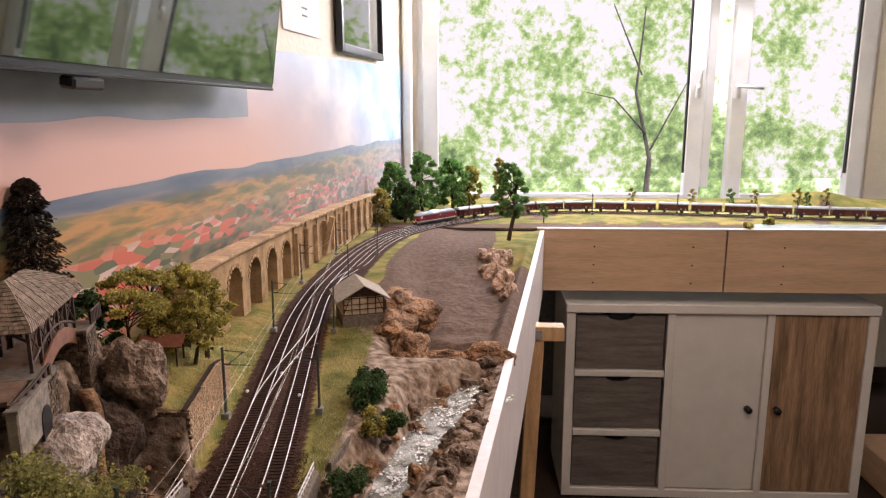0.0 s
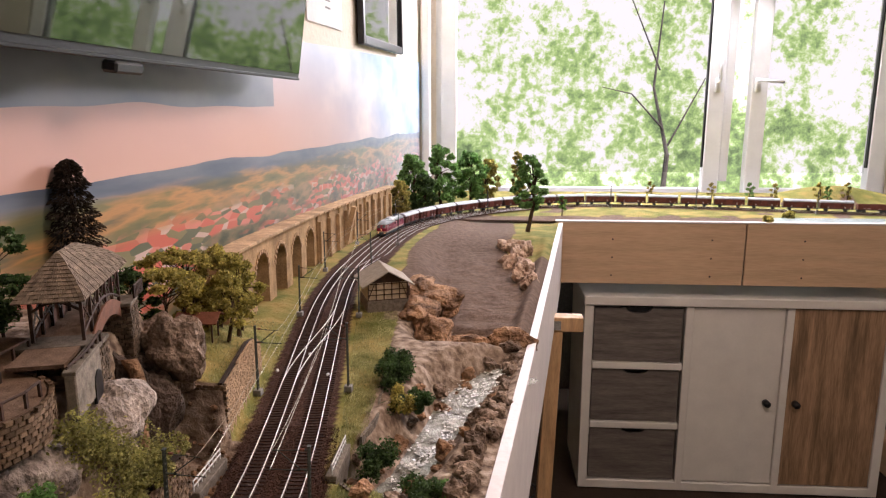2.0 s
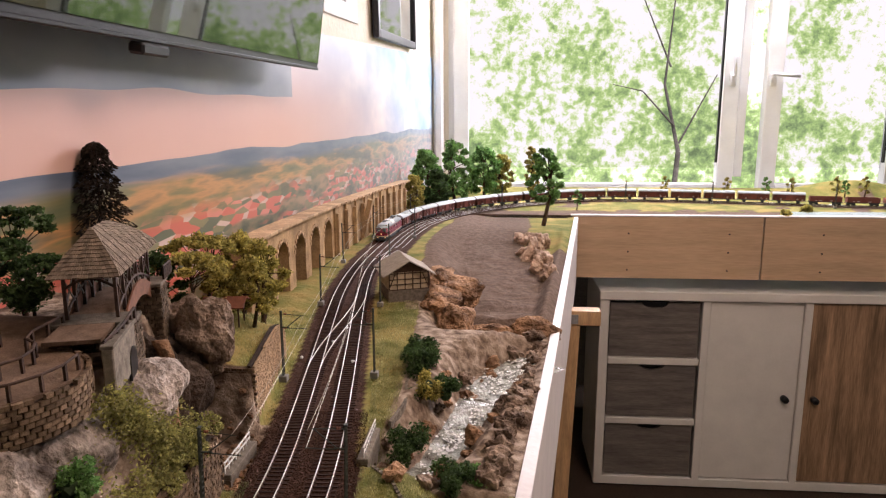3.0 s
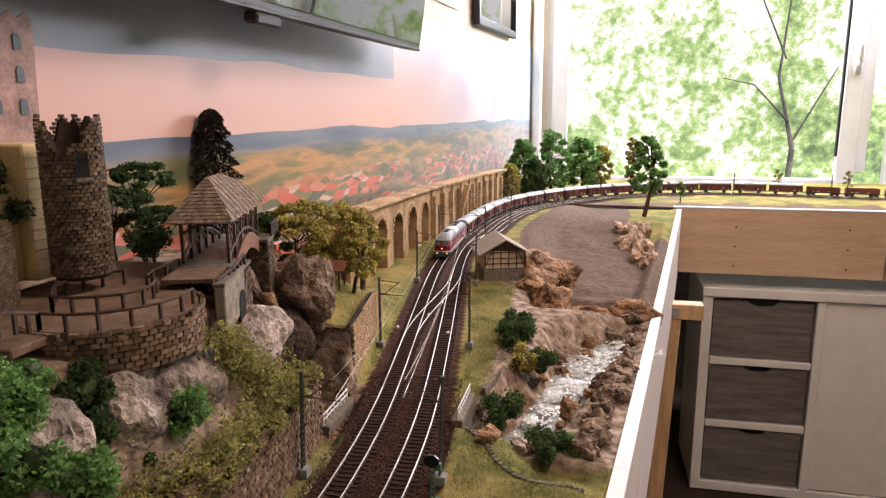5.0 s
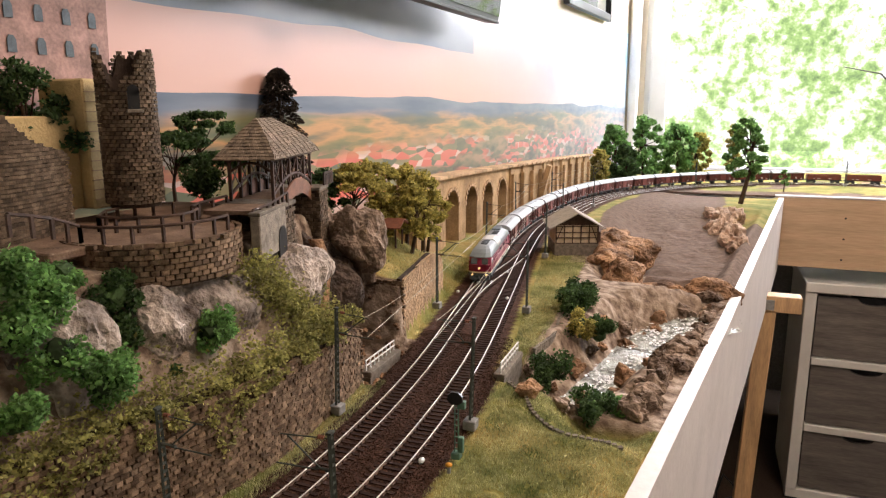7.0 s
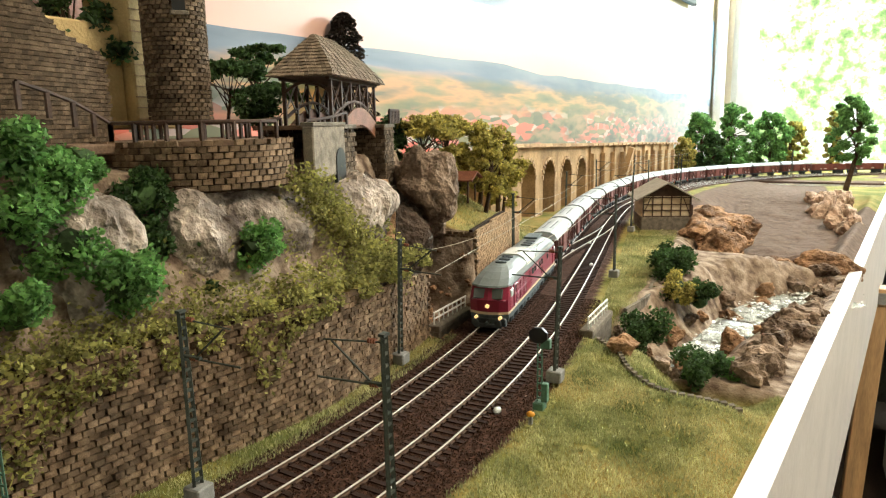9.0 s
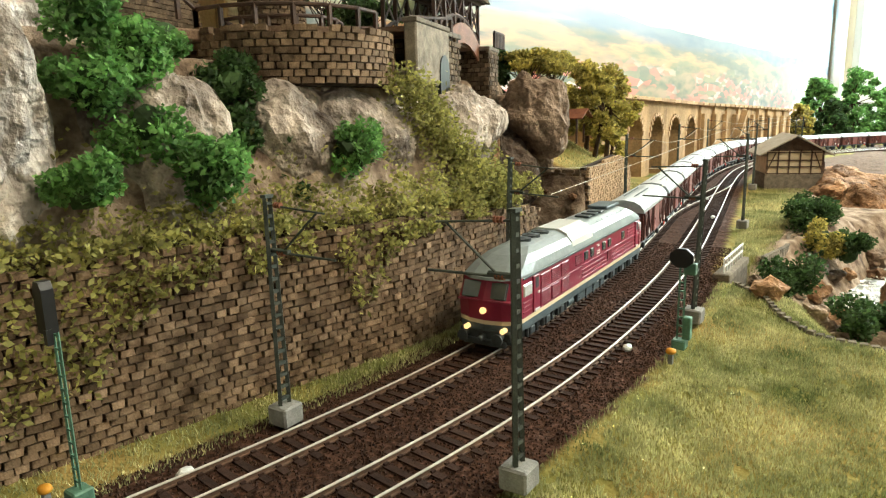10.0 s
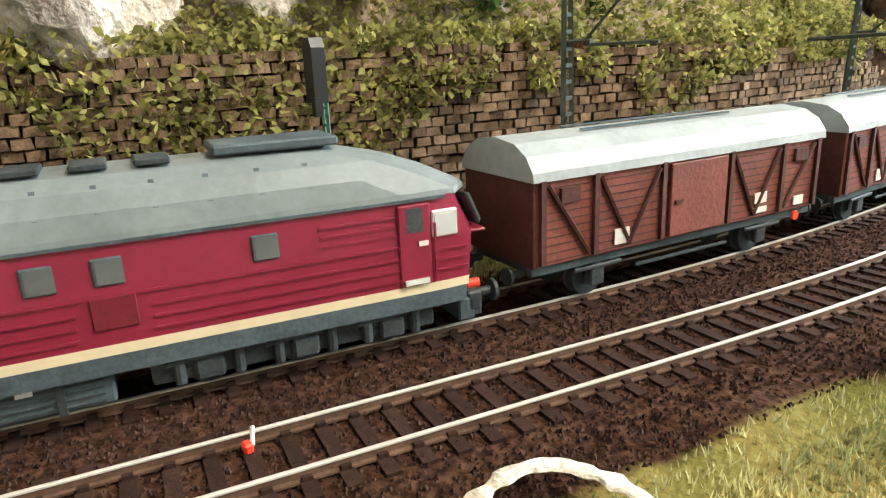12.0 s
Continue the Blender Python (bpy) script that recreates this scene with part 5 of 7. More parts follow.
def masonry(parent, place, length, z0, top, bl, bh, depth, mat, limit=(0, 0), seed=1, jit=0.0006):
    """Courses of blocks on a face. place(s) gives x, y and the heading of the face at s; top(s) its crown."""
    rng = random.Random(seed)
    kinds = [brick_mesh("brick", mat, bl * 0.90 * k, depth, bh * 0.86, seed + i) for i, k in enumerate((1.0, 0.86, 1.08))]
    data = [([tuple(v.co) for v in me.vertices], [tuple(p.vertices) for p in me.polygons]) for me in kinds]
    v, f = [], []
    row, z = 0, z0 + bh / 2
    zmax = max(top(length * k / 20) for k in range(21))
    made = 0
    while z < zmax:
        s = bl * (0.5 if row % 2 else 0.0) + rng.uniform(-0.1, 0.1) * bl
        while s < length:
            if z < top(s) - bh * 0.3 * rng.random():
                i = rng.choice((0, 0, 1, 2))
                x, y, a = place(s)
                m = Matrix.Translation((x + rng.uniform(-1, 1) * jit, y, z + rng.uniform(-1, 1) * jit * 0.4)) @ Matrix.Rotation(a + rng.uniform(-0.05, 0.05), 4, "Z")
                if limit[0] < s < limit[1] and made < 290:
                    o = new("brick", kinds[i])
                    o.matrix_basis = m
                    o.parent = parent
                    made += 1
                else:
                    k0 = len(v)
                    vs, fs = data[i]
                    v += [tuple(m @ Vector(q)) for q in vs]
                    f += [tuple(k0 + q for q in p) for p in fs]
            s += bl
        z += bh
        row += 1
    tagged(from_lists("stonework", v, f, mat, parent), kind="stuff")


def build_retaining_wall():
    """The long sandstone wall beside the track, in courses."""
    wall = thing("retaining_wall", "brown sandstone retaining wall with ivy beside the track", "wall", kind="structure")
    ys = list(np.arange(-0.40, 0.446, 0.01))
    crown = lambda y: lerp(y, [(-0.4, 0.072), (0.02, 0.070), (0.20, 0.070), (0.30, 0.066), (0.44, 0.052)])
    v, f = [], []
    for y in ys:
        x = wall_foot(y)
        v += [(x, y, -0.006), (x - 0.004, y, crown(y) + 0.001), (x - 0.016, y, crown(y) + 0.001), (x - 0.016, y, -0.006)]
    for j in range(len(ys) - 1):
        for k in range(4):
            f.append((4 * j + k, 4 * j + (k + 1) % 4, 4 * j + 4 + (k + 1) % 4, 4 * j + 4 + k))
    n = len(v)
    f += [(0, 1, 2, 3), (n - 4, n - 3, n - 2, n - 1)]
    from_lists("core", v, f, M["mortar"], wall)

    def place(s):
        y = -0.40 + s
        a = math.atan2(0.02, wall_foot(y + 0.01) - wall_foot(y - 0.01))
        return wall_foot(y) + 0.0002, y, a

    masonry(wall, place, 0.845, -0.004, lambda s: crown(-0.4 + s) + 0.001, 0.0056, 0.0033, 0.0030, M["brick"], limit=(0.455, 0.53), seed=3)
    # return of the wall at the gorge
    end = thing("retaining_wall_return", "brown sandstone end of the retaining wall at the gorge", "wall", kind="structure")
    x0 = wall_foot(0.445)
    part("core", boxed(x0 - 0.024, 0.4475, 0.021, 0.046, 0.006, 0.056), M["mortar"], end)
    masonry(end, lambda s: (x0 - 0.047 + s, 0.451, 0.0), 0.047, -0.006, lambda s: 0.05, 0.0056, 0.0033, 0.0030, M["brick"], seed=5)
    # paler wall beyond the gorge, with a slanting crown
    w2 = thing("station_wall", "pale cut stone wall below the shed", "wall", kind="structure")
    xs = lambda y: left_x(y) - 0.042
    v, f = [], []
    ys = list(np.arange(0.572, 0.772, 0.01))
    crown2 = lambda y: lerp(y, [(0.57, 0.069), (0.70, 0.072), (0.745, 0.062), (0.77, 0.045)])
    for y in ys:
        v += [(xs(y), y, -0.006), (xs(y) - 0.003, y, crown2(y)), (xs(y) - 0.007, y, crown2(y)), (xs(y) - 0.007, y, -0.006)]
    for j in range(len(ys) - 1):
        for k in range(4):
            f.append((4 * j + k, 4 * j + (k + 1) % 4, 4 * j + 4 + (k + 1) % 4, 4 * j + 4 + k))
    n = len(v)
    f += [(0, 1, 2, 3), (n - 4, n - 3, n - 2, n - 1)]
    from_lists("core", v, f, M["mortar"], w2)
    masonry(w2, lambda s: (xs(0.572 + s) + 0.0002, 0.572 + s, math.atan2(0.02, xs(0.582 + s) - xs(0.562 + s))), 0.196, -0.004, lambda s: crown2(0.572 + s), 0.0042, 0.0026, 0.0026, M["palewall"], limit=(0.0, 0.05), seed=7, jit=0.0003)
    w3 = thing("station_wall_return", "rough stone corner of the wall at the gorge", "wall", kind="structure")
    x0 = xs(0.572)
    part("core", boxed(x0 - 0.025, 0.576, 0.03, 0.05, 0.006, 0.074), M["mortar"], w3)
    masonry(w3, lambda s: (x0 - 0.05 + s, 0.572, 0.0), 0.050, -0.008, lambda s: 0.067, 0.0065, 0.0034, 0.004, M["brick"], seed=9, jit=0.001)


def build_viaduct():
    """An arcade of round arches along the wall, running on as a buttressed wall."""
    vd = thing("viaduct", "ochre stone viaduct with round arches and buttresses", "viaduct", kind="structure")
    face = lambda y: lerp(y, [(0.90, 0.014), (1.07, 0.006), (1.45, 0.004), (1.95, 0.028), (2.42, 0.060)])
    top = lambda y: lerp(y, [(0.90, 0.135), (1.07, 0.131), (1.45, 0.119), (1.95, 0.106), (2.42, 0.090)])
    n = 0
    y = 1.043
    pitch = 0.115
    while y < 1.45:
        bm = bmesh.new()
        h, r = top(y), 0.036
        spring = h - 0.062
        pts = [(y, -0.01), (y + pitch / 2 - r, -0.01), (y + pitch / 2 - r, spring)]
        pts += [(y + pitch / 2 - r * math.cos(a), spring + r * math.sin(a)) for a in np.linspace(0, math.pi, 12)]
        pts += [(y + pitch / 2 + r, spring), (y + pitch / 2 + r, -0.01), (y + pitch, -0.01), (y + pitch, h), (y, h)]
        fx = face(y + pitch / 2)
        prism(bm, pts, fx - 0.03, fx, "X")
        part("arch", bm, M["viaduct"], vd)
        # dark slab at the back stands in for the shade inside the arch
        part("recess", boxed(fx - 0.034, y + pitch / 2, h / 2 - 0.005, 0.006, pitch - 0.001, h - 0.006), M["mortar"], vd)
        bm = bmesh.new()
        for k in range(11):
            a = math.pi * (k + 0.5) / 11
            m = Matrix.Translation((fx + 0.0008, y + pitch / 2 - (r + 0.003) * math.cos(a), spring + (r + 0.003) * math.sin(a))) @ Matrix.Rotation(a - math.pi / 2, 4, "X")
            box(bm, 0, 0, 0, 0.002, 0.0085, 0.0062, m=m)
        part("arch_ring", bm, M["palewall"], vd)
        y += pitch
    bm = bmesh.new()
    yy = y
    while yy < 2.38:
        fx = face(yy + 0.05)
        box(bm, fx - 0.015, yy + 0.05, top(yy) / 2 - 0.010, 0.03, 0.0995, top(yy) + 0.02)
        yy += 0.1
    part("long_wall", bm, M["viaduct"], vd)
    for k in range(11):
        q = 1.513 + k * 0.085
        if k == 3:
            m = Matrix.Translation((face(q) + 0.014, q, top(q) / 2 - 0.004)) @ Matrix.Rotation(radians(14), 4, "Y")
            part("leaning_buttress", boxed(0, 0, 0, 0.014, 0.020, top(q), m=m), M["viaduct"], vd)
        part("buttress", boxed(face(q) + 0.004, q, top(q) / 2 - 0.010, 0.010, 0.013, top(q) - 0.012, bevel=0.001), M["viaduct"], vd)
    bm = bmesh.new()
    q = 0.92
    while q < 2.44:
        box(bm, face(q) - 0.012, q + 0.0205, top(q) + 0.003, 0.042, 0.0405, 0.006, bevel=0.0005)
        q += 0.0415
    part("parapet", bm, M["palewall"], vd)
    q = 0.98
    bm = bmesh.new()
    box(bm, face(q) - 0.020, 0.98, 0.062, 0.042, 0.125, 0.140)
    part("abutment", bm, M["viaduct"], vd)


# ---------------------------------------------------------------- line-side equipment
def build_mast(side, lattice=True):
    """A catenary mast: two posts with rungs, a concrete foot and a tube bracket. side +1 reaches to +x."""
    ms = thing("catenary_mast", "grey-green lattice catenary mast on a concrete foot", "catenary mast", group="catenary masts")
    part("foot", boxed(0, 0, 0.002, 0.0105, 0.0105, 0.0085, bevel=0.0008), M["concrete"], ms)
    bm = bmesh.new()
    for s in (-1, 1):
        rod(bm, (0, s * 0.0024, 0.005), (0, s * 0.0013, 0.0915), 0.0011, 4)
    box(bm, 0, 0, 0.0918, 0.0028, 0.0042, 0.0012)
    part("post", bm, M["mast"], ms)
    for k in range(17):
        z = 0.009 + k * 0.005
        w = 0.0024 - 0.0011 * (z - 0.005) / 0.0865
        part("rung", boxed(0, 0, z, 0.0016, 2 * w, 0.0013), M["mast"], ms)
    arm = bmesh.new()
    for a, c, r in (((0, 0, 0.070), (side * 0.034, 0, 0.0695), 0.0005), ((0, 0, 0.0885), (side * 0.030, 0, 0.0865), 0.0004), ((side * 0.006, 0, 0.0700), (side * 0.026, 0, 0.0865), 0.0005), ((0, 0, 0.0705), (side * 0.010, 0, 0.0705), 0.0011)):
        rod(arm, a, c, r, 6)
    part("bracket_arm", arm, M["mast"], ms)
    for x, z in ((side * 0.004, 0.070), (side * 0.004, 0.0885)):
        bm = bmesh.new()
        for k in range(3):
            rod(bm, (x + side * 0.0013 * k, 0, z), (x + side * (0.0013 * k + 0.0008), 0, z), 0.0012, 8)
        part("insulator", bm, M["redroof"], ms)
    return ms


def ground_at(x, y):
    return ground(x, y)[0]


def build_masts():
    lm, rm = build_mast(1), build_mast(-1)
    left = [(0.176, 0.176), (0.167, 0.380), (0.131, 0.704), (0.086, 1.06), (0.045, 1.42), (0.046, 1.80), (0.10, 2.22)]
    right = [(0.280, 0.184), (0.283, 0.393), (0.246, 0.725), (0.195, 1.06), (0.155, 1.42), (0.165, 1.80)]
    for proto, spots in ((lm, left), (rm, right)):
        for k, (x, y) in enumerate(spots):
            zz = lerp(y, [(1.6, 0.0), (2.25, -0.024)])
            m = Matrix.Translation((x, y, zz)) @ Matrix.Rotation(radians((-1, 2, 0, 1)[k % 4] * 0.8), 4, "Y")
            if k == 0:
                proto.matrix_basis = m
            else:
                copy_thing(proto, m)
    far = [(0.42, 2.62), (0.62, 2.78), (0.95, 2.84), (1.30, 2.80), (1.75, 2.70), (2.2, 2.62)]
    for x, y in far:
        copy_thing(rm, Matrix.Translation((x, y, -0.03)) @ Matrix.Rotation(radians(90), 4, "Z"))
    # contact and carrier wires over each track
    for spots, side in ((left, 1), (right, -1)):
        for (x0, y0), (x1, y1) in zip(spots[1:], spots[2:]):
            wr = thing("contact_wire", "thin pale contact wire strung between masts", "wire", group="overhead wires")
            a, c = Vector((x0 + side * 0.031, y0, 0.0700)), Vector((x1 + side * 0.031, y1, 0.0700))
            u, w = Vector((x0 + side * 0.029, y0, 0.0865)), Vector((x1 + side * 0.029, y1, 0.0865))
            bm = bmesh.new()
            rod(bm, a, c, 0.00022, 5)
            part("wire", bm, M["wire"], wr)
            bm = bmesh.new()
            pts = [u.lerp(w, k / 10) - Vector((0, 0, 0.009 * 4 * (k / 10) * (1 - k / 10))) for k in range(11)]
            tube(bm, pts, 0.00022, 5)
            part("carrier", bm, M["wire"], wr)
            for k in (2, 4, 6, 8):
                bm = bmesh.new()
                rod(bm, pts[k], a.lerp(c, k / 10), 0.00012, 4)
                part("dropper", bm, M["wire"], wr)


def build_signals():
    for x, y, h, facing, label in ((0.162, 0.098, 0.062, 1, "green lattice colour-light signal with a black head"), (0.289, 0.343, 0.045, -1, "short green lattice signal with a black hexagonal head")):
        sg = thing("signal", label, "signal", Matrix.Translation((x, y, 0.0)), group="signals")
        part("foot", boxed(0, 0, 0.001, 0.007, 0.007, 0.005, bevel=0.0006), M["siggreen"], sg)
        bm = bmesh.new()
        for s in (-1, 1):
            rod(bm, (s * 0.0015, 0, 0.002), (s * 0.0013, 0, h), 0.0005, 4)
        part("post", bm, M["siggreen"], sg)
        for k in range(int(h / 0.0046)):
            part("rung", boxed(0, 0, 0.006 + k * 0.0046, 0.0030, 0.0008, 0.0007), M["siggreen"], sg)
        bm = bmesh.new()
        if facing > 0:
            prism(bm, [(-0.0026, h - 0.004), (0.0026, h - 0.004), (0.0026, h + 0.010), (0.0014, h + 0.0125), (-0.0014, h + 0.0125), (-0.0026, h + 0.010)], -0.0038, 0.0, "Y")
            box(bm, 0.0018, -0.003, h - 0.005, 0.0020, 0.0020, 0.005)
        else:
            prism(bm, [(0.0062 * math.cos(a), h + 0.002 + 0.0052 * math.sin(a)) for a in [math.pi * (k + 0.5) / 4 for k in range(8)]], -0.0040, -0.0020, "Y")
        part("head", bm, M["black"], sg, "black signal head")
        if facing > 0:
            bm = bmesh.new()
            for a, c in (((-0.002, 0, h + 0.008), (-0.0085, 0, h + 0.008)), ((-0.0085, 0, h + 0.008), (-0.0080, 0, h - 0.002)), ((-0.0080, 0, h - 0.002), (-0.005, 0, h - 0.005)), ((-0.005, 0, h - 0.005), (-0.001, 0, h - 0.005)), ((-0.005, 0, h + 0.008), (-0.005, 0, h - 0.005))):
                rod(bm, a, c, 0.0004, 5)
            part("service_ladder", bm, M["siggreen"], sg)
        else:
            bm = bmesh.new()
            box(bm, 0.0035, 0, 0.010, 0.004, 0.004, 0.012, bevel=0.0004)
            box(bm, 0.0035, 0.001, h - 0.004, 0.006, 0.004, 0.006, bevel=0.0004)
            part("relay_box", bm, M["siggreen"], sg)
    for x, y in ((0.152, 0.092), (0.290, 0.324)):
        cap = thing("track_magnet_post", "small post with an orange cap beside the track", "post", Matrix.Translation((x, y, -0.004)), group="capped posts")
        part("stem", boxed(0, 0, 0.0035, 0.0022, 0.0022, 0.006), M["concrete"], cap)
        bm = bmesh.new()
        rock(bm, (0, 0, 0.0070), (0.0027, 0.0024, 0.0018), 2, 0.1, 2)
        part("cap", bm, M["orange"], cap, smooth=True)
    for x, y in ((0.176, 0.128), (0.266, 0.330), (0.129, 0.79), (0.158, 0.86), (0.163, 0.93), (0.205, 0.78)):
        mg = thing("track_magnet", "small pale lump beside the rail", "track magnet", Matrix.Translation((x, y, -0.003)), group="track magnets")
        bm = bmesh.new()
        rock(bm, (0, 0, 0.0015), (0.0024, 0.0038, 0.0022), int(x * 1000), 0.2, 2)
        part("lump", bm, M["locopanel"], mg)


# ---------------------------------------------------------------- rocks, castle, bridge
def rock_thing(name, label, mat, blobs, detail=4, rough=0.4, smooth=False):
    ob = thing(name, label, "rock")
    for k, (c, s, rz) in enumerate(blobs):
        bm = bmesh.new()
        rock(bm, c, s, hash_seed(c) + k, rough, detail, rz)
        part("stone", bm, mat, ob, smooth=smooth)
    return ob


def hash_seed(c):
    return int(abs(c[0]) * 911 + abs(c[1]) * 577 + abs(c[2]) * 331) % 97


def build_rocks():
    rock_thing("boulder", "large grey weathered boulder beside the waterfall", M["crag"], [((0.117, 0.408, 0.108), (0.026, 0.036, 0.030), 0.3), ((0.120, 0.385, 0.110), (0.022, 0.028, 0.026), 0)], rough=0.3)
    rock_thing("rock_pillar", "brown rounded rock pillar above the gorge", M["rock"], [((0.100, 0.553, 0.112), (0.030, 0.026, 0.036), 0.0), ((0.07, 0.565, 0.09), (0.04, 0.03, 0.055), 0)])
    rock_thing("gorge_wall", "dark rock face behind the waterfall", M["rockdark"], [((0.040, 0.475, 0.045), (0.045, 0.04, 0.075), 0), ((0.068, 0.520, 0.045), (0.040, 0.028, 0.07), 0), ((0.078, 0.452, 0.03), (0.02, 0.02, 0.06), 0), ((0.060, 0.490, 0.06), (0.030, 0.03, 0.07), 0), ((0.045, 0.535, 0.08), (0.04, 0.03, 0.04), 0)])
    wf = thing("waterfall", "thin brown waterfall down the dark rock face", "waterfall")
    bm = bmesh.new()
    rings = []
    for k in range(16):
        t = k / 15
        z = 0.125 - 0.135 * t
        x = 0.086 + 0.016 * t ** 2 + 0.002 * math.sin(9 * t)
        y = 0.488 + 0.006 * math.sin(5 * t)
        w = 0.007 + 0.003 * math.sin(7 * t) + 0.003 * t
        rings.append([(x + 0.003, y - w, z), (x + 0.008, y, z), (x + 0.003, y + w, z), (x - 0.01, y, z)])
    loft(bm, rings)
    part("fall", bm, M["rockwarm"], wf, smooth=True)
    rng = random.Random(4)
    rub = thing("stone_rubble", "heap of brown rubble at the foot of the gorge", "rubble", kind="stuff")
    bm = bmesh.new()
    for _ in range(160):
        y = rng.uniform(0.452, 0.565)
        x = rng.uniform(0.095, left_x(y) - 0.034)
        r = rng.uniform(0.0015, 0.005)
        rock(bm, (x, y, ground_at(x, y) + r * 0.3), (r, r, r * 0.7), rng.randrange(50), 0.4, 1)
    part("stones", bm, M["rockwarm"], rub)
    # cliffs above the retaining wall
    rock_thing("cliff", "grey brown cliff below the castle terrace", M["crag"], [((0.102, 0.300, 0.098), (0.034, 0.050, 0.043), 0), ((0.098, 0.255, 0.100), (0.034, 0.040, 0.042), 0), ((0.104, 0.340, 0.095), (0.030, 0.036, 0.040), 0.2), ((0.072, 0.290, 0.112), (0.056, 0.056, 0.030), 0)], detail=5, rough=0.25)
    rock_thing("cliff", "sloping grey brown rock face with roots", M["crag"], [((0.088, 0.185, 0.098), (0.038, 0.036, 0.052), 0.3), ((0.045, 0.190, 0.120), (0.04, 0.035, 0.034), 0)], detail=5, rough=0.25)
    rock_thing("cliff", "pale grey crag with brown streaks, whitened for glare", M["cragglare"], [((0.076, 0.105, 0.120), (0.046, 0.032, 0.062), 0.2), ((0.092, 0.055, 0.105), (0.034, 0.035, 0.050), 0), ((0.07, 0.0, 0.11), (0.04, 0.05, 0.07), 0), ((0.05, -0.1, 0.11), (0.05, 0.06, 0.08), 0), ((0.03, 0.12, 0.17), (0.05, 0.05, 0.04), 0)], detail=5, rough=0.3)
    # valley rocks along the stream
    spots = []
    for k in range(34):
        q = STREAM[int(len(STREAM) * (k + 0.5) / 34)]
        side = -1 if k % 2 else 1
        w = rng.uniform(0.024, 0.052)
        x, y = q[0] + side * w * 0.8, q[1] - side * w * 0.5
        if x > edge_x(y) - 0.012 or x < left_x(y) + 0.085:
            continue
        spots.append((x, y, rng.uniform(0.006, 0.014)))
    for x, y, r in spots:
        ob = thing("stream_rock", "jagged brown rock on the stream bank", "rock", group="stream rocks")
        bm = bmesh.new()
        rock(bm, (x, y, ground_at(x, y) + r * 0.35), (r * rng.uniform(0.7, 1.1), r * rng.uniform(0.8, 1.3), r * rng.uniform(0.7, 1.15)), rng.randrange(90), 0.6, 3, rng.uniform(0, 3))
        part("stone", bm, M["rockwarm"] if rng.random() < 0.6 else M["rock"], ob)
    # rim crags
    for k in range(22):
        y = 0.52 + k * 0.024
        x = edge_x(y) - rng.uniform(0.012, 0.03)
        ob = thing("stream_rock", "jagged brown rock along the layout rim", "rock", group="stream rocks")
        bm = bmesh.new()
        rock(bm, (x, y, ground_at(x, y) + 0.003), (0.012, 0.016, rng.uniform(0.008, 0.015)), rng.randrange(90), 0.6, 3, rng.uniform(0, 3))
        part("stone", bm, M["rock"], ob)
    # cliff steps round the upper pool and pit
    for (x, y, z, sx, sy, sz) in ((0.335, 1.02, -0.02, 0.035, 0.06, 0.035), (0.30, 1.12, -0.012, 0.035, 0.07, 0.03), (0.33, 1.25, -0.02, 0.05, 0.07, 0.03), (0.40, 1.04, -0.045, 0.05, 0.03, 0.022), (0.47, 1.05, -0.042, 0.045, 0.03, 0.028),
                                  (0.285, 1.30, -0.006, 0.03, 0.07, 0.022), (0.37, 0.97, -0.045, 0.03, 0.03, 0.025)):
        ob = thing("valley_crag", "orange brown crag around the valley pool", "rock", group="valley crags")
        bm = bmesh.new()
        rock(bm, (x, y, z), (sx, sy, sz), hash_seed((x, y, z)), 0.32, 5)
        part("stone", bm, M["rockwarm"], ob)
    for (x, y, r) in ((0.50, 1.75, 0.035), (0.515, 1.60, 0.03), (0.53, 1.86, 0.035), (0.53, 1.50, 0.022), (0.49, 1.92, 0.03)):
        ob = thing("plaster_crag", "pale unpainted plaster crag on the rim", "rock", group="plaster crags")
        bm = bmesh.new()
        rock(bm, (x, y, -0.045), (r, r * 1.7, r * 1.2), hash_seed((x, y, r)), 0.6, 4)
        part("stone", bm, M["rockpale"], ob)
    st = thing("stream", "shallow foaming stream with a white rapid", "stream", kind="structure")
    v, f = [], []
    off = np.array([stream_width(q[1]) + 0.006 for q in STREAM])
    one = side_step(STREAM, 1.0) - STREAM
    side = [STREAM + one * (off * d)[:, None] for d in (-1.0, -0.5, 0.0, 0.5, 1.0)]
    for k in range(len(STREAM)):
        drop = -0.006 * (1 - k / len(STREAM))
        for j, s in enumerate(side):
            v.append((s[k, 0], s[k, 1], -0.052 + drop + 0.0022 * noise.noise(Vector((s[k, 0] * 160, s[k, 1] * 160, 0)))))
    for k in range(len(STREAM) - 1):
        for j in range(4):
            a = 5 * k + j
            f.append((a, a + 1, a + 6, a + 5))
    from_lists("water_surface", v, f, M["water"], st, smooth=True)
    v, f = [], []
    for k in range(1500):
        q = STREAM[rng.randrange(len(STREAM))]
        ww = stream_width(q[1]) * 0.55
        x, y = q[0] + rng.gauss(0, ww), q[1] + rng.gauss(0, ww)
        if noise.noise(Vector((x * 40, y * 40, 7))) < -0.05 and y < 0.84:
            continue
        s = rng.uniform(0.0008, 0.0028)
        a = rng.uniform(0, 3)
        z = -0.0505 - 0.006 * (1 - (y - 0.5) / 0.43)
        i = len(v)
        v += [(x + s * math.cos(a + k2 * 1.57), y + s * math.sin(a + k2 * 1.57), z + rng.uniform(0, 0.002)) for k2 in range(4)]
        f.append((i, i + 1, i + 2, i + 3))
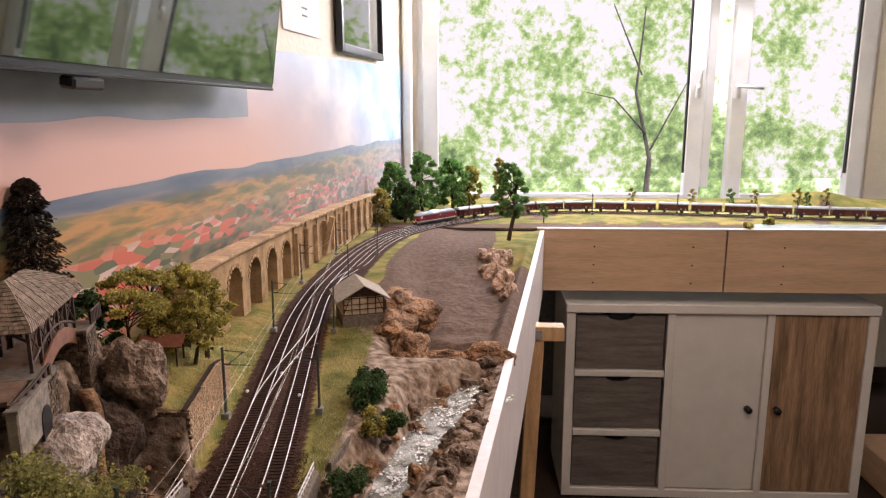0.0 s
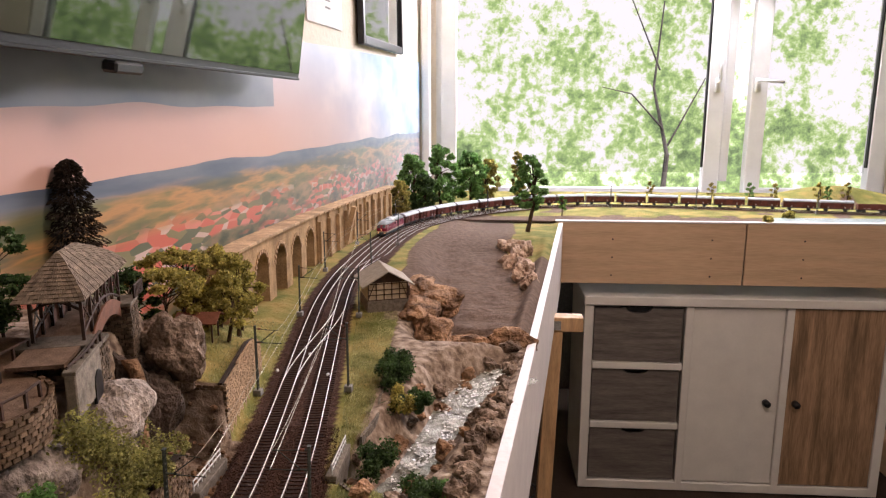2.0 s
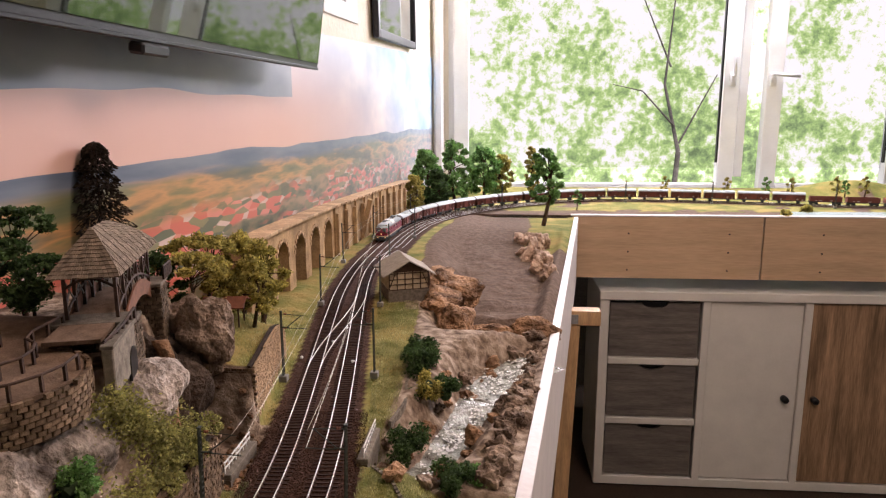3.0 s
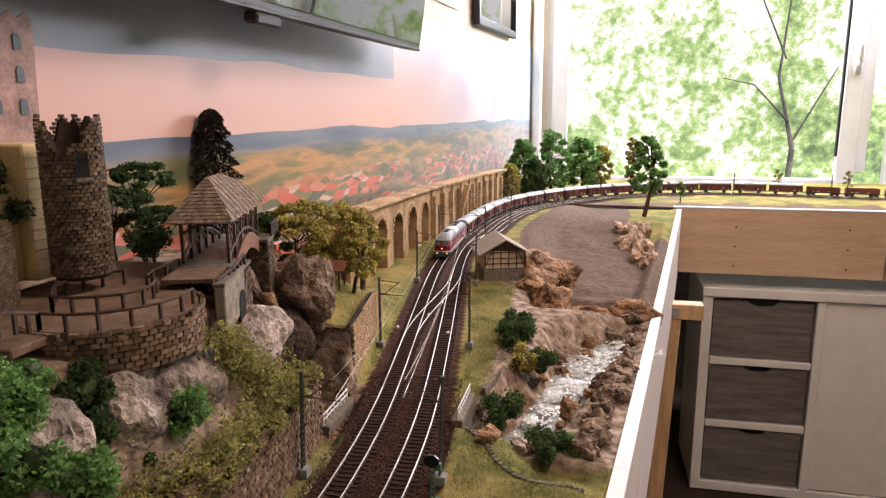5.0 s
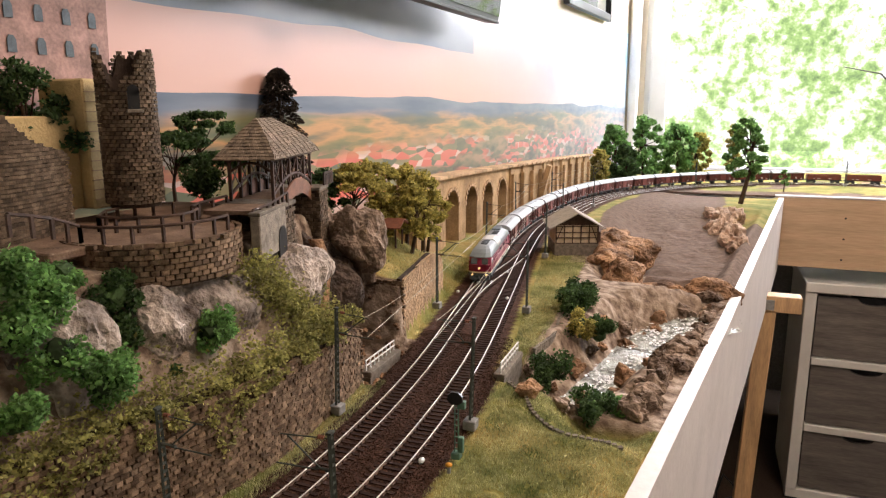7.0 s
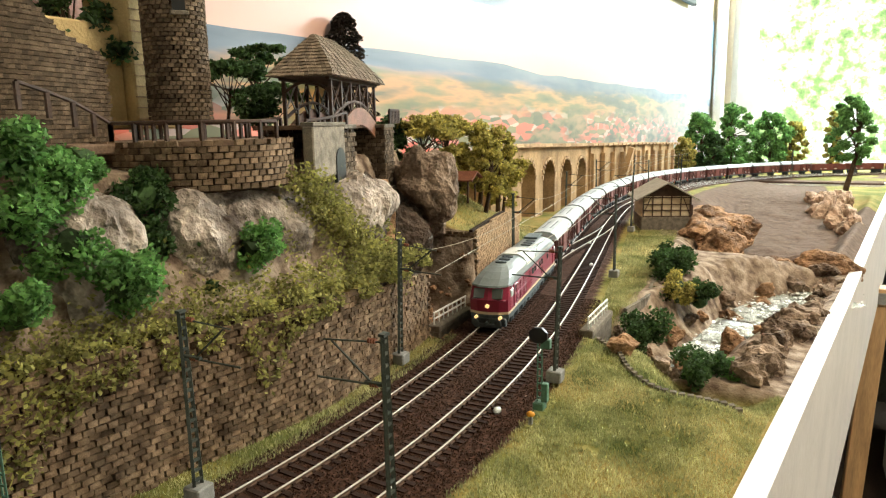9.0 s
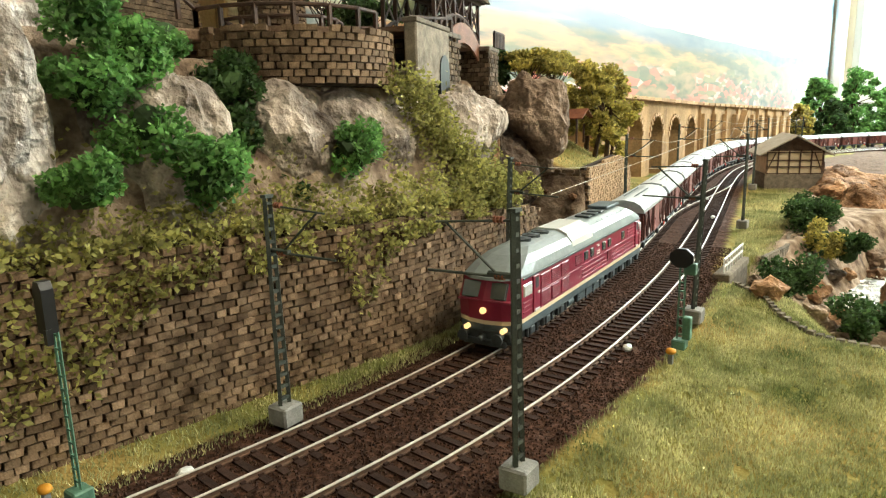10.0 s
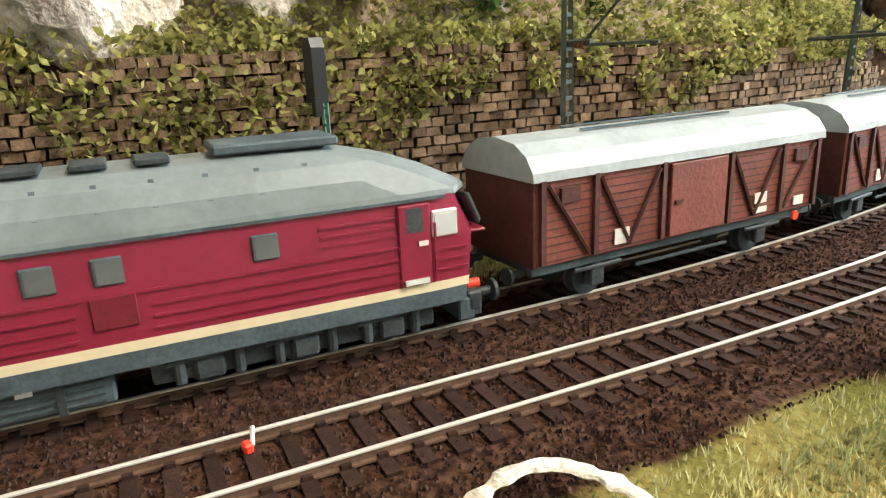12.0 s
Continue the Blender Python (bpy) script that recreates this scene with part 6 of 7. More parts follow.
    tagged(from_lists("foam", v, f, M["foam"], st), "white broken foam", kind="stuff")
    pond = wall_box("pond", 1.50, 2.05, 2.478, 2.60, -0.042, -0.0345, M["pond"], "pale shallow pond on the far arm", "pond")


def build_fence(points, name="timber_fence", h=0.011, step=0.013):
    fc = thing(name, "dark timber post and rail fence on the terrace", "fence", group="terrace fences")
    line = spline([(*p,) for p in points], 0.002)
    s = np.r_[0, np.cumsum(np.linalg.norm(np.diff(line, axis=0), axis=1))]
    n = max(1, round(s[-1] / step))
    last = None
    for k in range(n + 1):
        p = [float(np.interp(s[-1] * k / n, s, line[:, i])) for i in range(3)]
        part("post", boxed(p[0], p[1], p[2] + h / 2 - 0.001, 0.0020, 0.0020, h + 0.002), M["timber"], fc)
        if last:
            bm = bmesh.new()
            rod(bm, (last[0], last[1], last[2] + h), (p[0], p[1], p[2] + h), 0.0011, 6)
            part("rail", bm, M["timber"], fc)
        last = p


def build_castle():
    cx, cy, r = 0.070, 0.290, 0.062
    ter = thing("castle_terrace", "round terrace with a brown sandstone parapet wall", "terrace", kind="structure")
    bm = bmesh.new()
    bmesh.ops.create_cone(bm, cap_ends=True, segments=48, radius1=r - 0.001, radius2=r - 0.002, depth=0.027, matrix=Matrix.Translation((cx, cy, 0.1375)))
    part("core", bm, M["mortar"], ter)
    ter.matrix_basis = Matrix.Translation((0, 0, 0.0125))

    def place(s):
        a = -2.0 + s / r
        return cx + (r - 0.0006) * math.cos(a), cy + (r - 0.0006) * math.sin(a), a + math.pi / 2

    masonry(ter, place, r * 3.6, 0.125, lambda s: 0.1535, 0.0062, 0.0037, 0.0030, M["brick"], limit=(0.085, 0.20), seed=11, jit=0.0004)
    bm = bmesh.new()
    box(bm, 0.020, 0.315, 0.1505, 0.11, 0.23, 0.006, bevel=0.001)
    bmesh.ops.create_cone(bm, cap_ends=True, segments=40, radius1=r - 0.004, radius2=r - 0.004, depth=0.004, matrix=Matrix.Translation((cx, cy, 0.1520)))
    part("path", bm, M["deck"], ter, "dusty brown path surface")
    zt = 0.1665
    arcp = [(cx + (r - 0.006) * math.cos(a), cy + (r - 0.006) * math.sin(a), zt) for a in np.linspace(-1.7, 0.35, 8)]
    build_fence(arcp, step=0.019)
    build_fence([(0.092, 0.165, 0.186), (0.080, 0.200, 0.178), (arcp[0][0], arcp[0][1], zt)], step=0.018)
    build_fence([(0.040, 0.270, zt), (0.062, 0.272, zt), (0.088, 0.292, zt), (0.082, 0.325, zt), (0.060, 0.345, zt), (0.062, 0.385, zt + 0.003)], step=0.016)
    build_fence([(0.040, 0.270, zt), (0.018, 0.300, zt), (0.022, 0.335, zt), (0.035, 0.350, zt)], step=0.016)
    build_fence([(0.126, 0.335, zt), (0.122, 0.365, zt + 0.002), (0.112, 0.402, zt + 0.006)], step=0.012)
    # ruined round tower with a broken crown and an arched window
    tw = thing("ruined_tower", "dark stone round tower with a broken crown", "tower", Matrix.Translation((0.019, -0.042, 0.025)))
    tx, ty, tr = -0.003, 0.372, 0.0205
    crown = lambda s: 0.268 + 0.010 * math.sin(3 * s / tr + 1.0) - 0.006 * (math.sin(9 * s / tr) > 0.3) - 0.018 * math.exp(-((s / tr - 4.9) / 0.5) ** 2)

    def tplace(s):
        a = s / tr
        return tx + tr * math.cos(a), ty + tr * math.sin(a), a + math.pi / 2

    bm = bmesh.new()
    n = 40
    inner, outer = [], []
    for k in range(n):
        a = 2 * math.pi * k / n
        c = crown(tr * a) - 0.003
        outer.append([(tx + (tr - 0.0012) * math.cos(a), ty + (tr - 0.0012) * math.sin(a), z) for z in (0.152, c)])
        inner.append([(tx + (tr - 0.0055) * math.cos(a), ty + (tr - 0.0055) * math.sin(a), z) for z in (0.20, c)])
    ov = [[bm.verts.new(p) for p in q] for q in outer]
    iv = [[bm.verts.new(p) for p in q] for q in inner]
    for k in range(n):
        j = (k + 1) % n
        bm.faces.new((ov[k][0], ov[j][0], ov[j][1], ov[k][1]))
        bm.faces.new((iv[j][0], iv[k][0], iv[k][1], iv[j][1]))
        bm.faces.new((ov[k][1], ov[j][1], iv[j][1], iv[k][1]))
    part("shaft", bm, M["mortar"], tw)
    masonry(tw, tplace, 2 * math.pi * tr, 0.155, crown, 0.0044, 0.0030, 0.0032, M["stonegrey"], limit=(0.085, 0.135), seed=13, jit=0.0003)
    bm = bmesh.new()
    rod(bm, (tx, ty, 0.2155), (tx, ty, 0.2172), tr + 0.0012, 40)
    part("string_course", bm, M["stonegrey"], tw)
    a = -0.55
    wx, wy = tx + (tr + 0.0012) * math.cos(a), ty + (tr + 0.0012) * math.sin(a)
    turn = Matrix.Translation((wx, wy, 0)) @ Matrix.Rotation(a, 4, "Z")
    # solid black arch on the face takes the place of the window's shaded inside
    bm = bmesh.new()
    box(bm, -0.0022, 0, 0.236, 0.006, 0.0085, 0.014, m=turn)
    bmesh.ops.create_cone(bm, cap_ends=True, segments=16, radius1=0.00425, radius2=0.00425, depth=0.006, matrix=turn @ Matrix.Translation((-0.0022, 0, 0.243)) @ Matrix.Rotation(math.pi / 2, 4, "Y"))
    part("window_opening", bm, M["black"], tw, "black arched block standing in for the window's inner shade")
    part("window_sill", boxed(0, 0, 0.2275, 0.006, 0.012, 0.003, bevel=0.0005, m=turn), M["greystone"], tw)
    # unpainted cream blocks of the unfinished castle
    cb = thing("castle_blocks", "unpainted cream foam walls of the unfinished castle", "model wall", Matrix.Translation((0.012, -0.024, 0.022)))
    bm = bmesh.new()
    box(bm, -0.052, 0.362, 0.204, 0.050, 0.042, 0.104, bevel=0.0015)
    part("tower_block", bm, M["yellow"], cb)
    part("wall_block", boxed(-0.056, 0.270, 0.190, 0.040, 0.140, 0.074, bevel=0.0015), M["yellow"], cb)
    for k in range(12):
        part("course", boxed(-0.0266, 0.362, 0.160 + k * 0.0078, 0.0012, 0.0412, 0.0007), M["palewall"], cb)
    # curved ruin wall with worn crown
    rw = thing("ruin_wall", "ruined curved wall of dark round stones", "wall")
    crown2 = lambda s: 0.252 - 0.032 * sstep(0.02, 0.095, s) + 0.004 * math.sin(90 * s)
    place2 = lambda s: (0.030 + 0.006 * math.sin(30 * s) - 0.3 * s, 0.185 + s, math.pi / 2 - 0.25 * math.cos(30 * s))
    v, f = [], []
    for k in range(25):
        s = 0.095 * k / 24
        x, y, _ = place2(s)
        v += [(x - 0.001, y, 0.150), (x - 0.001, y, crown2(s)), (x - 0.006, y, crown2(s)), (x - 0.006, y, 0.150)]
    for k in range(24):
        for j in range(4):
            f.append((4 * k + j, 4 * k + (j + 1) % 4, 4 * k + 4 + (j + 1) % 4, 4 * k + 4 + j))
    f += [(0, 1, 2, 3), (96, 97, 98, 99)]
    from_lists("core", v, f, M["mortar"], rw)
    masonry(rw, place2, 0.095, 0.155, crown2, 0.0038, 0.0028, 0.0030, M["stonegrey"], seed=17, jit=0.0003)


def build_bridge():
    """The covered timber bridge over the gorge: stone piers, arched trusses, a hipped shingle roof with a bowed outline. y runs along the bridge."""
    br = thing("covered_bridge", "covered timber bridge with a grey shingle roof", "bridge", Matrix.Translation((0.0815, 0.389, 0.174)) @ Matrix.Rotation(radians(17), 4, "Z"))
    x0, x1, y0, y1 = -0.019, 0.019, 0.010, 0.132
    part("deck", boxed(0, 0.055, -0.001, x1 - x0 + 0.002, 0.205, 0.003), M["deck"], br)
    for a, c, w in ((-0.004, 0.024, 0.032), (0.122, 0.156, 0.030)):
        pier = part("pier", boxed(0.002, (a + c) / 2, -0.034, 2 * w - 0.004, c - a, 0.064), M["mortar"], br, "grey brown stone pier")
        for face in (0, 1):
            pl = (lambda s, a=a, w=w: (w, a + s, math.pi / 2)) if face == 0 else (lambda s, a=a, w=w: (-w + 0.004 + s, a - 0.0002, 0.0))
            masonry(pier, pl, (c - a) if face == 0 else 2 * w - 0.004, -0.066, lambda s: -0.003, 0.0058, 0.0038, 0.0028, M["stonegrey"], seed=21 + face, jit=0.0003)
        part("cap", boxed(0.002, (a + c) / 2, -0.001, 2 * w, c - a + 0.003, 0.0034, bevel=0.0005), M["greystone"], pier)
    ramp_ = part("ramp_wall", boxed(0.030, -0.038, -0.018, 0.008, 0.066, 0.036, bevel=0.001), M["greystone"], br)
    # black arch shape on the solid wall, its colour standing for shade within
    bm = bmesh.new()
    prism(bm, [(-0.028, -0.046), (-0.008, -0.046), (-0.008, -0.026)] + [(-0.018 + 0.010 * math.cos(a), -0.026 + 0.010 * math.sin(a)) for a in np.linspace(0, math.pi, 9)[1:]], 0.0325, 0.0348, "X")
    part("arch_opening", bm, M["black"], ramp_, "black block standing in for the shade in a low arch")
    part("coping", boxed(0.030, -0.038, 0.001, 0.0095, 0.068, 0.003, bevel=0.0005), M["greystone"], ramp_)
    for x in (x0, x1):
        for k in range(6):
            part("post", boxed(x, y0 + (y1 - y0) * k / 5, 0.018, 0.0026, 0.0026, 0.038), M["timber"], br)
        for k in range(5):
            ya, yb = y0 + (y1 - y0) * k / 5, y0 + (y1 - y0) * (k + 1) / 5
            for za, zb in ((0.010, 0.034), (0.034, 0.010)):
                bm = bmesh.new()
                rod(bm, (x, ya, za), (x, yb, zb), 0.0008, 5)
                part("brace", bm, M["concrete"] if x == x0 else M["timber"], br)
        bm = bmesh.new()
        pts = [(x, y0 + (y1 - y0) * k / 12, 0.006 + 0.014 * math.sin(math.pi * k / 12)) for k in range(13)]
        tube(bm, pts, 0.0014)
        part("arch_beam", bm, M["timber"], br)
        bm = bmesh.new()
        n = 12
        low = [(y0 + 0.012 + (y1 - y0 - 0.014) * k / n, -0.016 + 0.016 * math.sin(math.pi * k / n)) for k in range(n + 1)]
        high = [(y, z + 0.015) for y, z in low]
        prism(bm, low + high[::-1], x + (0.002 if x == x1 else -0.0035), x + (0.0035 if x == x1 else -0.002), "X")
        part("side_boarding", bm, SIDEBOARD, br, "red-brown arched side boarding")
        part("wall_plate", boxed(x, (y0 + y1) / 2, 0.0365, 0.0030, y1 - y0 + 0.012, 0.0030), M["timber"], br)
    for y in (y0, y1):
        bm = bmesh.new()
        pts = [(x0 + (x1 - x0) * k / 10, y, 0.026 + 0.008 * math.sin(math.pi * k / 10)) for k in range(11)]
        tube(bm, pts, 0.0012)
        part("portal_arch", bm, M["timber"], br)
    roof = thing_part("roof", br)
    ze, zr, ya, yb, hw, n = 0.037, 0.072, -0.006, 0.146, 0.0265, 13
    for k in range(n):
        t0, t1 = k / n, min(1.0, (k + 1) / n + 0.02)
        prof = lambda t: (hw * (1 - t ** 1.15) + 0.0004, ze + (zr - ze) * t)
        (w0, z0), (w1, z1) = prof(t0), prof(t1)
        la0, la1 = ya + 0.036 * t0, ya + 0.036 * t1
        lb0, lb1 = yb - 0.075 * t0 ** 1.7, yb - 0.075 * t1 ** 1.7
        bm = bmesh.new()
        up = 0.0010
        quads = [[(w0, la0, z0 + up), (w0, lb0, z0 + up), (w1, lb1, z1), (w1, la1, z1)],
                 [(-w0, lb0, z0 + up), (-w0, la0, z0 + up), (-w1, la1, z1), (-w1, lb1, z1)],
                 [(-w0, la0, z0 + up), (w0, la0, z0 + up), (w1, la1, z1), (-w1, la1, z1)],
                 [(w0, lb0, z0 + up), (-w0, lb0, z0 + up), (-w1, lb1, z1), (w1, lb1, z1)]]
        for q in quads:
            m = max(1, int((Vector(q[0]) - Vector(q[1])).length / 0.0036))
            a, c, d, e = (Vector(p) for p in q)
            nrm = (c - a).cross(e - a).normalized()
            for i in range(m):
                u0, u1 = i / m + 0.004, (i + 1) / m - 0.004
                low = [a.lerp(c, u0), a.lerp(c, u1)]
                hi = [e.lerp(d, u1), e.lerp(d, u0)]
                lift = nrm * 0.0004 * ((i * 7 + k * 3) % 4) / 3
                top = [bm.verts.new(p + lift) for p in low + hi]
                bot = [bm.verts.new(p - nrm * 0.0010) for p in low + hi]
                bm.faces.new(top)
                for j in range(4):
                    bm.faces.new((top[j], bot[j], bot[(j + 1) % 4], top[(j + 1) % 4]))
        part("shingle_course", bm, M["shingle"], roof)
    bm = bmesh.new()
    loft(bm, [[(-hw + 0.003, ya + 0.003, ze), (hw - 0.003, ya + 0.003, ze), (hw - 0.003, yb - 0.003, ze), (-hw + 0.003, yb - 0.003, ze)],
              [(-0.001, ya + 0.037, zr - 0.004), (0.001, ya + 0.037, zr - 0.004), (0.001, yb - 0.076, zr - 0.004), (-0.001, yb - 0.076, zr - 0.004)]])
    part("roof_core", bm, M["timber"], roof)
    build_fence([(0.071, 0.532, 0.177), (0.063, 0.562, 0.177)], step=0.005)


def thing_part(name, parent):
    ob = new(name)
    ob.empty_display_size = 0.01
    ob.parent = parent
    return ob


SIDEBOARD = material("red_brown_boarding", (0.20, 0.085, 0.045), 0.7, 0.25, 90, 0.2)


def build_buildings():
    # half-timbered hut beside the track
    hut = thing("half_timbered_hut", "small half-timbered hut with a grey roof", "hut", Matrix.Translation((0.2265, 1.150, 0.010)) @ Matrix.Rotation(radians(20), 4, "Z"))
    w, d, h = 0.076, 0.085, 0.035
    part("plinth", boxed(0, 0, -0.006, w + 0.003, d + 0.003, 0.026, bevel=0.0005), M["greystone"], hut)
    body = part("wall", boxed(0, 0, 0.006 + h / 2, w, d, h), M["hutwall"], hut)
    for k in range(6):
        x = -w / 2 + 0.001 + k * (w - 0.002) / 5
        part("stud", boxed(x, -d / 2 - 0.0005, 0.006 + h / 2, 0.0018, 0.0014, h), M["timber"], body)
    for z in (0.008, 0.018, 0.0275, 0.039):
        part("stud_rail", boxed(0, -d / 2 - 0.0006, z, w, 0.0013, 0.0016), M["timber"], body)
    for k in range(6):
        y = -d / 2 + 0.001 + k * (d - 0.002) / 5
        part("stud", boxed(w / 2 + 0.0005, y, 0.006 + h / 2, 0.0014, 0.0018, h), M["timber"], body)
    for x0, x1 in ((-w / 2, -w / 2 + 0.012), (w / 2, w / 2 - 0.012)):
        bm = bmesh.new()
        rod(bm, (x0, -d / 2 - 0.0006, 0.009), (x1, -d / 2 - 0.0006, 0.038), 0.0008, 5)
        part("diagonal_brace", bm, M["timber"], body)
    bm = bmesh.new()
    prism(bm, [(-w / 2, h + 0.006), (w / 2, h + 0.006), (0, h + 0.026)], -d / 2, d / 2, "Y")
    part("gable", bm, M["timber"], hut)
    for s in (-1, 1):
        bm = bmesh.new()
        ow = w / 2 + 0.012
        prism(bm, [(s * ow, h - 0.001), (0, h + 0.0275), (0, h + 0.0295), (s * ow, h + 0.0012)], -d / 2 - 0.010, d / 2 + 0.010, "Y")
        part("roof_slope", bm, M["hutroof"], hut)
    part("lean_to", boxed(w / 2 + 0.007, 0.012, 0.012, 0.012, 0.03, 0.02), M["timber"], hut)
    # open shed with a red-brown roof above the stone wall
    sh = thing("open_shed", "small open shed with a red-brown roof", "shed", Matrix.Translation((0.075, 0.668, 0.086)) @ Matrix.Rotation(radians(8), 4, "Z"))
    for x in (-0.018, 0.018):
        for y in (-0.014, 0.014):
            part("post", boxed(x, y, 0.012, 0.0018, 0.0018, 0.026), M["timber"], sh)
    for s in (-1, 1):
        bm = bmesh.new()
        prism(bm, [(s * 0.022, 0.024), (0, 0.033), (0, 0.0345), (s * 0.022, 0.0255)], -0.026, 0.026, "Y")
        bmesh.ops.rotate(bm, verts=bm.verts, cent=(0, 0, 0), matrix=Matrix.Rotation(radians(90), 3, "Z"))
        part("roof_slope", bm, M["redroof"], sh)
    part("back_wall", boxed(-0.018, 0, 0.013, 0.002, 0.028, 0.024), M["timber"], sh)
    # culvert portal with white railings where the stream passes under the line
    for sgn, cx, cy in ((1, 0.274, 0.540), (-1, 0.150, 0.500)):
        cv = thing("culvert_bridge", "small stone culvert with a white railing", "bridge", Matrix.Translation((cx, cy, 0)), group="culverts")
        part("coping", boxed(0, 0, -0.002, 0.012, 0.070, 0.006, bevel=0.0008), M["greystone"], cv)
        bm = bmesh.new()
        pts = [(-0.035, -0.055), (-0.012, -0.055), (-0.012, -0.035)] + [(-0.012 * math.cos(a), -0.035 + 0.012 * math.sin(a)) for a in np.linspace(0, math.pi, 9)] + [(0.012, -0.055), (0.035, -0.055), (0.035, -0.005), (-0.035, -0.005)]
        prism(bm, pts, -0.004, 0.005, "X")
        part("portal", bm, M["greystone"], cv)
        # flat black slab in the portal, painted as the shade under the line
        part("dark_pipe", boxed(-0.006 * sgn, 0, -0.036, 0.003, 0.026, 0.032), M["black"], cv)
        rl = thing_part("railing", cv)
        for k in range(8):
            part("baluster", boxed(0.001 * sgn, -0.032 + k * 0.0091, 0.006, 0.0010, 0.0010, 0.011), M["white"], rl)
        for z in (0.006, 0.0115):
            part("rail", boxed(0.001 * sgn, 0, z, 0.0011, 0.066, 0.0013), M["white"], rl)
    # footbridge-like timber props at the pit
    pr = thing("timber_props", "weathered timber props against the rock", "props")
    for a, c in (((0.335, 1.10, -0.045), (0.345, 1.10, 0.005)), ((0.345, 1.115, -0.045), (0.322, 1.14, 0.005)), ((0.352, 1.10, -0.045), (0.352, 1.10, -0.012))):
        bm = bmesh.new()
        rod(bm, a, c, 0.0012, 6)
        part("prop", bm, M["bark"], pr)
    # stone kerb curving between the meadow and the stream
    kerb = thing("stone_kerb", "row of small grey kerb stones beside the meadow", "kerb", kind="structure")
    line = spline([(0.283, 0.500, 0), (0.306, 0.478, 0), (0.322, 0.450, 0), (0.350, 0.432, 0), (0.378, 0.432, 0), (0.402, 0.440, 0)], 0.0048)
    me = brick_mesh("stone", M["greystone"], 0.0042, 0.0030, 0.0034, 31)
    for p, q in zip(line, line[1:]):
        o = new("stone", me)
        o.matrix_basis = Matrix.Translation((p[0], p[1], ground_at(p[0], p[1]) + 0.001)) @ Matrix.Rotation(math.atan2(q[1] - p[1], q[0] - p[0]), 4, "Z")
        o.parent = kerb
    line = spline([(0.287, 0.60, 0), (0.296, 0.66, 0), (0.290, 0.72, 0), (0.300, 0.78, 0), (0.303, 0.84, 0)], 0.0048)
    for p, q in zip(line, line[1:]):
        for z in (0.0, -0.0034, -0.0068):
            o = new("stone", me)
            o.matrix_basis = Matrix.Translation((p[0], p[1], -0.004 + z)) @ Matrix.Rotation(math.atan2(q[1] - p[1], q[0] - p[0]), 4, "Z")
            o.parent = kerb
    lv = thing("point_lever", "small red and white point lever between rails", "lever", Matrix.Translation((0.214, 0.050, -0.003)))
    part("weight", boxed(0.0, 0.0, 0.0016, 0.0026, 0.0018, 0.0022, bevel=0.0004), M["marker"], lv)
    bm = bmesh.new()
    rod(bm, (0, 0.001, 0.0015), (-0.0035, 0.0025, 0.0035), 0.0005, 6)
    part("lever_arm", bm, M["locopanel"], lv)
    # broken plaster crust at the near rim
    cr = thing("plaster_crust", "cut cream plaster crust at the layout rim", "plaster edge")
    bm = bmesh.new()
    pts = [(0.258, 0.064, -0.004), (0.2545, 0.072, -0.002), (0.2535, 0.081, 0.0), (0.2560, 0.089, 0.0), (0.2620, 0.0925, 0.0), (0.2700, 0.0950, -0.001), (0.282, 0.095, -0.004), (0.296, 0.090, -0.008)]
    line = spline(pts, 0.0012)
    rings = []
    for k, p in enumerate(line):
        w = 0.0019 + 0.0020 * noise.noise(Vector((k * 0.4, 0, 0)))
        h = 0.0007 + 0.0006 * noise.noise(Vector((k * 0.5, 3, 0)))
        q = line[min(k + 1, len(line) - 1)] - line[max(k - 1, 0)]
        q = q / np.linalg.norm(q)
        nx, ny = q[1], -q[0]
        rings.append([(p[0] + nx * w * math.cos(a), p[1] + ny * w * math.cos(a), p[2] + h * math.sin(a)) for a in np.linspace(0, 2 * math.pi, 9)[:-1]])
    loft(bm, rings)
    part("crust", bm, M["crumb"], cr, smooth=False)
    bm = bmesh.new()
    rock(bm, (0.276, 0.066, -0.0085), (0.026, 0.024, 0.006), 3, 0.12, 3)
    part("board_patch", bm, M["deck"], cr)


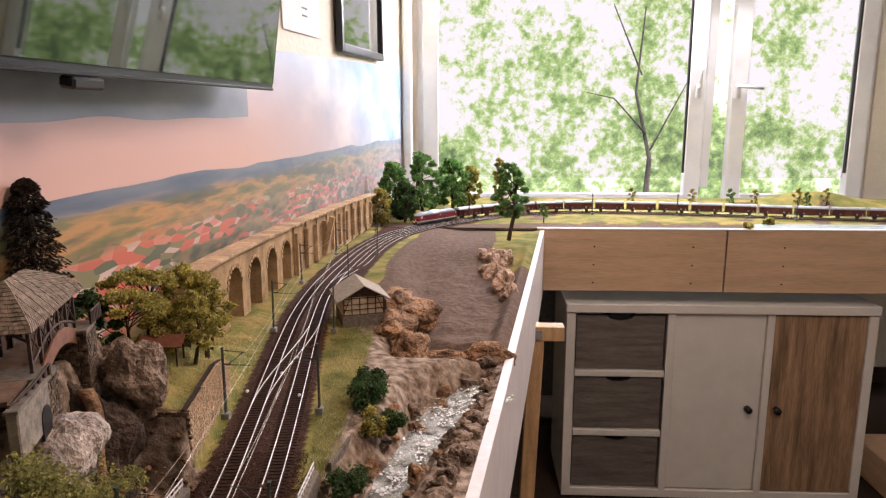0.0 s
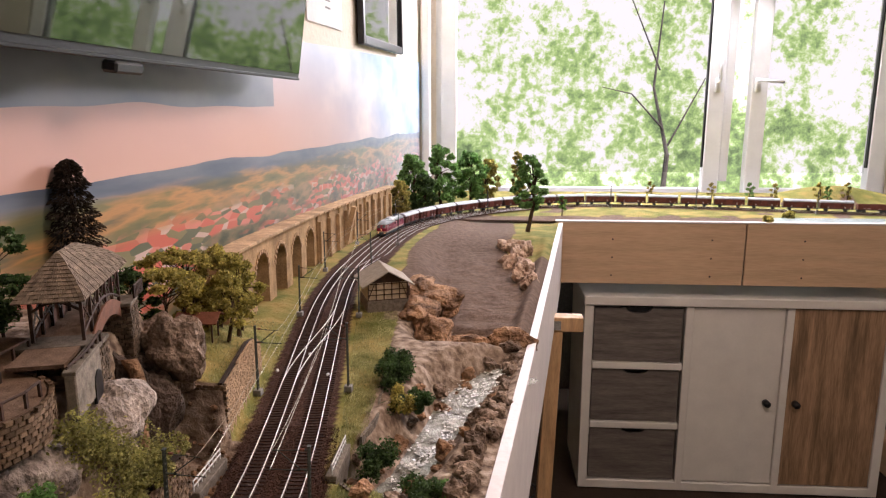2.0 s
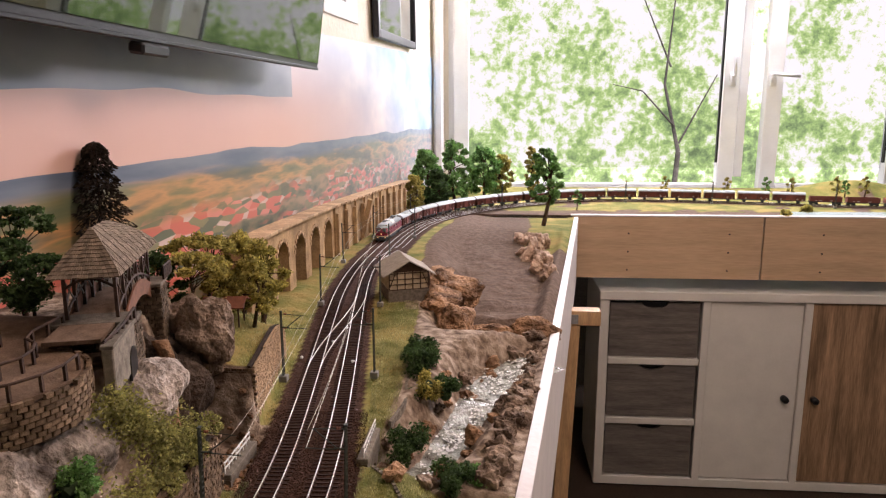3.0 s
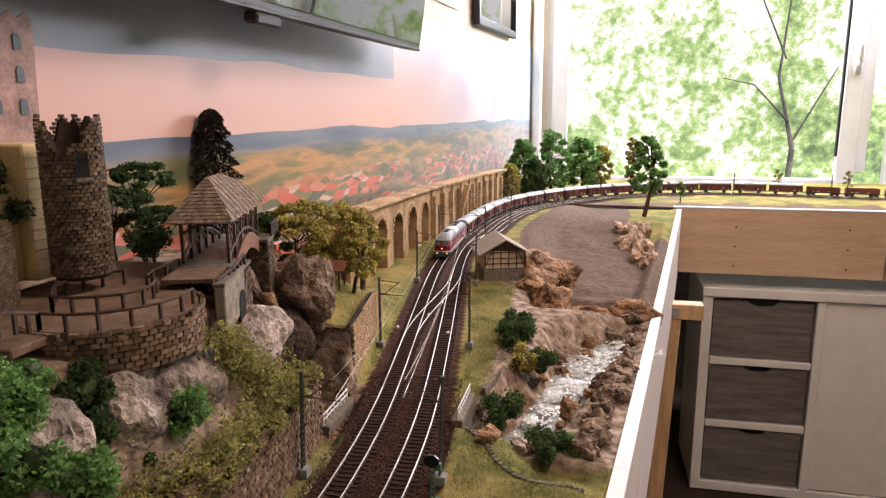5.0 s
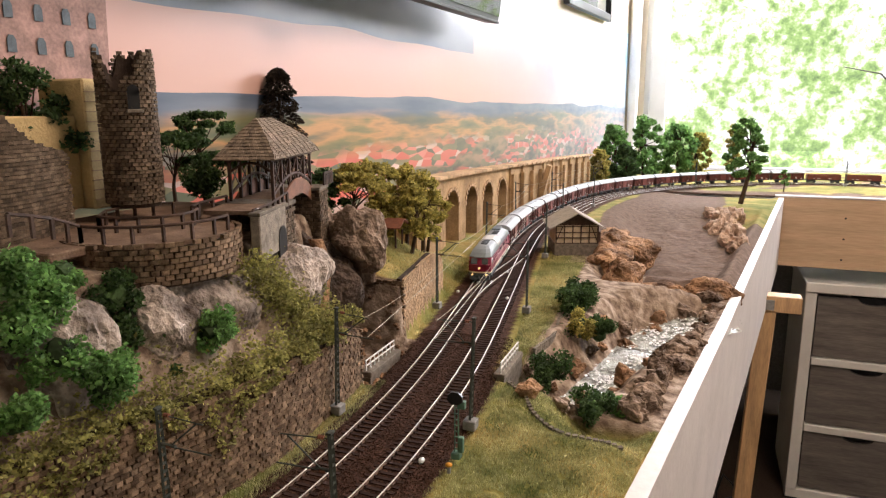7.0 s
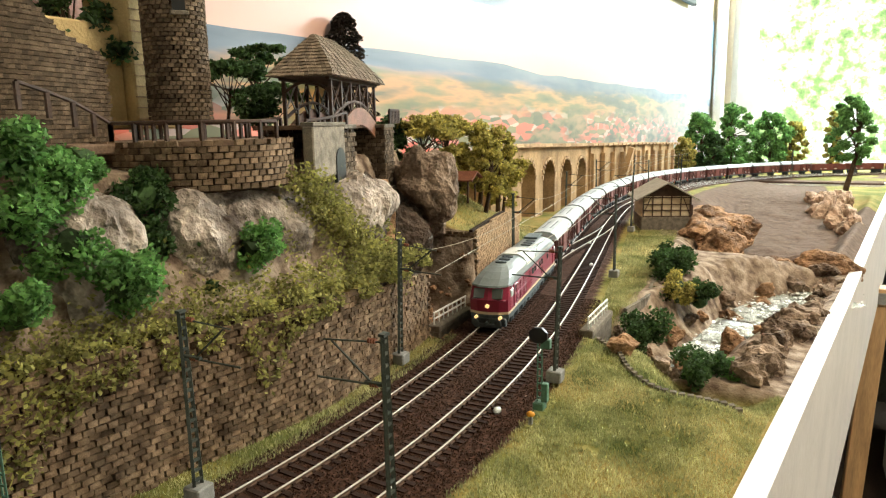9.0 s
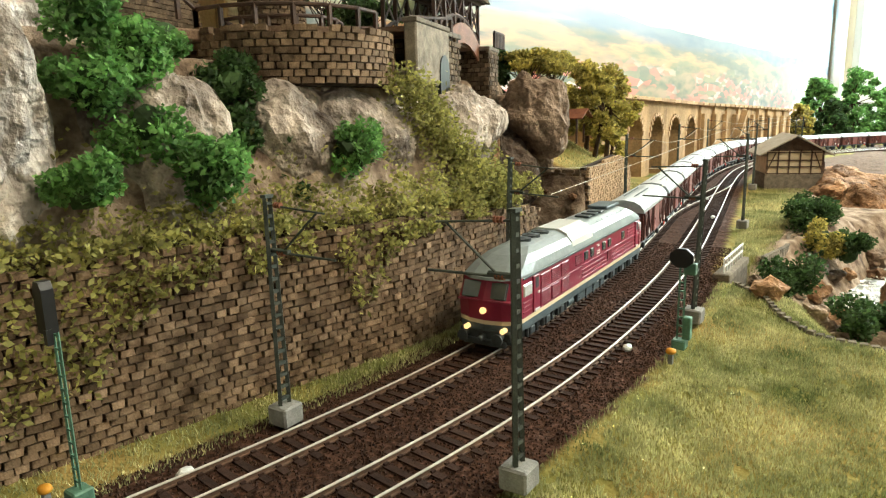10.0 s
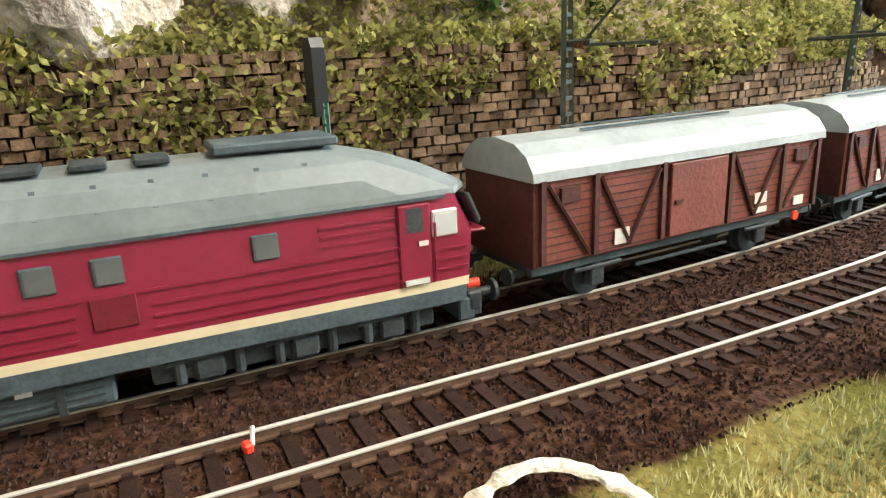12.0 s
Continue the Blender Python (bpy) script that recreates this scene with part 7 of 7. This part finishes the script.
# ---------------------------------------------------------------- plants
def build_tree(x, y, z, h, spread, leaf, label, seed, clumps=14, blades=240, size=0.0022, umbrella=False, category="tree", group="trees", low=0.28):
    rng = random.Random(seed)
    tree = thing("tree", label, category, group=group)
    bm = bmesh.new()
    top = Vector((x + rng.uniform(-0.1, 0.1) * h, y + rng.uniform(-0.1, 0.1) * h, z + h * 0.72))
    mid = Vector((x, y, z)).lerp(top, 0.5) + Vector((rng.uniform(-0.04, 0.04) * h, rng.uniform(-0.04, 0.04) * h, 0))
    rod(bm, (x, y, z - 0.004), mid, h * 0.030, 7, h * 0.020)
    rod(bm, mid, top, h * 0.020, 7, h * 0.010)
    v, f = [], []
    for k in range(clumps):
        a = k * 2.4 + rng.uniform(-0.4, 0.4)
        t = (k + 0.5) / clumps
        if umbrella:
            rad, zz = spread * math.sqrt(t) * 0.95, z + h * (0.80 + 0.14 * (1 - t) + rng.uniform(-0.06, 0.04))
        else:
            rad, zz = spread * (0.25 + 0.75 * math.sin(math.pi * min(1, 0.18 + 0.8 * t))) * rng.uniform(0.4, 0.85), z + h * (low + (0.94 - low) * t)
        c = Vector((x + rad * math.cos(a), y + rad * math.sin(a), zz))
        rod(bm, mid.lerp(top, rng.uniform(0.1, 0.9)), c, h * 0.008, 5, h * 0.003)
        cr = spread * rng.uniform(0.22, 0.38)
        leaves(v, f, c, (cr, cr, cr * (0.45 if umbrella else 0.75)), blades, size, rng, shell=0.35)
    part("trunk", bm, M["bark"], tree)
    from_lists("crown", v, f, leaf, tree)
    return tree


def build_bush(x, y, z, r, leaf, label, seed, n=900, size=0.0021, group="bushes"):
    rng = random.Random(seed)
    b = thing("bush", label, "bush", group=group)
    v, f = [], []
    for k in range(7):
        a = k * 2.2
        c = (x + r * 0.7 * math.cos(a) * rng.random(), y + r * 0.8 * math.sin(a) * rng.random(), z + r * rng.uniform(-0.35, 0.5))
        leaves(v, f, c, (r * rng.uniform(0.42, 0.66), r * rng.uniform(0.45, 0.7), r * rng.uniform(0.42, 0.62)), n // 7, size, rng, shell=0.5)
    from_lists("foliage", v, f, leaf, b)
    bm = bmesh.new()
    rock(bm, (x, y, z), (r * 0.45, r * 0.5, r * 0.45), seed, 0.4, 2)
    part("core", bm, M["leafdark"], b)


def build_conifer(x, y, z, h, seed):
    rng = random.Random(seed)
    c = thing("conifer", "tall dark brown conifer with drooping branches", "tree")
    bm = bmesh.new()
    rod(bm, (x, y, z), (x, y, z + h), h * 0.022, 7, h * 0.004)
    part("trunk", bm, M["bark"], c)
    v, f = [], []
    for k in range(9000):
        t = rng.random() ** 0.9
        w = h * 0.235 * (1 - t) ** 0.42 * (0.88 + 0.2 * math.sin(t * 60)) + 0.004
        a = rng.uniform(0, 6.283)
        r = w * math.sqrt(rng.random())
        p = Vector((x + r * math.cos(a), y + r * math.sin(a), z + 0.06 * h + t * h * 0.94 - r * 0.35))
        u = Vector((math.cos(a), math.sin(a), -0.5 + rng.uniform(-0.4, 0.4))).normalized()
        w2 = u.cross(Vector((rng.gauss(0, 1), rng.gauss(0, 1), 1))).normalized()
        s = rng.uniform(0.0016, 0.0036)
        i = len(v)
        v += [p - u * s, p + w2 * s * 0.4, p + u * s, p - w2 * s * 0.4]
        f.append((i, i + 1, i + 2, i + 3))
    from_lists("crown", v, f, M["leafpine"], c)


def build_plants():
    build_conifer(-0.068, 0.660, 0.135, 0.172, 2)
    # loose trees between the shed and the viaduct
    for k, (x, y, z, h, s, m) in enumerate(((0.092, 0.710, 0.066, 0.098, 0.036, "leafolive"), (0.050, 0.640, 0.090, 0.090, 0.044, "leafolive"), (0.082, 0.775, 0.055, 0.118, 0.038, "leafolive"), (0.025, 0.720, 0.080, 0.110, 0.048, "leafolive"),
                                             (0.045, 0.800, 0.060, 0.120, 0.042, "leafolive"), (0.015, 0.620, 0.090, 0.095, 0.040, "leafdark"), (0.058, 0.690, 0.075, 0.075, 0.034, "leafolive"), (0.052, 0.860, 0.030, 0.105, 0.034, "leafolive"))):
        build_tree(x, y, z, h, s, M[m], "olive yellow broadleaf tree above the station wall", 20 + k, clumps=20, blades=260, group="slope trees", umbrella=k in (1, 3))
    for k, (x, y, z, h, s) in enumerate(((-0.035, 0.43, 0.15, 0.085, 0.042), (-0.045, 0.485, 0.15, 0.105, 0.034), (-0.01, 0.455, 0.14, 0.075, 0.035))):
        build_tree(x, y, z, h, s, M["leafdark"], "dark green spreading tree behind the bridge", 40 + k, clumps=13, blades=230, umbrella=True, group="castle trees")
    build_tree(-0.055, 0.30, 0.16, 0.135, 0.045, M["leafdark"], "dense dark green tree behind the castle blocks", 51, clumps=24, blades=260, group="castle trees")
    build_bush(0.005, 0.420, 0.185, 0.024, M["leafdark"], "dark green bush beside the tower", 61, 1500)
    # bushes on the cliff
    cliff = [(0.136, 0.268, 0.103, 0.019, "leafmid"), (0.116, 0.235, 0.112, 0.016, "leafdark"), (0.104, 0.220, 0.138, 0.018, "leafdark"), (0.133, 0.183, 0.098, 0.021, "leafmid"), (0.114, 0.168, 0.118, 0.021, "leafmid"),
             (0.106, 0.170, 0.150, 0.020, "leafmid"), (0.096, 0.190, 0.158, 0.016, "leafmid"), (0.121, 0.236, 0.086, 0.013, "leafdark"), (0.127, 0.131, 0.097, 0.016, "leafmid"), (0.108, 0.150, 0.135, 0.020, "leafmid"),
             (0.112, 0.215, 0.115, 0.015, "leafdark"), (0.100, 0.155, 0.165, 0.018, "leafmid"), (0.118, 0.182, 0.104, 0.014, "leafmid")]
    for k, (x, y, z, r, m) in enumerate(cliff):
        build_bush(x, y, z, r, M[m], "fresh green foam bush on the cliff" if m == "leafmid" else "dark green bush below the terrace", 70 + k, 2100, 0.0017, "cliff bushes")
    # bushes in the valley
    for k, (x, y, z, r, m) in enumerate([(0.308, 0.565, -0.016, 0.022, "leafdark"), (0.362, 0.520, -0.028, 0.022, "leafdark"), (0.300, 0.760, 0.004, 0.024, "leafdark"), (0.292, 0.82, 0.008, 0.024, "leafdark"), (0.316, 0.700, -0.006, 0.022, "leafolive"),
                                         (0.340, 0.715, -0.016, 0.018, "leafdark"), (0.302, 0.690, -0.012, 0.013, "leafdark"), (0.392, 0.53, -0.034, 0.016, "leafmid"), (0.298, 0.79, 0.0, 0.022, "leafdark")]):
        build_bush(x, y, z, r * 1.2, M[m], "dark green bush beside the stream", 90 + k, 2800, 0.0019, "stream bushes")
    # trees of the far arm
    build_tree(0.560, 2.20, -0.03, 0.27, 0.066, M["leafmid"], "tall dark green tree on the layout bend", 110, clumps=26, blades=330, size=0.0045, group="far trees")
    for k, (x, y, h, s, m) in enumerate(((0.10, 2.75, 0.24, 0.085, "leafmid"), (0.21, 2.90, 0.27, 0.10, "leafmid"), (0.34, 3.02, 0.24, 0.095, "leafmid"), (0.42, 3.10, 0.20, 0.06, "leafolive"), (0.16, 2.62, 0.16, 0.06, "leafdark"), (0.08, 2.50, 0.15, 0.05, "leafolive"), (0.56, 3.1, 0.24, 0.04, "leafolive"))):
        build_tree(x, y, -0.035, h, s, M[m], "broadleaf tree in the corner by the window", 120 + k, clumps=26, blades=230, size=0.0065, group="far trees", low=0.08)
    for k, (x, y, h) in enumerate(((0.72, 2.62, 0.085), (1.18, 3.12, 0.10), (1.45, 3.08, 0.10), (1.62, 3.08, 0.10), (1.72, 3.05, 0.10), (1.90, 3.02, 0.11), (1.95, 3.04, 0.09), (2.02, 3.02, 0.11), (2.55, 2.90, 0.14), (2.28, 2.95, 0.07), (2.1, 3.2, 0.08))):
        build_tree(x, y, -0.038, h, h * 0.24, M["leafolive" if k % 3 else "leafmid"], "small rounded tree along the far line", 140 + k, clumps=8, blades=110, size=0.005, group="line trees")
    for k, (x, y) in enumerate(((1.47, 2.475), (1.60, 2.60), (2.06, 2.48), (2.10, 2.53))):
        build_bush(x, y, -0.030, 0.026, M["leafolive"], "olive reed tuft beside the pond", 160 + k, 500, 0.006, "pond reeds")
    # ivy hanging over the retaining wall and climbing the slope
    rng = random.Random(9)
    ivy = thing("ivy", "yellow-green ivy and shrubs along the wall crown", "ivy", kind="stuff")
    v, f = [], []
    hang = [(-0.45, 0.05), (-0.02, 0.008), (0.035, 0.010), (0.050, 0.060), (0.118, 0.062), (0.135, 0.030), (0.155, 0.014), (0.215, 0.010), (0.232, 0.014), (0.244, 0.052), (0.262, 0.050), (0.274, 0.012), (0.35, 0.008), (0.45, 0.006)]
    for _ in range(17000):
        y = rng.uniform(-0.42, 0.445)
        drop = lerp(y, hang) * (0.75 + 0.5 * noise.noise(Vector((y * 60, 0, 0))))
        k = rng.random() ** 1.3
        z = 0.078 - (drop + 0.012) * k
        x = wall_foot(y) + (rng.uniform(-0.012, 0.005) if z > 0.066 else rng.uniform(0.0012, 0.006)) + 0.003 * max(0.0, noise.noise(Vector((y * 50, z * 60, 3))))
        if y > 0.16 and noise.noise(Vector((y * 70, z * 70, 9))) < -0.1:
            continue
        leaves(v, f, (x, y, z), (0.002, 0.002, 0.002), 1, 0.0016, rng)
    for _ in range(16000):
        y = rng.uniform(0.02, 0.42)
        t = rng.random()
        x = wall_foot(y) - 0.004 - 0.035 * t
        z = 0.070 + 0.05 * t + 0.006 * noise.noise(Vector((x * 70, y * 70, 2)))
        dens = 0.15 if y < 0.32 else 0.4
        if t > 0.35 and rng.random() > dens * (0.6 + noise.noise(Vector((x * 50, y * 50, 8)))):
            continue
        leaves(v, f, (x + 0.004, y, z), (0.003, 0.003, 0.002), 1, 0.0015, rng)
    for _ in range(5200):
        t = rng.random()
        y = 0.318 + 0.080 * t + rng.gauss(0, 0.010)
        z = 0.142 - 0.088 * t + rng.gauss(0, 0.005)
        x = 0.134 + 0.020 * t + rng.gauss(0, 0.004)
        leaves(v, f, (x, y, z), (0.002, 0.002, 0.002), 1, 0.0015, rng)
    tagged(from_lists("ivy_leaves", v, f, M["leafivy"], ivy), kind="stuff")
    # turf
    gr = thing("turf", "short olive grass fibres on the meadow", "grass", kind="stuff")
    v, f = [], []

    def tuft(x, y, h):
        z = ground_at(x, y)
        a = rng.uniform(0, 6.283)
        dx, dy = math.cos(a) * 0.00035, math.sin(a) * 0.00035
        lx, ly = rng.gauss(0, 0.35) * h, rng.gauss(0, 0.35) * h
        i = len(v)
        v.extend([(x - dx, y - dy, z - 0.0005), (x + dx, y + dy, z - 0.0005), (x + lx, y + ly, z + h)])
        f.append((i, i + 1, i + 2))

    for _ in range(95000):
        y = rng.uniform(-0.05, 0.50)
        x = rng.uniform(left_x(y) + 0.080, edge_x(y) - 0.002)
        if math.hypot(x - 0.277, y - 0.066) < 0.030:
            continue
        if noise.noise(Vector((x * 90, y * 90, 6))) < -0.5 or (x < left_x(y) + 0.090 and rng.random() < 0.7):
            continue
        tuft(x, y, rng.uniform(0.0010, 0.0030))
    for _ in range(16000):
        y = rng.uniform(0.5, 1.25)
        lo = left_x(y) + lerp(y, GAP) + 0.034
        tuft(rng.uniform(lo, lo + lerp(y, [(0.5, 0.01), (0.62, 0.03), (0.8, 0.05), (1.06, 0.075), (1.25, 0.08)])), y, rng.uniform(0.0015, 0.0038))
    for _ in range(9000):
        y = rng.uniform(-0.1, 0.46)
        tuft(rng.uniform(wall_foot(y) + 0.001, left_x(y) - 0.021), y, rng.uniform(0.001, 0.0030))
    for _ in range(7000):
        y = rng.uniform(0.58, 1.0)
        tuft(rng.uniform(0.02, left_x(y) - 0.030), y, rng.uniform(0.0015, 0.0035))
    tagged(from_lists("grass_blades", v, f, M["turf"], gr), kind="stuff")
    # ballast grains near the camera
    bl = thing("ballast_stones", "brown ballast stones between the rails", "ballast", kind="stuff")
    v, f = [], []
    for _ in range(42000):
        y = rng.uniform(-0.12, 0.62)
        x = left_x(y) + rng.uniform(-0.030, 0.080)
        s = rng.uniform(0.0003, 0.0008)
        z = -0.0031 + rng.uniform(-0.0003, 0.0004)
        i = len(v)
        a = rng.uniform(0, 6.28)
        v += [(x + s * math.cos(a + q * 2.094), y + s * math.sin(a + q * 2.094), z) for q in range(3)] + [(x, y, z + s * 1.2)]
        f += [(i, i + 1, i + 3), (i + 1, i + 2, i + 3), (i + 2, i, i + 3)]
    tagged(from_lists("stones", v, f, BALLASTSTONE, bl), kind="stuff")


BALLASTSTONE = material("ballast_grains", (0.052, 0.029, 0.021), 0.95, 0.3, 120, 0, island=0.6)


# ---------------------------------------------------------------- build
build_room()
build_garden()
build_backdrop()
build_wall_things()
build_furniture()
build_ground()
build_track(LEFT, "nearer hillside railway track with brown sleepers")
build_track(RIGHT, "valley side railway track with brown sleepers")
n0, n1 = int(np.argmin(abs(LEFT[:900, 1] - 0.74))), int(np.argmin(abs(LEFT[:900, 1] - 1.12)))
cross = np.array([LEFT[k] + (RIGHT[k] - LEFT[k]) * sstep(0, 1, (k - n0) / (n1 - n0)) for k in range(n0, n1 + 1)])
cross[:, 2] -= 0.00015
build_track(cross, "crossover track between the two main lines", near=0.0)
m0, m1 = int(np.argmin(abs(RIGHT[:900, 1] - 1.42))), int(np.argmin(abs(RIGHT[:, 0] - 0.62) + (RIGHT[:, 1] < 2.4)))
siding = side_step(RIGHT, 1.0) - RIGHT
siding = np.array([RIGHT[k] + siding[k] * 0.032 * sstep(0, 1, (k - m0) / 45) for k in range(m0, m1)])
siding[:, 2] -= 0.00015
build_track(siding, "siding track on the outer bend", near=0.0)
build_train()
build_masts()
build_signals()
build_retaining_wall()
build_viaduct()
build_rocks()
build_castle()
build_bridge()
build_buildings()
build_plants()


def motions():
    """The train rolls along the hillside track towards the near end."""
    for ob, offset, wheelbase in TRAIN:
        walk(ob, vehicle_rows(offset, wheelbase))


motions()
